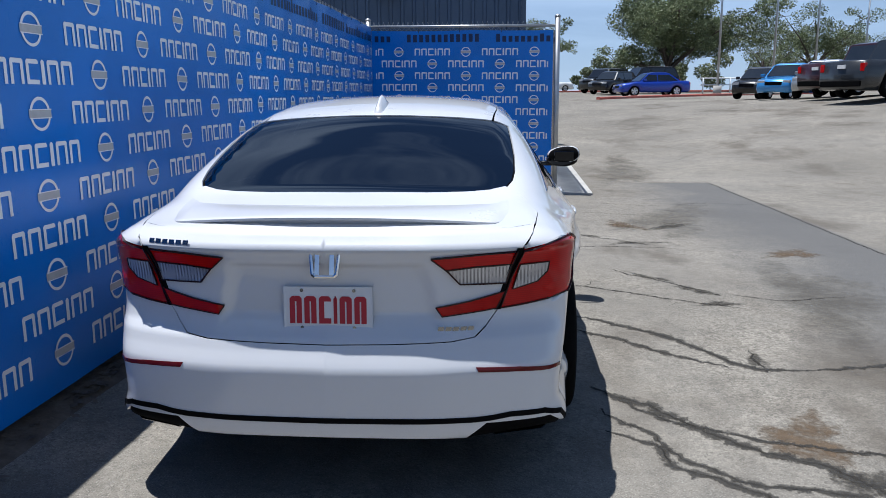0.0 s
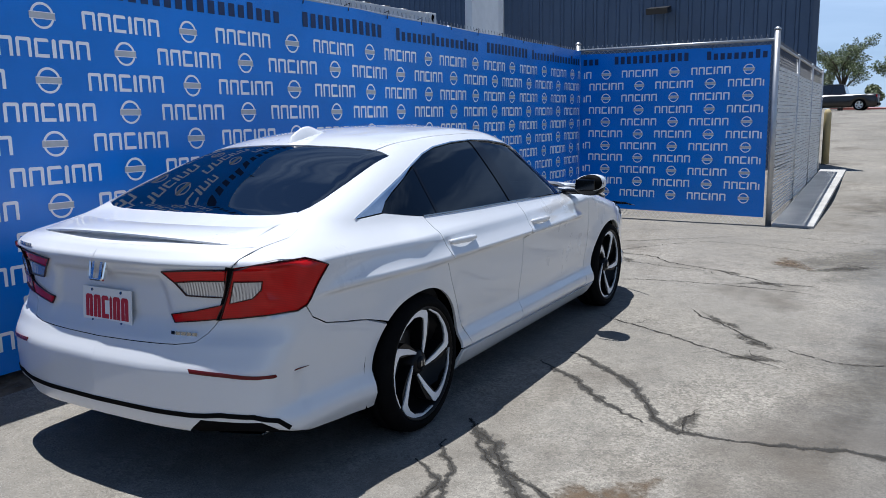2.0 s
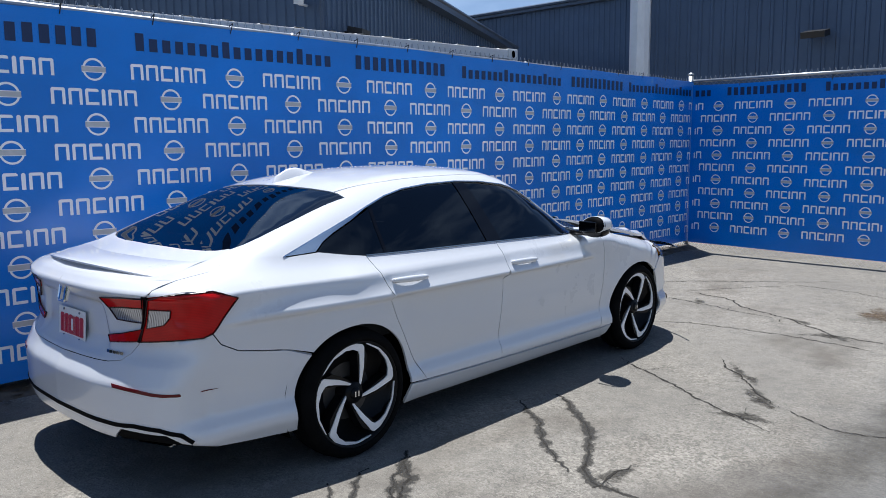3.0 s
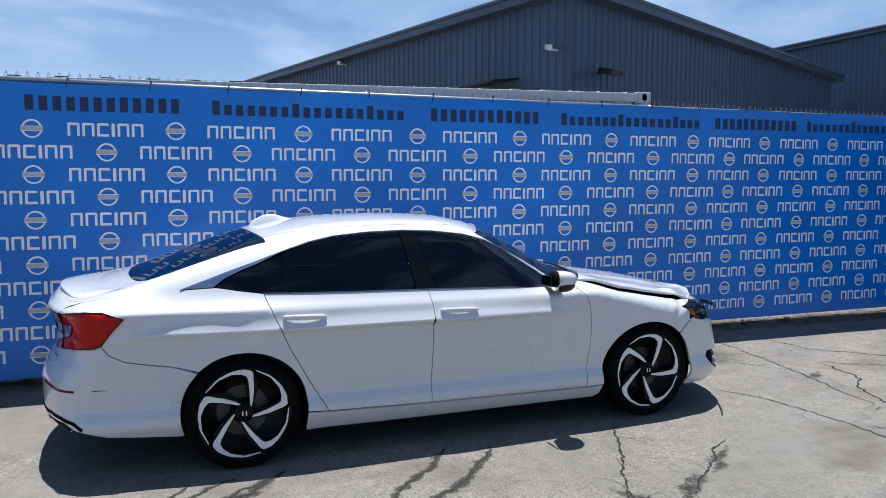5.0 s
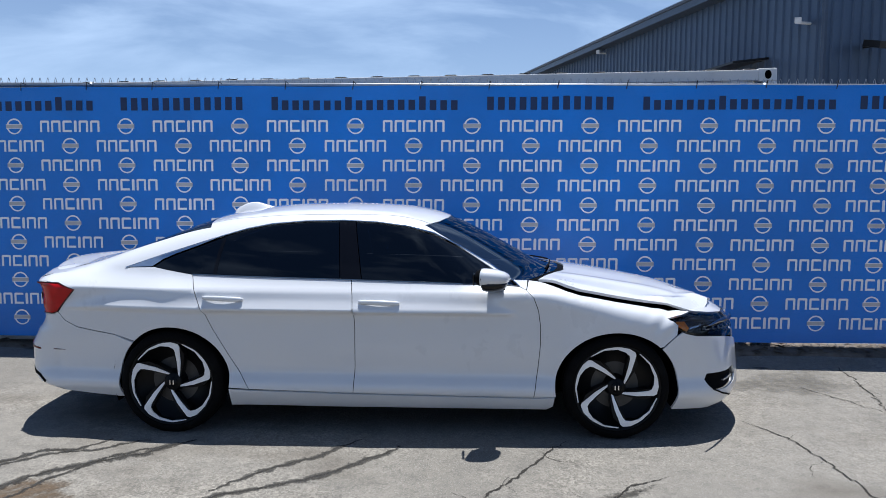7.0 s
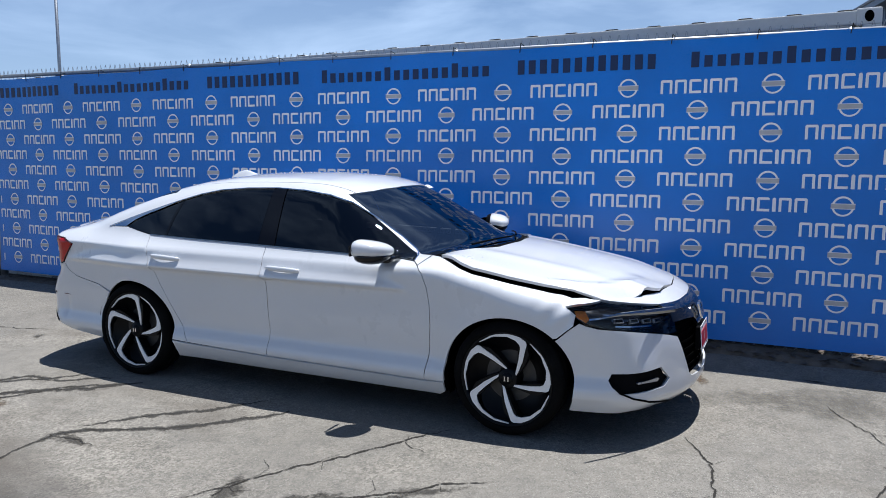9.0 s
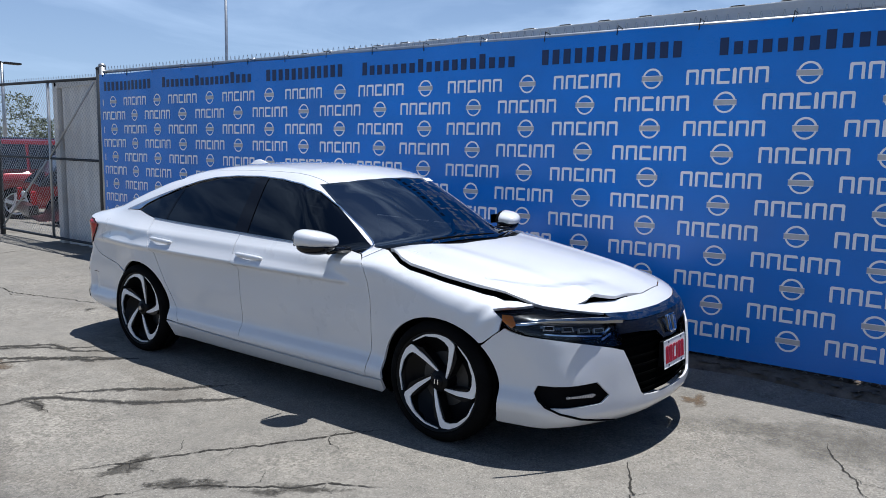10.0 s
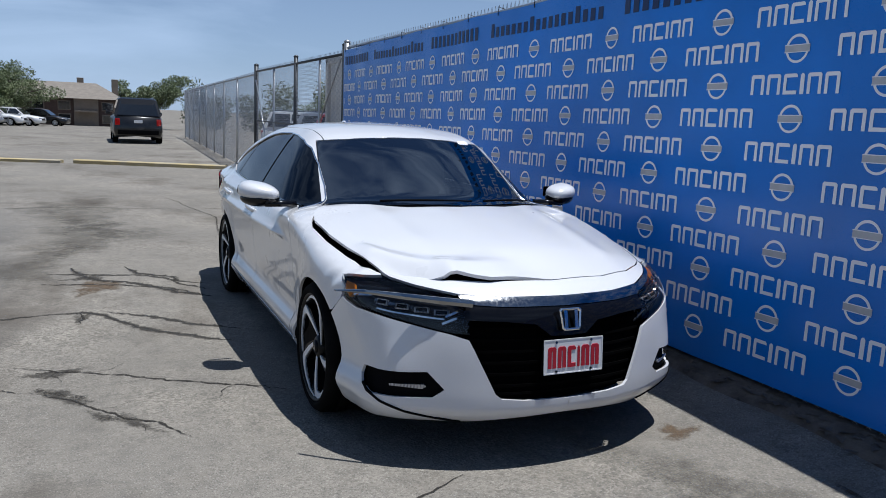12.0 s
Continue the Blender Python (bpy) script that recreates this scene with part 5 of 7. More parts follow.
emblem(boot, 0.0, 0.890, False, 0.108)
emblem(grille, 0.0, 0.655, True, 0.115)
for x0, x1, z, n_bar in ((-0.628, -0.466, 0.957, 6), (0.372, 0.497, 0.664, 5)):
    for k in range(n_bar):
        a, b = lerp(x0, x1, k / n_bar), lerp(x0, x1, (k + 0.78) / n_bar)
        pts = end_point(np.array([a, (a + b) / 2, b]), np.full(3, z), False)
        nn = skin_normal(pts)
        bm = bmesh.new()
        lo = [bm.verts.new(p + n * 0.000 - np.array([0, 0, 0.009])) for p, n in zip(pts, nn)]
        mid_a = [bm.verts.new(p + n * 0.004 - np.array([0, 0, 0.008])) for p, n in zip(pts, nn)]
        mid_b = [bm.verts.new(p + n * 0.004 + np.array([0.004, 0, 0.008])) for p, n in zip(pts, nn)]
        hi = [bm.verts.new(p + n * 0.000 + np.array([0.004, 0, 0.009])) for p, n in zip(pts, nn)]
        for r, s in ((lo, mid_a), (mid_a, mid_b), (mid_b, hi)):
            for i in range(2):
                bm.faces.new((r[i], r[i + 1], s[i + 1], s[i]))
        bmesh.ops.recalc_face_normals(bm, faces=bm.faces[:])
        part("badge_bar", bm, M["dark_chrome"], boot)


def dealer_plate(label, m):
    """A white pressed plate with six plain red blocks; a thing of its own that is screwed on."""
    plate = empty("dealer_plate", m)
    tagged(plate, label, "plate")
    bm = boxed((-0.1525, -0.002, -0.0765), (0.1525, 0.001, 0.0765), None, 0.0008, 1)
    part("plate_sheet", bm, M["plate_white"], plate)
    bm = bmesh.new()
    for a, b in (((-0.1525, -0.0765), (0.1525, -0.0715)), ((-0.1525, 0.0715), (0.1525, 0.0765)), ((-0.1525, -0.0715), (-0.1475, 0.0715)), ((0.1475, -0.0715), (0.1525, 0.0715))):
        box(bm, (a[0], -0.0035, a[1]), (b[0], -0.0015, b[1]))
    part("plate_rim", bm, M["plate_white"], plate)
    quads = []
    word_shape(quads.append, -0.132, -0.050, 0.264, 0.094, 0.19)
    for k, q in enumerate(quads):
        bm = bmesh.new()
        a = [bm.verts.new((x, -0.0045, z)) for x, z in q]
        b = [bm.verts.new((x, -0.0018, z)) for x, z in q]
        bm.faces.new(a)
        for i in range(len(q)):
            bm.faces.new((a[i], b[i], b[(i + 1) % len(q)], a[(i + 1) % len(q)]))
        bmesh.ops.recalc_face_normals(bm, faces=bm.faces[:])
        part("red_block", bm, M["plate_red"], plate, "plain red printed block" if k == 0 else "")
    for x in (-0.09, 0.09):
        for z in (-0.064, 0.064):
            part("screw", tubed([(x, -0.0015, z), (x, -0.006, z)], 0.006, 8), M["dark_chrome"], plate)
    return plate


rear_tilt = Matrix.Translation((0.0, -2.436, 0.732)) @ Matrix.Rotation(radians(-4), 4, "X")
dealer_plate("white dealer plate with red blocks on the boot lid", rear_tilt)
front_tilt = Matrix.Translation((-0.012, 2.375, 0.50)) @ Matrix.Rotation(math.pi, 4, "Z") @ Matrix.Rotation(radians(-5), 4, "X")
dealer_plate("white dealer plate with red blocks on the grille", front_tilt)
part("plate_holder", boxed((-0.15, 2.34, 0.43), (0.13, 2.37, 0.57), None, 0.006), M["matt_black"], grille)

# ---- mirrors, aerial ----
for flip in (False, True):
    bm = bmesh.new()
    bmesh.ops.create_uvsphere(bm, u_segments=28, v_segments=16, radius=1)
    for v in bm.verts:
        x, y, z = v.co
        k = 1 / (abs(x) ** 2.6 + abs(y) ** 2.6 + abs(z) ** 2.6) ** (1 / 2.6)
        x, y, z = x * k, y * k, z * k
        y = max(y, -0.36)
        v.co = (1.025 + 0.110 * x, 0.600 + 0.115 * y + 0.03 * (1 - x) - 0.02, 1.035 + 0.068 * (z if z > 0 else 0.72 * z) * (1 - 0.18 * y) * (0.90 + 0.12 * x) + 0.008 * x)
    if flip:
        flip_x(bm)
    mirror_body = part("door_mirror", bm, M["paint"], doors[3 if flip else 1], "white door mirror with black underside", smooth=True)
    bm = bmesh.new()
    bmesh.ops.create_uvsphere(bm, u_segments=24, v_segments=12, radius=1)
    for v in bm.verts:
        x, y, z = v.co
        v.co = (1.018 + 0.110 * x, 0.610 + 0.100 * max(y, -0.47) + 0.02 * (1 - x) - 0.015, 1.004 + 0.050 * z)
    box(bm, (0.82, 0.60, 0.962), (1.0, 0.70, 0.992))
    part("mirror_foot", flip_x(bm) if flip else bm, M["gloss_black"], mirror_body, smooth=True)
    bm = bmesh.new()
    bmesh.ops.create_uvsphere(bm, u_segments=24, v_segments=12, radius=1)
    for v in bm.verts:
        x, y, z = v.co
        k = 1 / (abs(x) ** 2.2 + abs(y) ** 2.2 + abs(z) ** 2.2) ** (1 / 2.2)
        x, y, z = x * k, y * k, z * k
        v.co = (1.025 + 0.111 * x, 0.600 + 0.105 * max(-0.74, min(y, -0.30)) + 0.03 * (1 - x) - 0.02, 1.035 + 0.069 * (z if z > 0 else 0.72 * z) * (1 - 0.18 * y) * (0.90 + 0.12 * x) + 0.008 * x)
    part("mirror_housing", flip_x(bm) if flip else bm, M["matt_black"], mirror_body, smooth=True)
    bm = boxed((0.958, 0.500, 1.000), (1.092, 0.512, 1.070), None, 0.006, 2)
    part("mirror_glass", flip_x(bm) if flip else bm, M["mirror_glass"], mirror_body)
bm = bmesh.new()
rings = []
for t in np.linspace(0, 1, 9):
    y = -0.965 - 0.29 * t
    h = 0.056 * smoothstep(0.0, 0.62, t) * (1 - 0.35 * smoothstep(0.75, 1.0, t)) + 0.003
    base_z = top_point([0.0], [y])[0][2]
    w = 0.030 * (0.35 + 0.65 * math.sin(math.pi * min(1, 0.15 + 0.7 * t)))
    rings.append([bm.verts.new((w * a, y + 0.02 * b, base_z - 0.006 + (h + 0.006) * b)) for a, b in ((-1, 0), (-0.75, 0.3), (-0.3, 0.85), (0, 1), (0.3, 0.85), (0.75, 0.3), (1, 0))])
for a, b in zip(rings, rings[1:]):
    for i in range(6):
        bm.faces.new((a[i], b[i], b[i + 1], a[i + 1]))
bm.faces.new(rings[0]); bm.faces.new(rings[-1][::-1])
bmesh.ops.recalc_face_normals(bm, faces=bm.faces[:])
part("roof_aerial", bm, M["paint"], car, "white fin aerial", smooth=True)


# ---- wheels ----
def lathe(profile, sides=48):
    """Turned about the x axis: profile of (x, radius)."""
    bm = bmesh.new()
    rings = [[bm.verts.new((x, r * math.cos(q), r * math.sin(q))) for q in (2 * math.pi * k / sides for k in range(sides))] for x, r in profile]
    for a, b in zip(rings, rings[1:]):
        for k in range(sides):
            bm.faces.new((a[k], a[(k + 1) % sides], b[(k + 1) % sides], b[k]))
    bmesh.ops.recalc_face_normals(bm, faces=bm.faces[:])
    return bm


def build_wheel(m, turn, flip):
    wheel = empty("wheel", m)
    wheel.parent = car
    t = part("tyre", lathe([(-0.20, 0.25), (-0.20, 0.285), (-0.185, 0.318), (-0.16, 0.331), (-0.13, 0.3335), (-0.128, 0.327), (-0.118, 0.327), (-0.116, 0.3345), (-0.07, 0.3355), (-0.068, 0.328), (-0.058, 0.328), (-0.056, 0.334), (-0.02, 0.329), (0.002, 0.315), (0.012, 0.295), (0.012, 0.285), (0.004, 0.274), (-0.01, 0.270)], 64), M["tyre"], wheel, smooth=True)
    rim = part("rim", lathe([(-0.19, 0.24), (-0.10, 0.225), (-0.02, 0.250), (-0.006, 0.272), (0.004, 0.2735), (0.005, 0.269), (-0.004, 0.262), (-0.012, 0.256), (-0.085, 0.225), (-0.10, 0.10), (-0.10, 0.0)], 64), M["wheel_black"], wheel, "gloss black alloy wheel", smooth=True)
    part("brake_disc", lathe([(-0.094, 0.0), (-0.094, 0.155), (-0.098, 0.157)], 48), M["brake"], wheel)
    part("hub", lathe([(-0.10, 0.075), (-0.035, 0.060), (-0.020, 0.050), (-0.018, 0.0)], 32), M["wheel_black"], wheel, smooth=True)
    cap = part("hub_cap", lathe([(-0.018, 0.034), (-0.010, 0.032), (-0.008, 0.0)], 24), M["wheel_black"], rim, smooth=True)
    bm = bmesh.new()
    for a, b in (((-0.014, -0.014), (-0.007, 0.014)), ((0.007, -0.014), (0.014, 0.014))):
        box(bm, (-0.008, a[0], a[1]), (-0.005, b[0], b[1]))
    part("hub_badge", bm, M["chrome"], rim)
    s = 0.262 / 250  # metres for each unit of the drawing
    for k in range(5):
        a0 = radians(turn + 72 * k)
        # black arm behind, bright machined face before it
        for name, mat, d_out, d_in, grow in (("spoke_arm", M["wheel_black"], -0.012, -0.075, 1.0), ("spoke_face", M["alloy"], -0.006, -0.018, 0.0)):
            inner, outer = [], []
            for r, wa, wb in ((50, 34, 48), (80, 53, 66), (134, 66, 77), (190, 74, 83)):
                inner.append((r, wb + 4 * grow))
                outer.append((r, wa - 8 * grow))
            ring_in = [(208, 86), (222, 94), (233, 106), (240, 125), (244, 146)]
            ring_out = [(228, 77), (241, 80), (249, 90), (251, 105), (251, 125), (249, 146)]
            pts = outer + ring_out + ring_in[::-1] + inner[::-1]
            bm = bmesh.new()
            f_pts, b_pts = [], []
            for r, q in pts:
                q = radians(q) + a0
                y, z = s * r * math.cos(q), s * r * math.sin(q)
                dish = -0.030 * (1 - min(1.0, r / 215)) ** 1.2
                f_pts.append(bm.verts.new((d_out + dish, y, z)))
                b_pts.append(bm.verts.new((d_in + dish, y, z)))
            n_o, n_i = len(outer) + len(ring_out), len(ring_in) + len(inner)
            top_chain, low_chain = f_pts[:n_o], f_pts[n_o:][::-1]
            # bridge the two edges of the blade
            i = j = 0
            while i < len(top_chain) - 1 or j < len(low_chain) - 1:
                if j == len(low_chain) - 1 or (i < len(top_chain) - 1 and i / len(top_chain) <= j / len(low_chain)):
                    bm.faces.new((top_chain[i], top_chain[i + 1], low_chain[j]))
                    i += 1
                else:
                    bm.faces.new((top_chain[i], low_chain[j + 1], low_chain[j]))
                    j += 1
            for i in range(len(pts)):
                j = (i + 1) % len(pts)
                bm.faces.new((f_pts[i], b_pts[i], b_pts[j], f_pts[j]))
            bmesh.ops.recalc_face_normals(bm, faces=bm.faces[:])
            part(name, bm, mat, rim)
    if flip:
        for ob in wheel.children_recursive:
            ob.data.transform(Matrix.Diagonal((-1, 1, 1, 1)))
            ob.data.flip_normals()
    return wheel


build_wheel(Matrix.Translation((0.905, AXLE_R, HUB - 0.008)), 0, False)
build_wheel(Matrix.Translation((0.905, AXLE_F, HUB)), -16, False)
build_wheel(Matrix.Translation((-0.905, AXLE_R, HUB)), 20, True)
build_wheel(Matrix.Translation((-0.905, AXLE_F, HUB)), 43, True)

# ---- underside, arches and what shows in the gaps ----
for sx in (1, -1):
    for axle in (AXLE_R, AXLE_F):
        bm = bmesh.new()
        arcs = []
        for x, r in ((0.842, 0.402), (0.82, 0.404), (0.55, 0.406)):
            arcs.append([bm.verts.new((sx * x, axle + r * math.cos(q), HUB + r * math.sin(q))) for q in (radians(-22 + 224 * k / 28) for k in range(29))])
        for a, b in zip(arcs, arcs[1:]):
            for k in range(28):
                bm.faces.new((a[k], a[k + 1], b[k + 1], b[k]))
        c = bm.verts.new((sx * 0.55, axle, HUB))
        for k in range(28):
            bm.faces.new((arcs[2][k], arcs[2][k + 1], c))
        part("arch_liner", bm, M["void_black"], car, smooth=True)
bm = bmesh.new()
box(bm, (-0.84, -1.03, 0.20), (0.84, 1.03, 0.60))
box(bm, (-0.55, -2.36, 0.26), (0.55, 2.15, 0.62))
box(bm, (-0.74, -2.22, 0.40), (0.74, -1.80, 0.88))
box(bm, (-0.74, 1.80, 0.30), (0.74, 1.98, 0.66))
bmesh.ops.recalc_face_normals(bm, faces=bm.faces[:])
part("underbody", bm, M["void_black"], car)
inner_bonnet = outline(run("t", (0.0, 1.19), (0.3, 1.15), (0.55, 1.05), (0.70, 0.96), (0.80, 1.12), (0.82, 1.4), (0.76, 1.7), (0.66, 1.90), (0.45, 2.08), (0.0, 2.15)))
panel("engine_bay", both("top", inner_bonnet, step=0.08, offset=-0.045, flange=0.03), M["void_black"], car)
shell = outline(run("s", (-1.03, 0.25), (-1.03, 0.50), (-1.17, 0.70), (-1.26, 0.96), (-0.3, 0.97), (0.7, 0.945), (0.90, 0.86), (1.03, 0.66), (1.03, 0.25)))
for flip in (False, True):
    panel("inner_shell", [panel_data("wrap", shell, mirror=flip, step=0.1, offset=-0.03, flange=0.0)], M["void_black"], car)
    panel("inner_shell", [panel_data("wrap", outline(run("s", (-1.72, 0.66), (-1.45, 0.74), (-1.30, 0.94), (-1.5, 1.01)), run("t", (0.60, -1.86), (0.64, -2.1)), run("r", (0.60, 0.90), (0.45, 0.72), (0.46, 0.66), (0.7, 0.66))), mirror=flip, step=0.08, offset=-0.03, flange=0.0)], M["void_black"], car)
    panel("inner_shell", [panel_data("wrap", outline(run("s", (1.06, 0.62), (0.92, 0.88), (1.1, 0.86), (1.5, 0.82), (1.75, 0.76), (1.64, 0.68), (1.5, 0.73), (1.3, 0.73))), mirror=flip, step=0.06, offset=-0.03, flange=0.0)], M["void_black"], car)

# ---- cabin ----
part("cabin_floor", boxed((-0.80, -1.35, 0.56), (0.80, 0.95, 0.66), None, 0.02), M["seat"], car)
bm = boxed((-0.68, 0.52, 0.62), (0.68, 1.02, 0.93), None, 0.06, 3)
part("dashboard", bm, M["dash"], car, smooth=True)
part("parcel_shelf", boxed((-0.58, -1.90, 0.94), (0.58, -1.25, 0.98), None, 0.015), M["seat"], car)
for x in (-0.37, 0.37):
    bm = boxed((x - 0.25, -0.35, 0.66), (x + 0.25, 0.18, 0.80), None, 0.05, 3)
    seat = part("front_seat", bm, M["seat"], car, smooth=True)
    bm = boxed((-0.24, -0.06, 0), (0.24, 0.07, 0.58), None, 0.05, 3)
    bmesh.ops.transform(bm, matrix=Matrix.Translation((x, -0.34, 0.70)) @ Matrix.Rotation(radians(16), 4, "X"), verts=bm.verts[:])
    part("seat_back", bm, M["seat"], seat, smooth=True)
    part("head_rest", boxed((x - 0.13, -0.60, 1.20), (x + 0.13, -0.48, 1.34), None, 0.04, 3), M["seat"], seat, smooth=True)
bm = boxed((-0.62, -1.15, 0.66), (0.62, -0.70, 0.80), None, 0.05, 3)
rear_seat = part("rear_seat", bm, M["seat"], car, smooth=True)
part("seat_back", boxed((-0.60, -1.32, 0.70), (0.60, -1.16, 1.16), None, 0.06, 3), M["seat"], rear_seat, smooth=True)
# steering wheel on the left
ring = [(-0.37 + 0.185 * math.cos(q), 0.42 + 0.06 * math.sin(q), 0.93 + 0.175 * math.sin(q)) for q in (2 * math.pi * k / 32 for k in range(33))]
wheel_rim = part("steering_wheel", tubed(ring, 0.015, 8, False), M["dash"], car, smooth=True)
part("steering_boss", boxed((-0.45, 0.42, 0.87), (-0.29, 0.46, 0.98), None, 0.02, 2), M["dash"], wheel_rim, smooth=True)
part("spoke", tubed([(-0.55, 0.42, 0.93), (-0.19, 0.42, 0.93)], 0.014, 6), M["dash"], wheel_rim)
part("rear_view_mirror", boxed((-0.12, 0.30, 1.24), (0.12, 0.33, 1.30), None, 0.015, 2), M["matt_black"], car)

# ---- shipping container behind the banner ----
def build_container():
    box_thing = empty("shipping_container")
    tagged(box_thing, "white steel shipping container with rust stains, behind the fence", "container")
    x0, x1, y0, y1, top = -4.18, -1.74, -7.95, 3.34, 2.66
    part("floor_frame", boxed((x0 + 0.02, y0 + 0.02, 0.06), (x1 - 0.02, y1 - 0.02, 0.2)), M["container"], box_thing)
    for x, s in ((x0 + 0.05, -1), (x1 - 0.05, 1)):
        bm = bmesh.new()
        cols, y = [], y0 + 0.16
        k = 0
        while y < y1 - 0.16:
            d = 0.018 * s * (1 if k % 4 in (1, 2) else -1)
            cols.append([bm.verts.new((x + d, y, 0.2)), bm.verts.new((x + d, y, top - 0.1))])
            y += 0.07
            k += 1
        for a, b in zip(cols, cols[1:]):
            bm.faces.new((a[0], b[0], b[1], a[1]))
        part("side_wall", bm, M["container"], box_thing)
        part("top_rail", boxed((x - 0.035, y0 + 0.16, top - 0.11), (x + 0.035, y1 - 0.16, top - 0.012), None, 0.008), M["container"], box_thing)
    for y in (y0, y1):
        part("end_wall", boxed((x0 + 0.12, y - 0.03 if y > 0 else y, 0.1), (x1 - 0.12, y if y > 0 else y + 0.03, top - 0.05), None, 0.005), M["container"], box_thing)
        for x in (x0, x1):
            bm = boxed((min(x, x - 0.16 * (1 if x > -2 else -1)), min(y, y - 0.17 * (1 if y > 0 else -1)), top - 0.12), (max(x, x - 0.16 * (1 if x > -2 else -1)), max(y, y - 0.17 * (1 if y > 0 else -1)), top), None, 0.012)
            cast = part("corner_casting", bm, M["container"], box_thing, "rust-stained corner casting")
            part("corner_post", boxed((x - 0.13 if x > -2 else x, y - 0.13 if y > 0 else y, 0.0), (x if x > -2 else x + 0.13, y if y > 0 else y + 0.13, top - 0.12), None, 0.01), M["container"], box_thing)
            sx = 0.002 if x > -2 else -0.002
            yc = y - 0.085 * (1 if y > 0 else -1)
            # no opening is cut: a flat black disc paints the hole's shaded inside
            bm = bmesh.new()
            hole = [bm.verts.new((x + sx, yc + 0.032 * math.cos(q), top - 0.06 + 0.042 * math.sin(q))) for q in (2 * math.pi * k / 14 for k in range(14))]
            bm.faces.new(hole if x > -2 else hole[::-1])
            part("casting_hole", bm, M["void_black"], cast)
    # pressed roof sheet
    bm = bmesh.new()
    rows, y, k = [], y0 + 0.1, 0
    while y < y1 - 0.1:
        z = top - 0.035 + (0.034 if k % 4 in (1, 2) else 0.0)
        rows.append([bm.verts.new((x0 + 0.04, y, z)), bm.verts.new((x1 - 0.03, y, z))])
        y += (0.05, 0.09, 0.05, 0.16)[k % 4]
        k += 1
    for a, b in zip(rows, rows[1:]):
        bm.faces.new((a[0], a[1], b[1], b[0]))
    part("roof_sheet", bm, M["container"], box_thing, "pressed white roof sheet")
    # it stands on ground that falls away to the back
    box_thing.matrix_world = Matrix.Translation((0, 3.34, 2.68)) @ Matrix.Rotation(radians(1.28), 4, "X") @ Matrix.Translation((0, -3.34, -2.66))


build_container()


# ---- dark metal-clad buildings ----
def clad_wall(point, length, top_of, pitch=0.30, rib=0.035):
    """Vertical ribbed cladding; point(u, z, off) gives the place, top_of(u) the height."""
    vs, fs = [], []
    u, k = 0.0, 0
    steps = (0.19, 0.025, 0.06, 0.025)
    cols = []
    while u < length:
        cols.append((u, rib if k % 4 in (2, 3) else 0.0))
        u += steps[k % 4] * pitch / 0.30
        k += 1
    cols.append((length, 0.0))
    for u, off in cols:
        vs += [point(u, 0.0, off), point(u, top_of(u), off)]
    for i in range(len(cols) - 1):
        fs.append((2 * i, 2 * i + 2, 2 * i + 3, 2 * i + 1))
    me = bpy.data.meshes.new("clad_wall")
    me.from_pydata(vs, [], fs)
    return me


def wall_lamp(parent, x, y, z, face):
    """A dark flood lamp on a short arm; face is the wall's outward direction."""
    f = Vector(face)
    bm = tubed([(x, y, z), tuple(Vector((x, y, z)) + f * 0.25)], 0.03, 8)
    m = Matrix.Translation(Vector((x, y, z)) + f * 0.38) @ f.to_track_quat("Y", "Z").to_matrix().to_4x4() @ Matrix.Rotation(radians(-12), 4, "X")
    vs = box(bm, (-0.26, -0.2, -0.07), (0.26, 0.2, 0.07), m)
    part("wall_lamp", bm, M["black_fixture"], parent, "black flood lamp")


shed = empty("metal_shed")
tagged(shed, "long dark navy metal-clad shed with a flat eave, behind the container", "building")
EAVE, EAVE_Z = Vector((-10.30, 7.51, 0)), 6.4
LEFT_RUN, RIGHT_RUN = Vector((-0.9775, -0.2108, 0)), Vector((-0.4389, 0.8985, 0))
LEFT_OUT, RIGHT_OUT = Vector((0.2108, -0.9775, 0)), Vector((0.8985, 0.4389, 0))
CORNER = EAVE + (LEFT_RUN + RIGHT_RUN) * 0.412


def on_shed(run_dir, out):
    return lambda u, z, o: tuple(CORNER + run_dir * u + out * o + Vector((0, 0, z)))


left_wall, right_wall = on_shed(LEFT_RUN, LEFT_OUT), on_shed(RIGHT_RUN, RIGHT_OUT)
part_mesh("clad_wall", clad_wall(left_wall, 38.0, lambda u: 6.2), M["navy_metal"], shed)
part_mesh("clad_wall", clad_wall(right_wall, 20.4, lambda u: 6.2), M["navy_metal"], shed)
bm = bmesh.new()
flat_roof = [EAVE, EAVE + RIGHT_RUN * 21.3, EAVE + RIGHT_RUN * 21.3 + LEFT_RUN * 38.5, EAVE + LEFT_RUN * 38.5]
lo, hi = [[bm.verts.new(q + Vector((0, 0, z))) for q in flat_roof] for z in (6.16, EAVE_Z)]
bm.faces.new(lo[::-1])
bm.faces.new(hi)
for k in range(4):
    bm.faces.new((lo[k], lo[(k + 1) % 4], hi[(k + 1) % 4], hi[k]))
bmesh.ops.recalc_face_normals(bm, faces=bm.faces[:])
part("roof", bm, M["navy_trim"], shed)
for run_dir, reach in ((LEFT_RUN, 38.5), (RIGHT_RUN, 21.3)):
    a, b = EAVE + Vector((0, 0, EAVE_Z)), EAVE + run_dir * reach + Vector((0, 0, EAVE_Z))
    part("gutter", tubed([tuple(a), tuple(b)], 0.06, 6), M["navy_trim"], shed)
part("corner_trim", tubed([tuple(CORNER), tuple(CORNER + Vector((0, 0, 6.3)))], 0.06, 6), M["navy_trim"], shed)
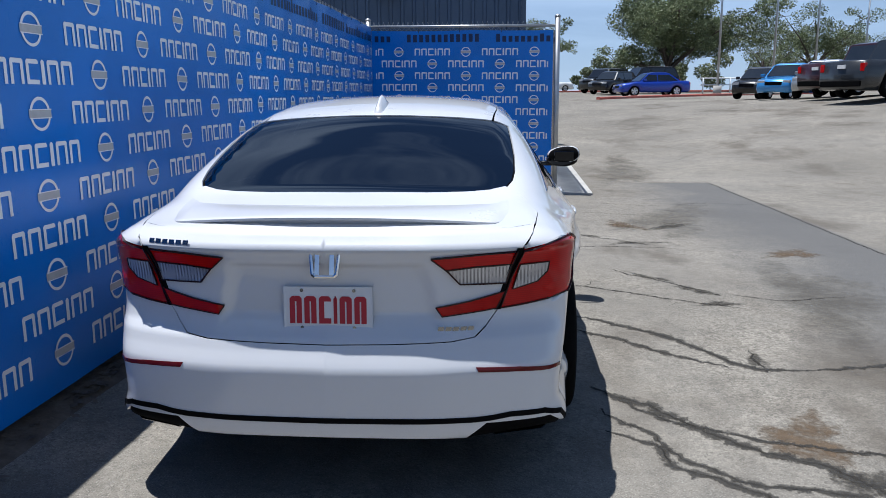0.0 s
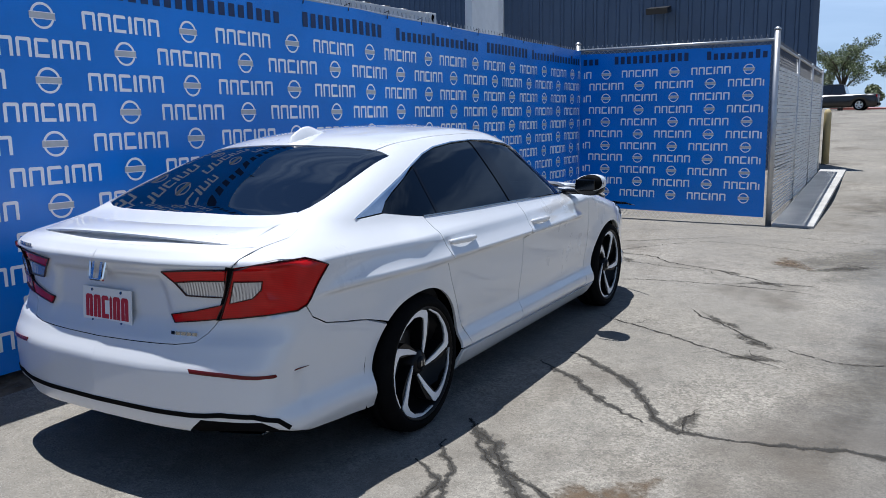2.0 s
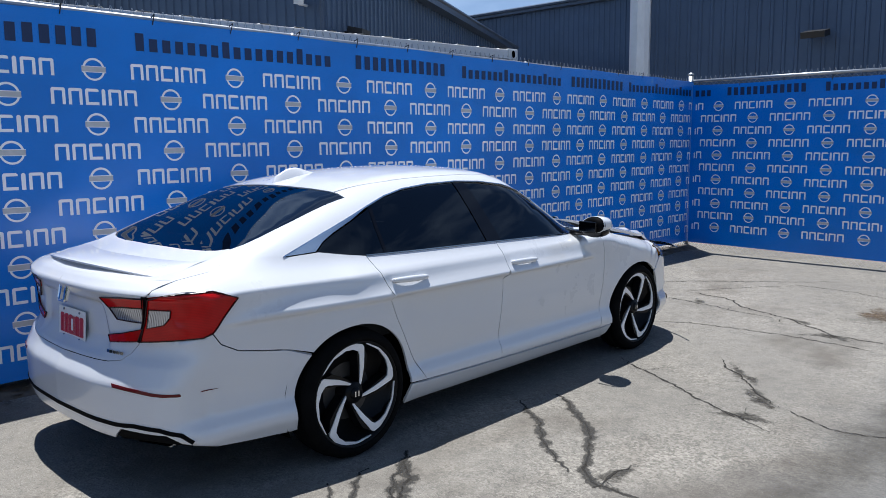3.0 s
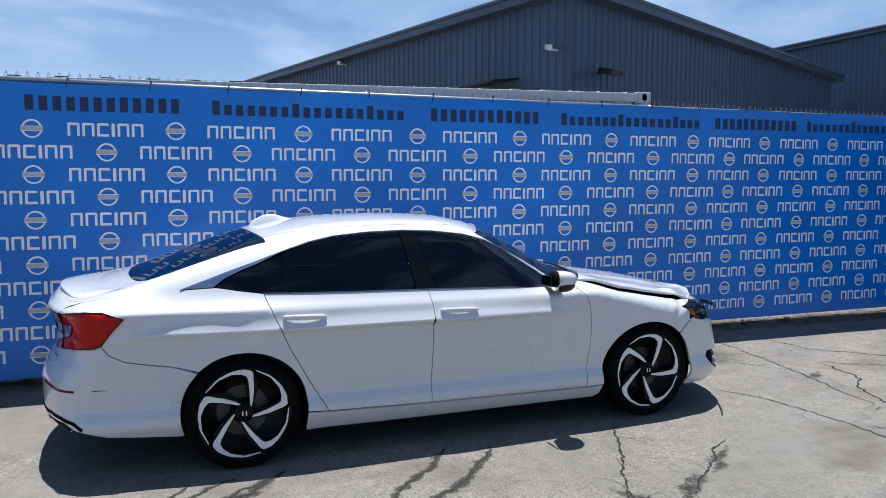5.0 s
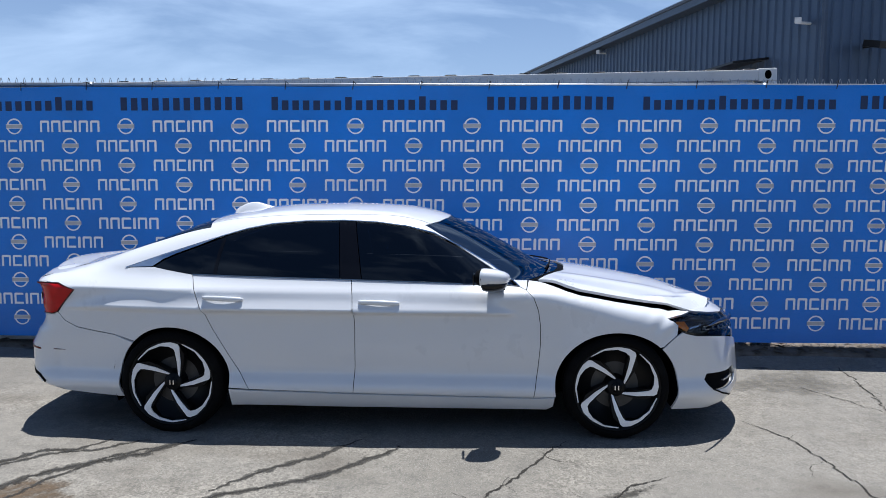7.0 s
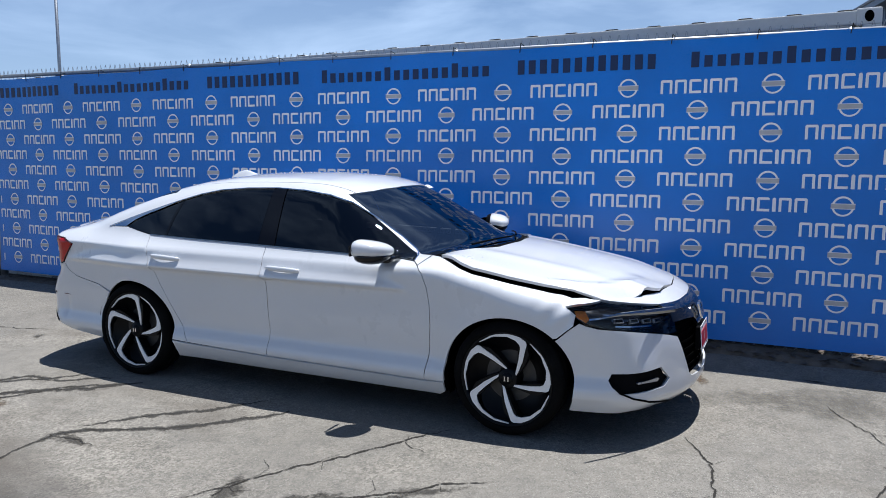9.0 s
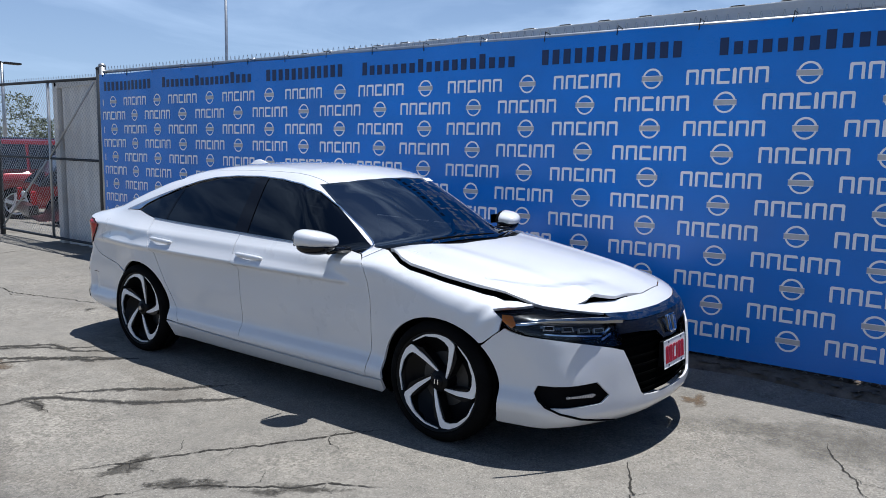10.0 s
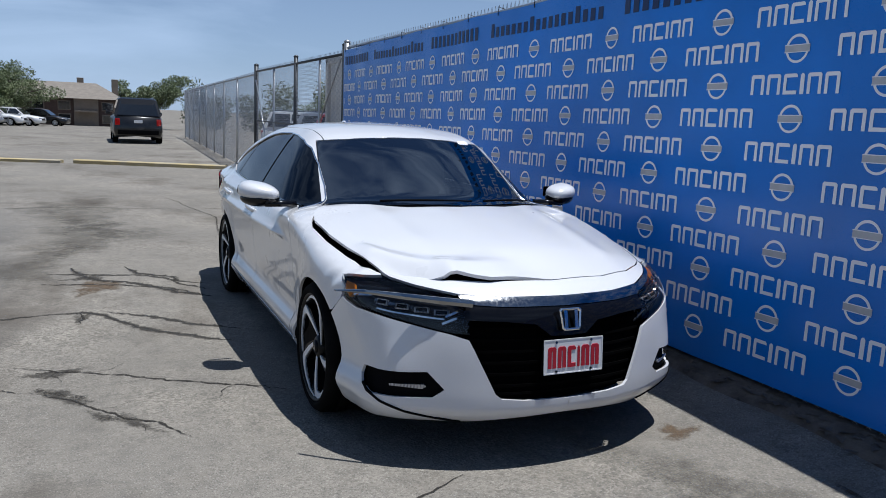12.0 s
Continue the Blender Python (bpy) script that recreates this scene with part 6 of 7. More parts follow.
wall_lamp(shed, *right_wall(1.15, 4.44, 0.04), tuple(RIGHT_OUT))
for u, z in ((0.45, 4.93), (11.7, 6.0)):
    foot = Vector(left_wall(u, z, 0.0))
    tip = foot + LEFT_OUT * 0.30
    bm = tubed([tuple(foot), tuple(tip)], 0.03, 8)
    box(bm, (-0.20, -0.06, -0.06), (0.20, 0.06, 0.06), Matrix.Translation(tip + Vector((0, 0, 0.05))) @ Matrix.Rotation(radians(-20), 4, "Z") @ Matrix.Rotation(radians(12), 4, "Y"))
    part("security_camera", bm, M["white_trim"], shed, "small white security camera")
bm = bmesh.new()
canopy = [Vector(left_wall(u, z, o)) for u, z, o in ((1.9, 4.44, 0.0), (3.7, 4.40, 0.0), (3.7, 4.28, 0.9), (1.9, 4.32, 0.9))]
lo, hi = [[bm.verts.new(q + Vector((0, 0, d))) for q in canopy] for d in (-0.05, 0.0)]
bm.faces.new(lo[::-1])
bm.faces.new(hi)
for k in range(4):
    bm.faces.new((lo[k], lo[(k + 1) % 4], hi[(k + 1) % 4], hi[k]))
bmesh.ops.recalc_face_normals(bm, faces=bm.faces[:])
part("door_canopy", bm, M["black_fixture"], shed, "small black canopy")

annex = empty("metal_annex")
tagged(annex, "dark metal-clad annex with a white corner trim", "building")
part_mesh("clad_wall", clad_wall(lambda u, z, o: (-46.0 + u, 30.5 - o, z), 30.3, lambda u: 8.75), M["navy_metal"], annex)
part("corner_trim", boxed((-15.7, 30.3, 0), (-15.3, 30.7, 8.95), None, 0.02), M["white_trim"], annex)
part("side_wall", boxed((-15.75, 30.7, 0), (-15.35, 52, 8.9)), M["white_trim"], annex)
bm = boxed((-46.2, 30.2, 8.75), (-15.25, 52.2, 9.0), None, 0.02)
part("roof", bm, M["navy_trim"], annex)
part("gutter", tubed([(-46.2, 30.15, 8.97), (-15.25, 30.15, 8.97)], 0.08, 6), M["navy_trim"], annex)

workshop = empty("workshop_building")
tagged(workshop, "tall dark metal-clad workshop behind the short fence", "building")
part_mesh("clad_wall", clad_wall(lambda u, z, o: (-6.67 + u, 15.5 - o, z), 7.82, lambda u: 6.0), M["navy_metal"], workshop)
part_mesh("clad_wall", clad_wall(lambda u, z, o: (1.15 - 0.5 * u + 0.86 * o, 15.5 + 0.86 * u + 0.5 * o, z), 14.0, lambda u: 6.0), M["navy_metal"], workshop)
part_mesh("clad_wall", clad_wall(lambda u, z, o: (-6.67 - o, 27.5 - u, z), 12.0, lambda u: 6.0), M["navy_metal"], workshop)
part("corner_trim", boxed((-6.76, 15.42, 0), (-6.62, 15.56, 6.0)), M["white_trim"], workshop)
part("corner_trim", boxed((1.10, 15.42, 0), (1.22, 15.56, 6.0)), M["navy_trim"], workshop)
bm = bmesh.new()
rims = [[bm.verts.new((x, y, z)) for x, y in ((-6.8, 15.38), (1.26, 15.38), (-5.7, 27.6), (-6.8, 27.6))] for z in (6.0, 6.15)]
bm.faces.new(rims[0][::-1]); bm.faces.new(rims[1])
for i in range(4):
    bm.faces.new((rims[0][i], rims[0][(i + 1) % 4], rims[1][(i + 1) % 4], rims[1][i]))
part("roof", bm, M["navy_trim"], workshop)
wall_lamp(workshop, -2.29, 15.46, 4.08, (0, -1, 0))

# ---- fence with white slats beyond the bay, kerb and bollard ----
place_end, len_end = along(Vector((1.43, 6.84, 0)), Vector((1.42, 14.6, 0)))
slatted = build_fence("chain-link fence filled with white privacy slats", lambda u, v, o=0.0: place_end(u, v, o), len_end, [(2.6, 0.0, 0.03), (5.2, 0.0, 0.03), (len_end, 0.03, 0.035)], 2.42, M["galv"], wire_mat="dull_wire")
for k in range(40):
    z = 0.16 + k * 0.05
    pts = [place_end(0.08 + (len_end - 0.12) * t, z + 0.007 * math.sin(9 * t + 0.15 * k), 0.004 * math.sin(23 * t + k * 2.1) + 0.012) for t in np.linspace(0, 1, 22)]
    # the lower slats have sagged and curled near the corner post
    half = [0.0220 - 0.009 * smoothstep(0.42, 0.10, t) * smoothstep(27, 10, k) for t in np.linspace(0, 1, 22)]
    bm = bmesh.new()
    lo = [bm.verts.new(Vector(p) + Vector((0, 0, -h))) for p, h in zip(pts, half)]
    md = [bm.verts.new(Vector(p) + Vector((0.003, 0, 0.0))) for p in pts]
    hi = [bm.verts.new(Vector(p) + Vector((0, 0, h))) for p, h in zip(pts, half)]
    for a, b in ((lo, md), (md, hi)):
        for i in range(len(pts) - 1):
            bm.faces.new((a[i], a[i + 1], b[i + 1], b[i]))
    part("slat", bm, M["slat_white"], slatted)
bm = boxed((1.46, 6.75, -0.02), (1.98, 15.2, 0.035), None, 0.012, 2)
for v in bm.verts:
    v.co.z += ground_height(v.co.x, v.co.y)
tagged(part("kerb", bm, M["concrete"]), "pale concrete kerb slab along the slatted fence", "kerb", kind="structure")
bm = tubed([(1.44, 16.8, 0.2), (1.44, 16.8, 1.54), (1.44, 16.8, 1.61), (1.44, 16.8, 1.64)], [0.085, 0.085, 0.065, 0.02], 16)
tagged(part("bollard", bm, M["yellow"], smooth=True), "faded yellow steel bollard at the kerb", "bollard")

# ---- dark-posted chain-link fence and gate towards the back of the lot ----
place_gate, len_gate = along(Vector((-1.62, -13.4, 0)), Vector((-1.60, -6.33, 0)))
gate_fence = build_fence("chain-link gate in dark steel frames", place_gate, len_gate, [(0.0, 0.12, 0.05), (3.9, 0.10, 0.04), (len_gate, 0.10, 0.055)], 2.42, M["dark_post"], mid=1.28, foot=0.10)
for u in (1.95, 5.6):
    x, y, _ = place_gate(u, 0)
    part("frame_bar", tubed([(x, y, 0.08), (x, y, 2.38)], 0.022, 8), M["galv"], gate_fence, smooth=True)
for ua, va, ub, vb in ((0.1, 2.2, 1.9, 0.2), (2.0, 0.15, 3.85, 1.25), (4.0, 0.15, 5.55, 1.25), (5.65, 1.3, 6.95, 2.35)):
    part("brace", tubed([place_gate(ua, va, 0.03), place_gate(ub, vb, 0.03)], 0.014, 6), M["galv"], gate_fence, smooth=True)
part("bottom_rail", tubed([place_gate(0, 0.10), place_gate(len_gate, 0.10)], 0.02, 8), M["dark_post"], gate_fence, smooth=True)
place_far, len_far = along(Vector((-2.6, -38.0, 0)), Vector((-1.62, -13.4, 0)))
build_fence("long chain-link fence beside the back lot", place_far, len_far, [(u, 0.0, 0.03) for u in (0.0, 3.0, 6.0, 9.0, 12.0, 15.0, 18.0, 21.2)], 2.36, M["galv"], barbs=True)

# ---- parked vehicles ----
def car_paint(name, colour, metal=0.3, coat=1.0):
    return surface(name, colour, 0.3, metal, vary=0.06, scale=2, fine=300, relief=0.0, coat=coat)


M["car_glass"] = surface("car_glass", (0.012, 0.014, 0.016), 0.05, vary=0.1, scale=2, relief=0.0, coat=1.0)
PAINTS = {"blue": car_paint("blue_paint", (0.010, 0.045, 0.36)), "sky": car_paint("sky_blue_paint", (0.05, 0.27, 0.62)), "black": car_paint("black_paint", (0.007, 0.007, 0.008), 0.0, 0.35), "white": car_paint("white_paint", (0.72, 0.72, 0.71), 0.0), "grey": car_paint("grey_paint", (0.022, 0.024, 0.026), 0.1, 0.5), "silver": car_paint("silver_paint", (0.40, 0.41, 0.42), 0.6), "red": car_paint("red_paint", (0.30, 0.015, 0.018), 0.2), "maroon": car_paint("maroon_paint", (0.034, 0.007, 0.008), 0.1, 0.5)}

SHAPES = {
    # length, width, height, bonnet height, waist height, cabin foot front and back, cabin top front and back (as parts of the length from the nose), tail height, wheel radius
    "saloon": (4.55, 1.78, 1.45, 0.80, 0.92, 0.27, 0.86, 0.42, 0.70, 0.95, 0.32),
    "hatchback": (4.20, 1.75, 1.52, 0.86, 0.95, 0.24, 0.97, 0.40, 0.84, 0.95, 0.32),
    "suv": (4.80, 1.92, 1.78, 1.05, 1.10, 0.27, 0.985, 0.40, 0.92, 1.10, 0.37),
    "pickup": (5.70, 2.00, 1.95, 1.15, 1.20, 0.28, 0.64, 0.37, 0.60, 1.22, 0.41),
}
KIND_WORD = {"saloon": "saloon_car", "hatchback": "hatchback_car", "suv": "suv_car", "pickup": "pickup_truck"}


def loft(bm, sections):
    """Sections of equal counts of points, closed round, joined in turn and capped."""
    rings = [[bm.verts.new(p) for p in s] for s in sections]
    n = len(rings[0])
    for a, b in zip(rings, rings[1:]):
        for i in range(n):
            bm.faces.new((a[i], a[(i + 1) % n], b[(i + 1) % n], b[i]))
    bm.faces.new(rings[0][::-1])
    bm.faces.new(rings[-1])
    bmesh.ops.recalc_face_normals(bm, faces=bm.faces[:])
    return bm


def vehicle(kind, paint, label, m):
    """A parked vehicle, nose towards its own +y, standing on its own z = 0."""
    L, W, H, hood, waist, f0, f1, t0, t1, tail, r = SHAPES[kind]
    thing = empty(KIND_WORD[kind], m)
    tagged(thing, label, "truck" if kind == "pickup" else "car", "parked vehicles")
    mat, w = PAINTS[paint], W / 2
    yn = lambda q: L / 2 - q * L
    top = curve((0.0, hood - 0.22), (0.03, hood - 0.06), (0.12, hood), (f0, waist - 0.02), (0.5, waist), (f1, tail - 0.01), (0.97, tail - 0.02), (1.0, tail - 0.08))
    wide = curve((0.0, 0.78), (0.04, 0.90), (0.15, 0.99), (0.5, 1.0), (0.85, 0.99), (0.96, 0.96), (1.0, 0.90))
    sections = []
    for q in np.linspace(0, 1, 45):
        z1, ww = float(top(q)), w * float(wide(q))
        z0 = 0.24 + 0.10 * (q < 0.02) + 0.10 * (q > 0.98)
        # wheel arches are pressed up into the sides
        for c in (0.19, 0.80):
            d = abs(q - c) * L
            if d < r * 1.12:
                z0 = max(z0, r * 0.9 + math.sqrt(max(0.0, (r * 1.12) ** 2 - d * d)) * 0.95)
        sections.append([(-ww * 0.93, yn(q), z0), (-ww, yn(q), z0 + (z1 - z0) * 0.30), (-ww * 0.985, yn(q), z0 + (z1 - z0) * 0.75), (-ww * 0.90, yn(q), z1), (0.0, yn(q), z1 + 0.025), (ww * 0.90, yn(q), z1), (ww * 0.985, yn(q), z0 + (z1 - z0) * 0.75), (ww, yn(q), z0 + (z1 - z0) * 0.30), (ww * 0.93, yn(q), z0), (0.0, yn(q), 0.3)])
    part("body", loft(bmesh.new(), sections), mat, thing, smooth=True)
    # cabin
    zr = H
    rows = []
    for q, z in ((f0, waist - 0.03), (t0 - 0.02, zr - 0.06), (t0 + 0.04, zr), (t1 - 0.04, zr), (t1, zr - 0.05), (f1, max(waist, tail) - 0.03)):
        up = (z - waist) / (zr - waist)
        ww = w * lerp(0.90, 0.72, max(0.0, up))
        rows.append([(-ww, yn(q), z), (-ww * 0.8, yn(q), z + 0.03), (ww * 0.8, yn(q), z + 0.03), (ww, yn(q), z)])
    bm = bmesh.new()
    rings = [[bm.verts.new(p) for p in s] for s in rows]
    for a, b in zip(rings, rings[1:]):
        for i in range(3):
            bm.faces.new((a[i], a[i + 1], b[i + 1], b[i]))
    for side in (0, 3):
        ring = [rg[side] for rg in rings]
        bm.faces.new(ring)
    bmesh.ops.recalc_face_normals(bm, faces=bm.faces[:])
    cabin = part("cabin", bm, mat, thing)

    def pane(corners, name):
        bm = bmesh.new()
        c = sum((Vector(p) for p in corners), Vector()) / 4
        vs = [bm.verts.new(c + (Vector(p) - c) * 0.93) for p in corners]
        f = bm.faces.new(vs)
        f.normal_update()
        n = f.normal if f.normal.dot(c - Vector((0, c.y * 0.6, waist))) > 0 else -f.normal
        for v in vs:
            v.co += n * 0.012
        bmesh.ops.solidify(bm, geom=[f], thickness=0.02)
        part(name, bm, M["car_glass"], thing)
    for side in (-1, 1):
        lo, hi, z0, z1 = w * 0.905, w * 0.725, waist + 0.02, zr - 0.07
        cuts = [(f0 + 0.03, t0 - 0.01), (0.52, 0.52)] + ([(f1 - 0.04, t1 - 0.015)] if kind != "pickup" else [(f1 - 0.01, t1)])
        if kind == "suv":
            cuts = [(f0 + 0.03, t0 - 0.01), (0.50, 0.50), (0.74, 0.74), (f1 - 0.03, t1 - 0.015)]
        if kind == "pickup":
            cuts = [(f0 + 0.02, t0), (0.47, 0.47), (f1 - 0.005, t1 - 0.005)]
        for (a0, a1), (b0, b1) in zip(cuts, cuts[1:]):
            pane([(side * lo, yn(a0), z0), (side * lo, yn(b0), z0), (side * hi, yn(b1), z1), (side * hi, yn(a1), z1)], "side_window")
    pane([(-w * 0.86, yn(f0), waist), (w * 0.86, yn(f0), waist), (w * 0.70, yn(t0 - 0.02), zr - 0.06), (-w * 0.70, yn(t0 - 0.02), zr - 0.06)], "windscreen")
    pane([(-w * 0.86, yn(f1), max(waist, tail)), (w * 0.86, yn(f1), max(waist, tail)), (w * 0.70, yn(t1), zr - 0.06), (-w * 0.70, yn(t1), zr - 0.06)], "rear_window")
    for q in (0.19, 0.80):
        for side in (-1, 1):
            bm = bmesh.new()
            prof = [(-0.11, r * 0.6), (-0.11, r * 0.95), (-0.08, r), (0.08, r), (0.11, r * 0.95), (0.11, r * 0.68), (0.09, r * 0.66)]
            rings = [[bm.verts.new((side * (w - 0.13 + x), yn(q) + rr * math.cos(a), r + rr * math.sin(a))) for a in (2 * math.pi * k / 20 for k in range(20))] for x, rr in prof]
            for a, b in zip(rings, rings[1:]):
                for k in range(20):
                    bm.faces.new((a[k], a[(k + 1) % 20], b[(k + 1) % 20], b[k]))
            bmesh.ops.recalc_face_normals(bm, faces=bm.faces[:])
            tyre = part("tyre", bm, M["tyre"], thing, smooth=True)
            bm = bmesh.new()
            for k in range(5):
                a = 2 * math.pi * k / 5
                mm = Matrix.Translation((side * (w - 0.035), yn(q), r)) @ Matrix.Rotation(a, 4, "X")
                box(bm, (-0.01, -0.045, 0.0), (0.01, 0.045, r * 0.66), mm)
            ring = [[bm.verts.new((side * (w - 0.035) + d, yn(q) + rr * math.cos(a), r + rr * math.sin(a))) for a in (2 * math.pi * k / 20 for k in range(20))] for d, rr in ((0.0, r * 0.70), (0.01 * side, r * 0.66), (-0.02 * side, r * 0.58))]
            for a, b in zip(ring, ring[1:]):
                for k in range(20):
                    bm.faces.new((a[k], a[(k + 1) % 20], b[(k + 1) % 20], b[k]))
            part("rim", bm, M["alloy"], tyre)
    for side in (-1, 1):
        part("headlamp", boxed((side * w * 0.62 - 0.16, yn(0.035), hood - 0.20), (side * w * 0.62 + 0.16, yn(0.005), hood - 0.08), None, 0.02), M["silver_lens"], thing)
        part("tail_lamp", boxed((side * w * 0.80 - 0.09, yn(1.0) - 0.008, tail - 0.38), (side * w * 0.80 + 0.09, yn(0.98), tail - 0.12), None, 0.02), M["red_lens"], thing)
        part("door_mirror", boxed((side * (w + 0.09) - 0.09, yn(f0 + 0.07), waist), (side * (w + 0.09) + 0.09, yn(f0 + 0.045), waist + 0.14), None, 0.03), mat, thing)
    part("grille", boxed((-w * 0.42, yn(0.03), hood - 0.30), (w * 0.42, yn(-0.003), hood - 0.14), None, 0.02), M["gloss_black"], thing)
    part("rear_bumper", boxed((-w * 0.80, yn(1.012), 0.36), (w * 0.80, yn(0.97), 0.55), None, 0.03), M["matt_black"] if kind in ("suv", "pickup") else mat, thing)
    part("plate", boxed((-0.16, yn(1.004) - 0.004, tail - 0.28), (0.16, yn(0.995), tail - 0.16)), M["plate_white"], thing)
    if kind == "suv":
        for side in (-1, 1):
            part("roof_rail", tubed([(side * w * 0.66, yn(t0 + 0.06), H + 0.05), (side * w * 0.66, yn(t1 - 0.04), H + 0.05)], 0.02, 6), M["dark_chrome"], thing)
    return thing


def parked(kind, paint, label, x, y, heading):
    vehicle(kind, paint, label, pose(x, y, ground_height(x, y), 0, 0, heading))


parked("saloon", "blue", "bright blue saloon parked on a red-painted kerb", 10.2, 46.4, 102)
parked("hatchback", "black", "black hatchback in the parked row", 8.4, 50.4, 140)
parked("hatchback", "white", "white hatchback in the parked row", 10.4, 55.0, 138)
parked("suv", "grey", "dark grey sport utility vehicle in the parked row", 8.5, 55.6, 140)
parked("suv", "black", "black sport utility vehicle behind the blue saloon", 10.8, 52.2, 112)
parked("pickup", "white", "white pickup truck far across the lot", 8.2, 110.0, 90)
parked("pickup", "black", "black pickup truck under the trees", -0.9, 62.4, 84)
parked("hatchback", "black", "black hatchback in the near row", 13.6, 35.2, 140)
parked("hatchback", "sky", "sky blue hatchback in the near row", 13.7, 31.8, 140)
parked("hatchback", "silver", "silver hatchback beside a blue one", 14.5, 29.9, 140)
parked("pickup", "maroon", "dark red pickup truck in the near row", 14.95, 26.65, -68)
parked("pickup", "grey", "dark grey pickup truck in the near row", 14.35, 23.1, -66)
parked("suv", "black", "black sport utility vehicle parked by the back fence", 0.2, -30.6, 180)
parked("suv", "red", "red sport utility vehicle behind the gate", -5.6, -14.8, 75)
parked("suv", "silver", "silver sport utility vehicle behind the gate", -6.0, -18.4, 75)
parked("hatchback", "black", "black hatchback behind the gate", -5.2, -11.6, 75)
parked("saloon", "white", "white saloon behind the chain-link fence", -6.4, -22.0, 75)
parked("hatchback", "white", "white hatchback behind the chain-link fence", -6.8, -25.2, 75)
parked("suv", "white", "white sport utility vehicle behind the fence", -7.2, -28.6, 75)
for k, (paint, x, y) in enumerate((("white", 7.7, -68.0), ("white", 8.9, -66.6), ("silver", 10.2, -65.4), ("black", 6.0, -74.0))):
    parked("saloon", paint, paint + " saloon far down the lot", x, y, 75)


# ---- trees ----
def leaf_material(name, dark, light):
    m, n, l, b = nodes_of(name)
    rnd = n.new("ShaderNodeNewGeometry").outputs["Random Per Island"]
    col = mix_rgb(n, l, rnd, dark, light)
    col = mix_rgb(n, l, remap(n, l, noise_node(n, l, 0.8, 3, 0.6), 0.35, 0.7, 0, 0.6), col, tuple(c * 1.5 for c in light))
    l.new(col, b.inputs["Base Color"])
    b.inputs["Roughness"].default_value = 0.55
    b.inputs["Subsurface Weight"].default_value = 0.0
    return m


M["leaf"] = leaf_material("oak_leaf", (0.050, 0.070, 0.028), (0.150, 0.182, 0.080))
M["leaf_far"] = leaf_material("scrub_leaf", (0.060, 0.078, 0.036), (0.150, 0.170, 0.085))
M["bark"] = surface("bark", (0.09, 0.075, 0.06), 0.9, vary=0.35, scale=5, fine=30, relief=0.8, stretch=(3, 3, 0.6))


def leaf_cloud(rng, spots, size):
    """Many small bent leaf sprays round the spots: (centre, radius, count)."""
    vs, fs = [], []
    for c, rad, count in spots:
        for _ in range(count):
            d = rng.normal(size=3)
            d /= np.linalg.norm(d)
            p = np.array(c) + d * rad * rng.uniform(0.25, 1.0) ** 0.6 * np.array([1, 1, 0.72])
            a = rng.normal(size=3)
            a /= np.linalg.norm(a)
            b = np.cross(a, rng.normal(size=3))
            b /= np.linalg.norm(b)
            s = size * rng.uniform(0.6, 1.4)
            k = len(vs)
            vs += [tuple(p - a * s), tuple(p + b * s * 0.45), tuple(p + a * s), tuple(p - b * s * 0.45 + np.cross(a, b) * s * 0.3)]
            fs += [(k, k + 1, k + 2), (k, k + 2, k + 3)]
    me = bpy.data.meshes.new("crown")
    me.from_pydata(vs, [], fs)
    return me


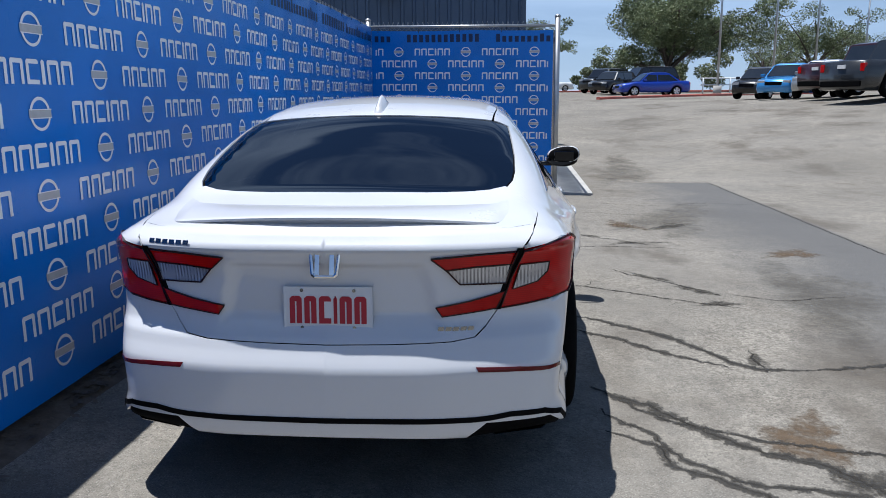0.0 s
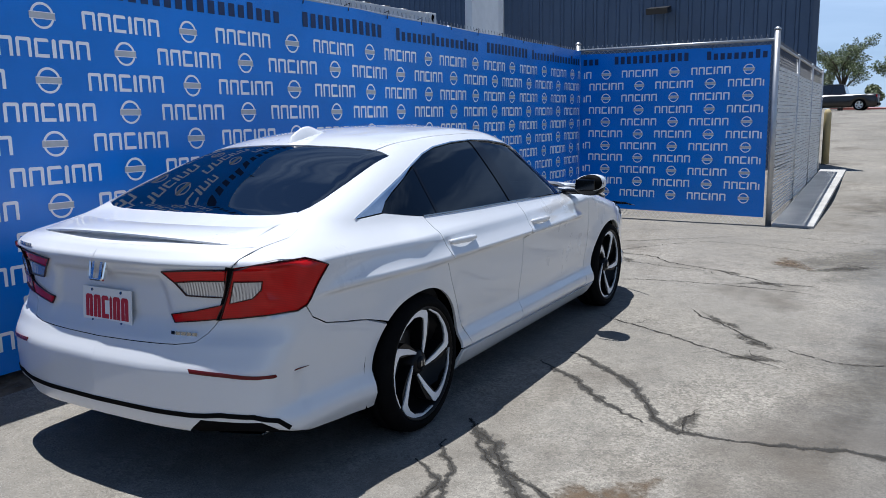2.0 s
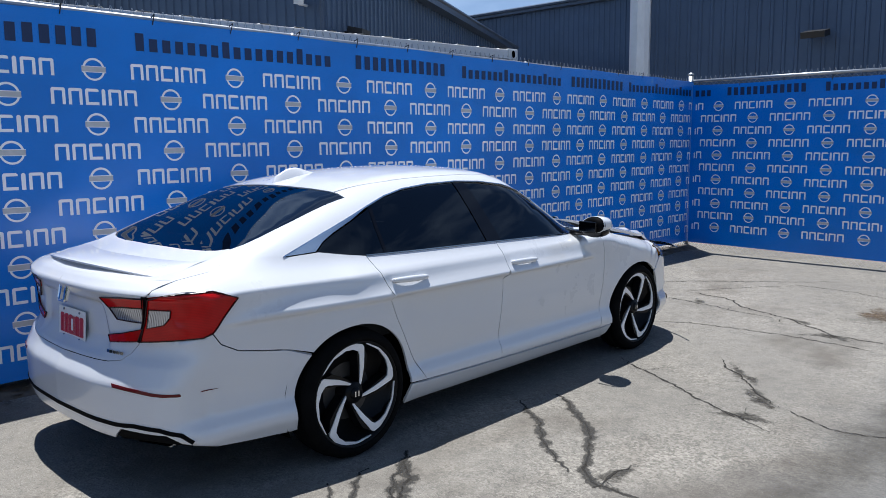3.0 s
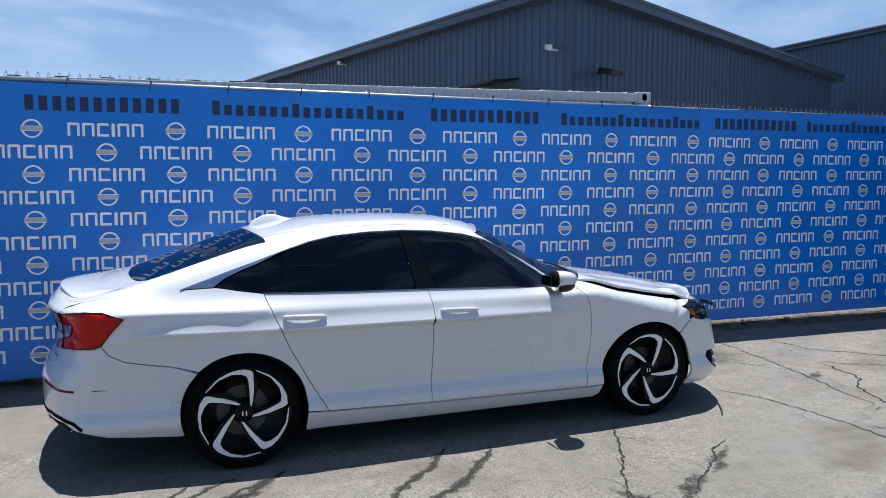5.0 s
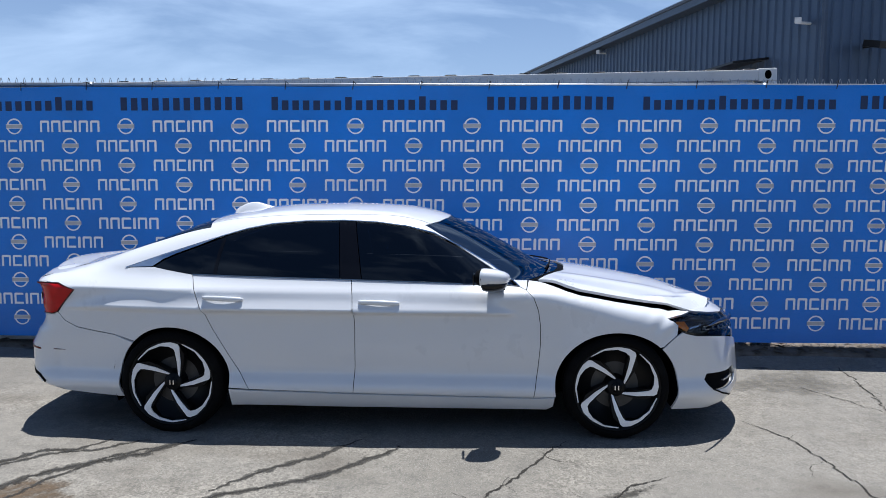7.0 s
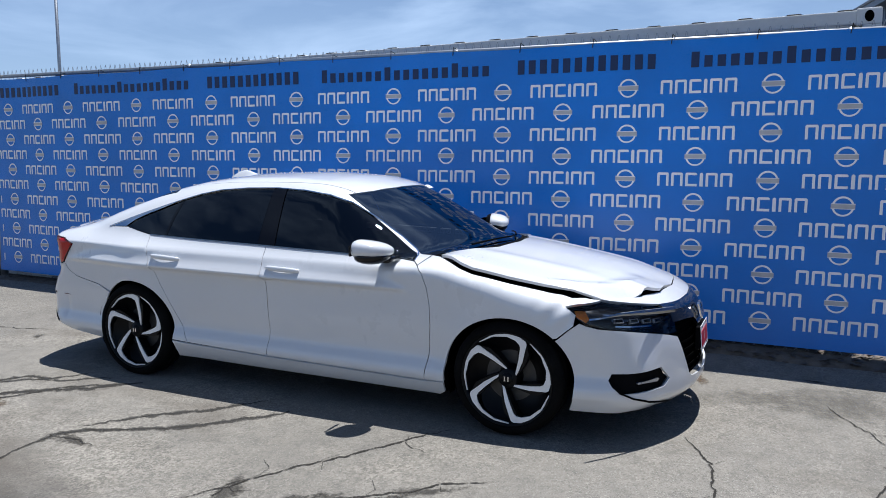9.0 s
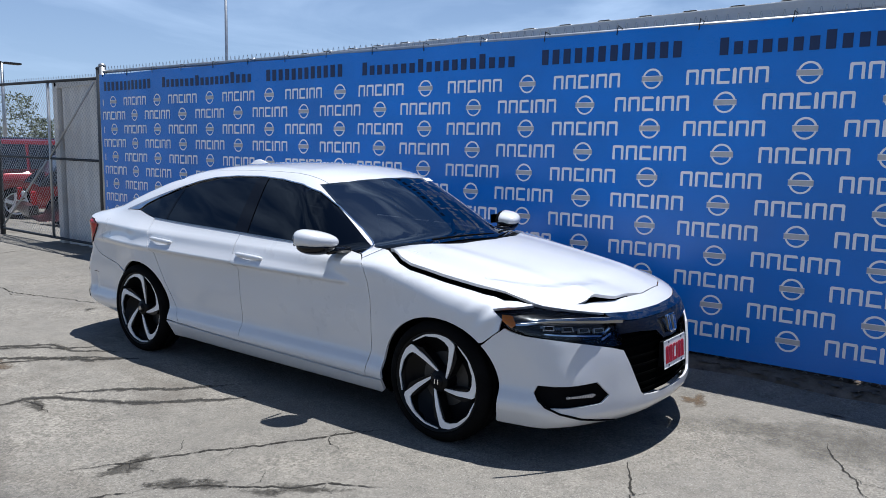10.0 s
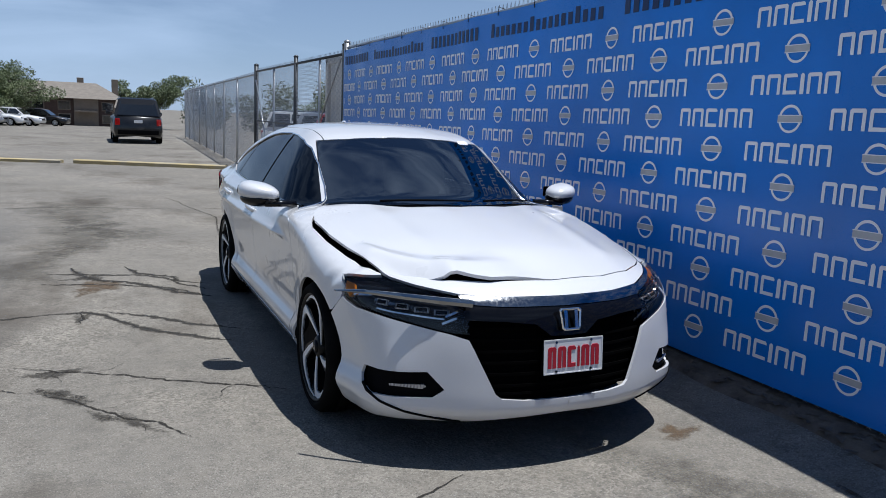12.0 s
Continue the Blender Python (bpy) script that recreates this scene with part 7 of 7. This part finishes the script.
def tree(label, x, y, height, spread, seed, leaves=5200, lean=0.0, size=0.20, trunk_share=0.30, limbs=7, skirt=0):
    """A forked trunk, limbs with twigs, and leaf clumps round the twigs; skirt adds low side limbs."""
    rng = np.random.default_rng(seed)
    thing = empty("tree", Matrix.Translation((x, y, ground_height(x, y))))
    tagged(thing, label, "tree", "trees round the lot")
    bm = bmesh.new()
    r0 = 0.028 * height
    fork = height * trunk_share
    tube(bm, [(0, 0, -0.1), (0.05 * lean, 0.1, fork * 0.5), (0.3 * lean, 0.15, fork)], [r0 * 1.25, r0, r0 * 0.85], 9)
    spots = []
    for k in range(limbs + skirt):
        low = k >= limbs
        a = 2 * math.pi * (k - limbs if low else k) / (skirt if low else limbs) + rng.uniform(-0.4, 0.4)
        reach = spread * (rng.uniform(0.35, 0.95) if low else rng.uniform(0.35, 1.0))
        rise = height * (rng.uniform(0.30, 0.62) if low else rng.uniform(0.62, 0.98))
        start = Vector((0.3 * lean, 0.15, fork * rng.uniform(0.8, 1.0)))
        end = Vector((reach * math.cos(a) + lean, reach * math.sin(a), rise * (1 - 0.34 * (reach / spread) ** 2)))
        mid = start.lerp(end, 0.5) + Vector((rng.uniform(-0.4, 0.4), rng.uniform(-0.4, 0.4), height * (0.02 if low else 0.06)))
        tube(bm, [start, start.lerp(mid, 0.5) + Vector((0, 0, 0.1)), mid, mid.lerp(end, 0.6), end], [r0 * 0.50, r0 * 0.40, r0 * 0.30, r0 * 0.20, r0 * 0.08], 7)
        for t in (0.40, 0.60, 0.80, 1.0):
            base = start.lerp(mid, t * 2) if t < 0.5 else mid.lerp(end, (t - 0.5) * 2)
            for _ in range(3):
                off = Vector((rng.uniform(-1, 1), rng.uniform(-1, 1), rng.uniform(-0.35, 0.7))) * spread * 0.24
                tip = base + off
                tube(bm, [base, base.lerp(tip, 0.5) + Vector((0, 0, 0.08)), tip], [r0 * 0.14, r0 * 0.08, r0 * 0.03], 5)
                spots.append((tuple(tip), spread * rng.uniform(0.08, 0.21)))
    part("trunk", bm, M["bark"], thing, smooth=True)
    whole = sum(r * r for _, r in spots)
    clouds = [(c, r, int(5.0 * leaves * r * r / whole)) for c, r in spots]
    tagged(part_mesh("crown", leaf_cloud(rng, clouds, size * 0.42), M["leaf"], thing), kind="stuff")


tree("large live oak with a broad ragged crown", 14.4, 62.0, 10.6, 7.2, 1, 15000, 0.4, 0.23, 0.20, limbs=11, skirt=5)
tree("live oak with an open crown beside the lot", 2.7, 67.0, 7.0, 3.0, 2, 2000, 1.9, 0.18, 0.36, limbs=8)
tree("live oak with an open crown behind the black truck", -0.9, 68.5, 6.4, 3.1, 3, 1900, 0.3, 0.18, 0.30, limbs=8)
tree("low round bush at the lot's far end", 6.2, 121.0, 6.0, 3.2, 13, 3600, 0.0, 0.26, 0.12, limbs=6, skirt=6)
tree("rounded green tree across the lot", 30.8, 74.0, 8.2, 5.4, 5, 4200, 0.0, 0.20, 0.28, limbs=9)
tree("thin tree with sparse leaves across the lot", 24.2, 68.0, 5.4, 3.6, 6, 700, 0.3, 0.16)
tree("thin tree with sparse leaves by the light poles", 36.0, 68.0, 5.6, 3.6, 7, 800, 0.0, 0.16)
tree("green tree beyond the parked trucks", 41.0, 66.0, 6.8, 3.8, 8, 3400, 0.0, 0.20)
tree("dense green tree by the brick house", 9.6, -72.0, 6.2, 5.0, 9, 8000, 0.0, 0.20, 0.22, limbs=8, skirt=4)
tree("dense green tree beside the far drive", 14.5, -70.0, 6.4, 4.8, 10, 7000, 0.0, 0.20, 0.22, limbs=8, skirt=4)
tree("low green tree behind the house", -4.6, -100.0, 6.6, 5.0, 11, 4200, 0.0, 0.26, 0.22)
tree("rounded tree behind the parked cars", -21.5, -66.0, 5.4, 4.6, 12, 6500, 0.0, 0.20, 0.2, limbs=8, skirt=4)


def far_woods(label, points, seed, tall):
    rng = np.random.default_rng(seed)
    spots = []
    for (xa, ya), (xb, yb) in zip(points, points[1:]):
        n = int(math.hypot(xb - xa, yb - ya) / 3.0)
        for k in range(n):
            t = k / n
            h = tall * rng.uniform(0.55, 1.0)
            x, y = lerp(xa, xb, t) + rng.uniform(-2, 2), lerp(ya, yb, t) + rng.uniform(-2, 2)
            g = ground_height(x, y)
            for z in (0.25, 0.5, 0.8):
                spots.append(((x + rng.uniform(-1, 1), y + rng.uniform(-1, 1), g + h * z), h * rng.uniform(0.28, 0.42), 420))
    me = leaf_cloud(rng, spots, 0.18)
    me.name = "far_woods"
    tagged(part_mesh("far_woods", me, M["leaf_far"]), label, "woods", kind="stuff")


far_woods("band of low green trees along the far edge", [(-40, 120), (-5, 98), (20, 84), (45, 80), (80, 66)], 21, 4.2)
far_woods("band of green trees behind the back lot", [(-75, -30), (-52, -62), (-30, -92), (-8, -112)], 22, 8.0)


# ---- light poles ----
def light_pole(x, y, height, label, heads=2):
    pole = empty("light_pole", Matrix.Translation((x, y, ground_height(x, y))))
    tagged(pole, label, "light pole", "light poles of the lot")
    part("base", tubed([(0, 0, -0.1), (0, 0, 0.55)], 0.28, 14), M["concrete"], pole, smooth=True)
    part("shaft", tubed([(0, 0, 0.5), (0, 0, height)], [0.085, 0.055], 10), M["galv"], pole, smooth=True)
    for s in ((-1, 1) if heads == 2 else (1,)):
        part("lamp_head", boxed((min(0.05 * s, 0.75 * s), -0.16, height - 0.04), (max(0.05 * s, 0.75 * s), 0.16, height + 0.05), None, 0.03), M["black_fixture"], pole)


for x, y, h in ((15.1, 49.2, 10.5), (19.2, 50.8, 10.5), (25.1, 59.0, 10.5), (31.0, 64.0, 8.5), (41.0, 62.0, 9.5)):
    light_pole(x, y, h, "grey steel light pole across the lot")
light_pole(-17.8, -24.8, 9.5, "tall grey light pole behind the container")
light_pole(-11.0, -30.8, 4.9, "light pole over the back lot")
light_pole(-16.0, -46.0, 5.0, "light pole far over the back lot")

# ---- kerbs and rails of the lot ----
def kerb_run(name, label, pts, width, height, mat):
    bm = bmesh.new()
    sections = []
    for i, (x, y) in enumerate(pts):
        d = Vector((pts[min(i + 1, len(pts) - 1)][0] - pts[max(i - 1, 0)][0], pts[min(i + 1, len(pts) - 1)][1] - pts[max(i - 1, 0)][1])).normalized()
        s = Vector((-d.y, d.x)) * width / 2
        g = ground_height(x, y)
        sections.append([(x - s.x, y - s.y, g - 0.05), (x - s.x, y - s.y, g + height * 0.8), (x - s.x * 0.8, y - s.y * 0.8, g + height), (x + s.x * 0.8, y + s.y * 0.8, g + height), (x + s.x, y + s.y, g + height * 0.8), (x + s.x, y + s.y, g - 0.05)])
    loft(bm, sections)
    return tagged(part(name, bm, mat), label, "kerb", kind="structure")


kerb_run("kerb", "red-painted concrete kerb under the parked row", [(6.3, 41.6), (8.5, 43.3), (11.0, 44.6), (13.5, 45.6), (16.0, 46.6), (21.0, 48.4)], 0.3, 0.15, M["red_paint"])
kerb_run("kerb", "pale concrete kerb across the lot", [(-2.0, 74.0), (3.0, 75.0), (10.0, 72.5), (22.0, 64.0)], 0.4, 0.15, M["red_paint"])
kerb_run("kerb", "yellow-painted kerb strip across the drive", [(-1.2, -15.2), (0.5, -15.9), (2.3, -16.6)], 0.24, 0.10, M["yellow"])
kerb_run("kerb", "worn yellow kerb strip across the drive", [(2.6, -16.6), (4.6, -17.2), (8.0, -18.0)], 0.24, 0.08, M["yellow"])
rail = empty("guard_rail")
tagged(rail, "low white pipe rail beyond the parked row", "rail")
for k in range(5):
    x, y = 14.6 + 1.9 * k, 51.0 + 0.2 * k
    part("post", tubed([(x, y, ground_height(x, y) - 0.1), (x, y, ground_height(x, y) + 1.05)], 0.05, 8), M["white_trim"], rail, smooth=True)
g = ground_height(17, 51.3)
for z in (0.55, 1.0):
    part("rail_bar", tubed([(14.4, 51.0, g + z), (22.4, 51.8, g + z)], 0.04, 8), M["white_trim"], rail, smooth=True)


# ---- brick apartment house at the end of the drive ----
def build_house():
    house = empty("apartment_house", Matrix.Translation((0, 0, ground_height(4, -84.0))))
    tagged(house, "two-storey brick apartment house with a brown roof", "house")
    M["brick"] = surface("red_brick", (0.085, 0.055, 0.045), 0.85, vary=0.25, scale=3, fine=14, relief=0.3)
    M["roof_tile"] = surface("brown_shingle", (0.20, 0.175, 0.145), 0.9, vary=0.18, scale=2, fine=9, relief=0.3)
    M["render_wall"] = surface("buff_render", (0.22, 0.18, 0.14), 0.8, vary=0.1, scale=2)
    y0, y1, x0, x1, e = -84.0, -96.0, -0.9, 13.0, 2.75
    part("wall", boxed((x0, y1, 0), (x1, y0, e)), M["brick"], house)
    bm = bmesh.new()
    vs = [bm.verts.new(p) for p in ((x0 - 0.6, y0 + 0.7, e), (x1 + 0.6, y0 + 0.7, e), (x1 + 0.6, y1 - 0.7, e), (x0 - 0.6, y1 - 0.7, e), (x0 + 2.2, (y0 + y1) / 2, e + 1.75), (x1 - 2.2, (y0 + y1) / 2, e + 1.75))]
    for f in ((0, 1, 5, 4), (1, 2, 5), (2, 3, 4, 5), (3, 0, 4), (0, 3, 2, 1)):
        bm.faces.new([vs[i] for i in f])
    bmesh.ops.recalc_face_normals(bm, faces=bm.faces[:])
    roof = part("roof", bm, M["roof_tile"], house)
    for x in (-0.6, 2.9):
        part("chimney", boxed((x - 0.34, -91.0, e + 0.6), (x + 0.34, -90.2, e + 2.3), None, 0.04), M["render_wall"], roof)
    for k, x in enumerate((0.3, 4.4, 6.8, 9.2, 11.4)):
        for z in (0.35, 1.65):
            win = part("window", boxed((x - 0.6, y0 - 0.05, z - 0.1), (x + 0.6, y0 + 0.05, z + 0.85), None, 0.02), M["render_wall"], house)
            part("pane", boxed((x - 0.52, y0 + 0.04, z), (x + 0.52, y0 + 0.065, z + 0.75)), M["car_glass"], win)
    part("balcony", boxed((1.3, y0, 1.4), (3.4, y0 + 1.2, 1.55)), M["render_wall"], house)
    part("stair_bay", boxed((1.2, y0, 0), (3.5, y0 + 0.3, e), None, 0.03), M["render_wall"], house)


build_house()


# ---- cracks and tar in the pavement ----
def crack(points, width, mat, seed, wobble=0.035, name="crack"):
    """A ragged strip that follows the ground a few millimetres above it; its fade runs from 1 in the middle to 0 at the edges."""
    rng = np.random.default_rng(seed)
    pts = []
    for (xa, ya), (xb, yb) in zip(points, points[1:]):
        n = max(2, int(math.hypot(xb - xa, yb - ya) / 0.035))
        for k in range(n):
            t = k / n
            pts.append((lerp(xa, xb, t), lerp(ya, yb, t)))
    pts.append(points[-1])
    drift = np.cumsum(rng.normal(0, 0.008, (len(pts), 2)), 0)
    drift -= np.linspace(0, 1, len(pts))[:, None] * drift[-1]
    p = np.array(pts) + np.clip(drift, -wobble, wobble) + rng.normal(0, 0.006, (len(pts), 2))
    d = np.gradient(p, axis=0)
    s = np.stack([-d[:, 1], d[:, 0]], 1)
    s /= np.linalg.norm(s, axis=1)[:, None] + 1e-9
    wd = width * (0.7 + 0.6 * rng.random(len(p))) * np.clip(np.minimum(np.arange(len(p)), len(p) - 1 - np.arange(len(p))) / 5, 0.3, 1)
    vs, fade = [], []
    for q, n, w in zip(p, s, wd):
        for e, f in ((-0.5, 0.0), (-0.22, 0.55), (0.0, 1.0), (0.22, 0.55), (0.5, 0.0)):
            x, y = q + n * w * e
            vs.append((x, y, ground_height(x, y) + 0.006 * noise.noise((x * 0.5, y * 0.5, 0)) + 0.004))
            fade.append(f)
    fs = []
    for i in range(len(p) - 1):
        fs += [(5 * i + k, 5 * i + k + 1, 5 * i + k + 6, 5 * i + k + 5) for k in range(4)]
    me = bpy.data.meshes.new("crack")
    me.from_pydata(vs, [], fs)
    me.attributes.new("fade", "FLOAT", "POINT").data.foreach_set("value", fade)
    return part_mesh(name, me, mat, bpy.data.objects["ground"])


def seam(kind, width, *points):
    """A worn sealed seam is a broad soft band with a thin crack in it; a bare crack is thin, with fine side branches."""
    seed = int(1000 * (points[0][0] + 10) + 37 * (points[-1][1] + 20))
    if kind == "s":
        crack(points, width * 2.1, M["sealant"], seed)
        crack(points, width * 0.40, M["crack"], seed)
    else:
        crack(points, width * 1.15, M["crack"], seed)
        rng = random.Random(seed)
        for x, y in points[1:-1]:
            a = rng.uniform(0, 6.28)
            r = rng.uniform(0.10, 0.28)
            crack([(x, y), (x + 0.5 * r * math.cos(a), y + 0.5 * r * math.sin(a)), (x + r * math.cos(a + 0.5), y + r * math.sin(a + 0.5))], width * 0.8, M["crack"], seed + 1)


seam("s", 0.045, (1.10, 0.06), (1.39, -0.18), (1.64, -0.46), (1.86, -0.82), (2.01, -0.95), (2.22, -0.90))
seam("c", 0.022, (2.01, -0.95), (2.00, -0.77), (2.01, -0.57))
seam("s", 0.038, (1.00, -0.20), (1.14, -0.30), (1.50, -0.65), (1.82, -0.88))
seam("c", 0.020, (0.95, 1.10), (1.16, 0.93), (1.55, 0.70), (1.95, 0.48), (2.34, 0.30))
seam("c", 0.024, (1.95, 0.48), (2.08, 0.42), (2.22, 0.44))
seam("c", 0.020, (1.50, 1.56), (1.66, 1.36), (1.90, 1.08), (2.20, 0.78))
seam("c", 0.022, (0.10, 3.95), (0.56, 3.85), (0.88, 3.50), (1.40, 3.28), (1.90, 2.85), (2.37, 2.82))
seam("c", 0.014, (0.02, 3.93), (0.91, 5.10), (1.50, 4.98), (1.96, 4.75), (2.50, 4.66))
seam("s", 0.055, (1.02, -1.22), (1.14, -1.31), (1.39, -1.57), (1.63, -1.85), (1.90, -2.06), (2.02, -2.25), (2.10, -2.6))
seam("s", 0.040, (1.05, -1.72), (1.24, -1.85), (1.30, -2.07), (1.45, -2.15), (1.57, -2.24), (1.65, -2.6))
seam("s", 0.030, (1.05, -1.50), (1.18, -1.69), (1.32, -2.03), (1.52, -2.16), (2.30, -2.35))
seam("s", 0.028, (1.10, -1.25), (1.36, -1.57), (1.72, -1.76), (2.30, -1.95))
seam("c", 0.018, (0.48, 2.35), (0.81, 2.51), (1.25, 2.56), (1.70, 2.58), (2.30, 2.50))
seam("c", 0.018, (-1.10, 3.73), (-0.12, 3.56), (0.34, 3.48), (1.30, 3.20))
seam("c", 0.020, (-1.20, 4.27), (-0.36, 4.36), (0.30, 4.90), (1.20, 5.60))
seam("s", 0.030, (2.22, -0.90), (2.70, -0.75), (3.30, -0.90))
seam("c", 0.014, (2.20, 0.78), (2.60, 0.55), (3.10, 0.70))
seam("c", 0.014, (-0.50, 3.10), (-0.10, 3.30), (0.30, 3.45))
seam("c", 0.016, (1.80, 5.90), (2.60, 5.60), (3.40, 5.90), (4.00, 5.70))
seam("c", 0.020, (4.14, 8.52), (4.15, 5.5), (4.14, 2.4), (4.13, -1.5), (4.15, -6.0))
seam("c", 0.020, (1.98, 8.52), (3.00, 8.50), (4.14, 8.53))
seam("c", 0.010, (4.2, 12.0), (6.5, 14.5), (9.5, 16.0), (14.0, 17.0))
seam("c", 0.014, (2.0, 21.0), (6.0, 22.5), (11.0, 24.5))
seam("c", 0.020, (-1.0, -7.4), (0.6, -7.0), (2.4, -7.3), (5.0, -6.9))
seam("c", 0.020, (0.2, -3.2), (0.5, -4.4), (0.3, -6.0), (0.8, -8.5))

# dark and brown blots on the pavement
def blot(x, y, long, wide, turn, mat, seed):
    rng = np.random.default_rng(seed)
    vs, fade, fs, sides = [(x, y)], [1.0], [], 28
    ragged = 1 + 0.25 * np.sin(3 * np.linspace(0, 2 * math.pi, sides, False) + seed) + 0.15 * rng.normal(size=sides)
    for r, f in ((0.35, 0.85), (0.7, 0.5), (1.0, 0.0)):
        for k in range(sides):
            q, g = 2 * math.pi * k / sides, r * max(0.4, ragged[k])
            dx, dy = long * g * math.cos(q), wide * g * math.sin(q)
            vs.append((x + dx * math.cos(turn) - dy * math.sin(turn), y + dx * math.sin(turn) + dy * math.cos(turn)))
            fade.append(f)
    fs += [(0, 1 + k, 1 + (k + 1) % sides) for k in range(sides)]
    for ring in range(2):
        o = 1 + ring * sides
        fs += [(o + k, o + sides + k, o + sides + (k + 1) % sides, o + (k + 1) % sides) for k in range(sides)]
    me = bpy.data.meshes.new("stain")
    me.from_pydata([(a, b, ground_height(a, b) + 0.006 * noise.noise((a * 0.5, b * 0.5, 0)) + 0.0025) for a, b in vs], [], fs)
    me.attributes.new("fade", "FLOAT", "POINT").data.foreach_set("value", fade)
    part_mesh("stain", me, mat, bpy.data.objects["ground"])


M["dirt_blot"] = stain_material("dirt_blot", (0.050, 0.046, 0.040), 0.30, 0.95, 9, 0.62)
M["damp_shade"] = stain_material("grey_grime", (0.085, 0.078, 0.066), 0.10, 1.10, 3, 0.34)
for k, (x, y, long, wide, turn) in enumerate(((1.97, -2.14, 0.22, 0.12, 0.4), (2.11, 0.46, 0.20, 0.08, 0.2), (2.05, 0.89, 0.24, 0.07, 2.3), (1.89, 1.20, 0.14, 0.05, 2.2), (1.53, 3.22, 0.16, 0.06, 2.6), (1.96, 2.81, 0.20, 0.07, 2.6), (1.76, 1.31, 0.22, 0.06, 2.2), (2.08, 0.79, 0.18, 0.05, 2.4), (1.84, 2.79, 0.16, 0.08, 0.3), (2.48, 3.86, 0.30, 0.16, 0.9), (0.46, 3.5, 0.18, 0.07, 2.0), (0.42, -3.06, 0.10, 0.06, 0.5), (2.0, -0.75, 0.18, 0.06, 1.4))):
    blot(x, y, long, wide, turn, M["dirt_blot"], 40 + k)
for k, (x, y, long, wide, turn) in enumerate(((3.0, 10.5, 2.6, 0.5, 1.45), (2.6, 4.4, 1.5, 0.5, 1.2), (1.9, -4.6, 1.5, 0.7, 1.5), (2.6, -2.6, 1.2, 0.5, 1.1), (-0.5, 3.0, 0.8, 0.35, 1.9), (2.9, 0.6, 1.4, 0.4, 1.4), (2.1, -6.8, 2.0, 0.7, 1.6))):
    blot(x, y, long, wide, turn, M["damp_shade"], 70 + k)
for k, (x, y, long, wide, turn) in enumerate(((1.9, -1.79, 0.30, 0.20, 1.2), (1.98, 3.92, 0.35, 0.18, 2.0), (-1.07, 2.98, 0.18, 0.08, 1.4), (3.3, 2.3, 0.30, 0.2, 0.5), (-0.75, 2.28, 0.16, 0.09, 0.3))):
    blot(x, y, long, wide, turn, M["rust_stain"], 90 + k)

# soil and dead leaves gathered along the fence's foot
rng = np.random.default_rng(77)
vs, fs = [], []
for _ in range(1500):
    u = rng.uniform(0.2, len_long - 0.2)
    x, y, _z = place_long(u, 0.0, rng.normal(0.06, 0.07))
    z = ground_height(x, y) + 0.012 + 0.012 * rng.random()
    a = rng.uniform(0, 6.28)
    s = rng.uniform(0.009, 0.036)
    k = len(vs)
    for q in range(4):
        vs.append((x + s * math.cos(a + q * 1.57) * (1.6 if q % 2 else 0.7), y + s * math.sin(a + q * 1.57) * (1.6 if q % 2 else 0.7), z + rng.uniform(-0.006, 0.010)))
    fs.append((k, k + 1, k + 2, k + 3))
me = bpy.data.meshes.new("leaf_litter")
me.from_pydata(vs, [], fs)
tagged(part_mesh("leaf_litter", me, M["soil"]), "dry leaves and grit along the fence's foot", "litter", kind="stuff")
bm = bmesh.new()
rows = []
for k in range(60):
    u = len_long * k / 59
    r = []
    for o, h in ((-0.14, -0.02), (-0.06, 0.02), (0.05, 0.022), (0.16 + 0.05 * noise.noise((u * 2, 0, 3)), 0.012), (0.24 + 0.06 * noise.noise((u * 2, 1, 5)), -0.02)):
        x, y, _z = place_long(u, 0.0, o)
        r.append(bm.verts.new((x, y, ground_height(x, y) + h + 0.008 * noise.noise((u * 3, o * 9, 0)))))
    rows.append(r)
for a, b in zip(rows, rows[1:]):
    for i in range(4):
        bm.faces.new((a[i], a[i + 1], b[i + 1], b[i]))
bmesh.ops.recalc_face_normals(bm, faces=bm.faces[:])
tagged(part("soil_strip", bm, M["soil"], smooth=True), "narrow strip of dry soil under the fence", "soil", kind="structure")
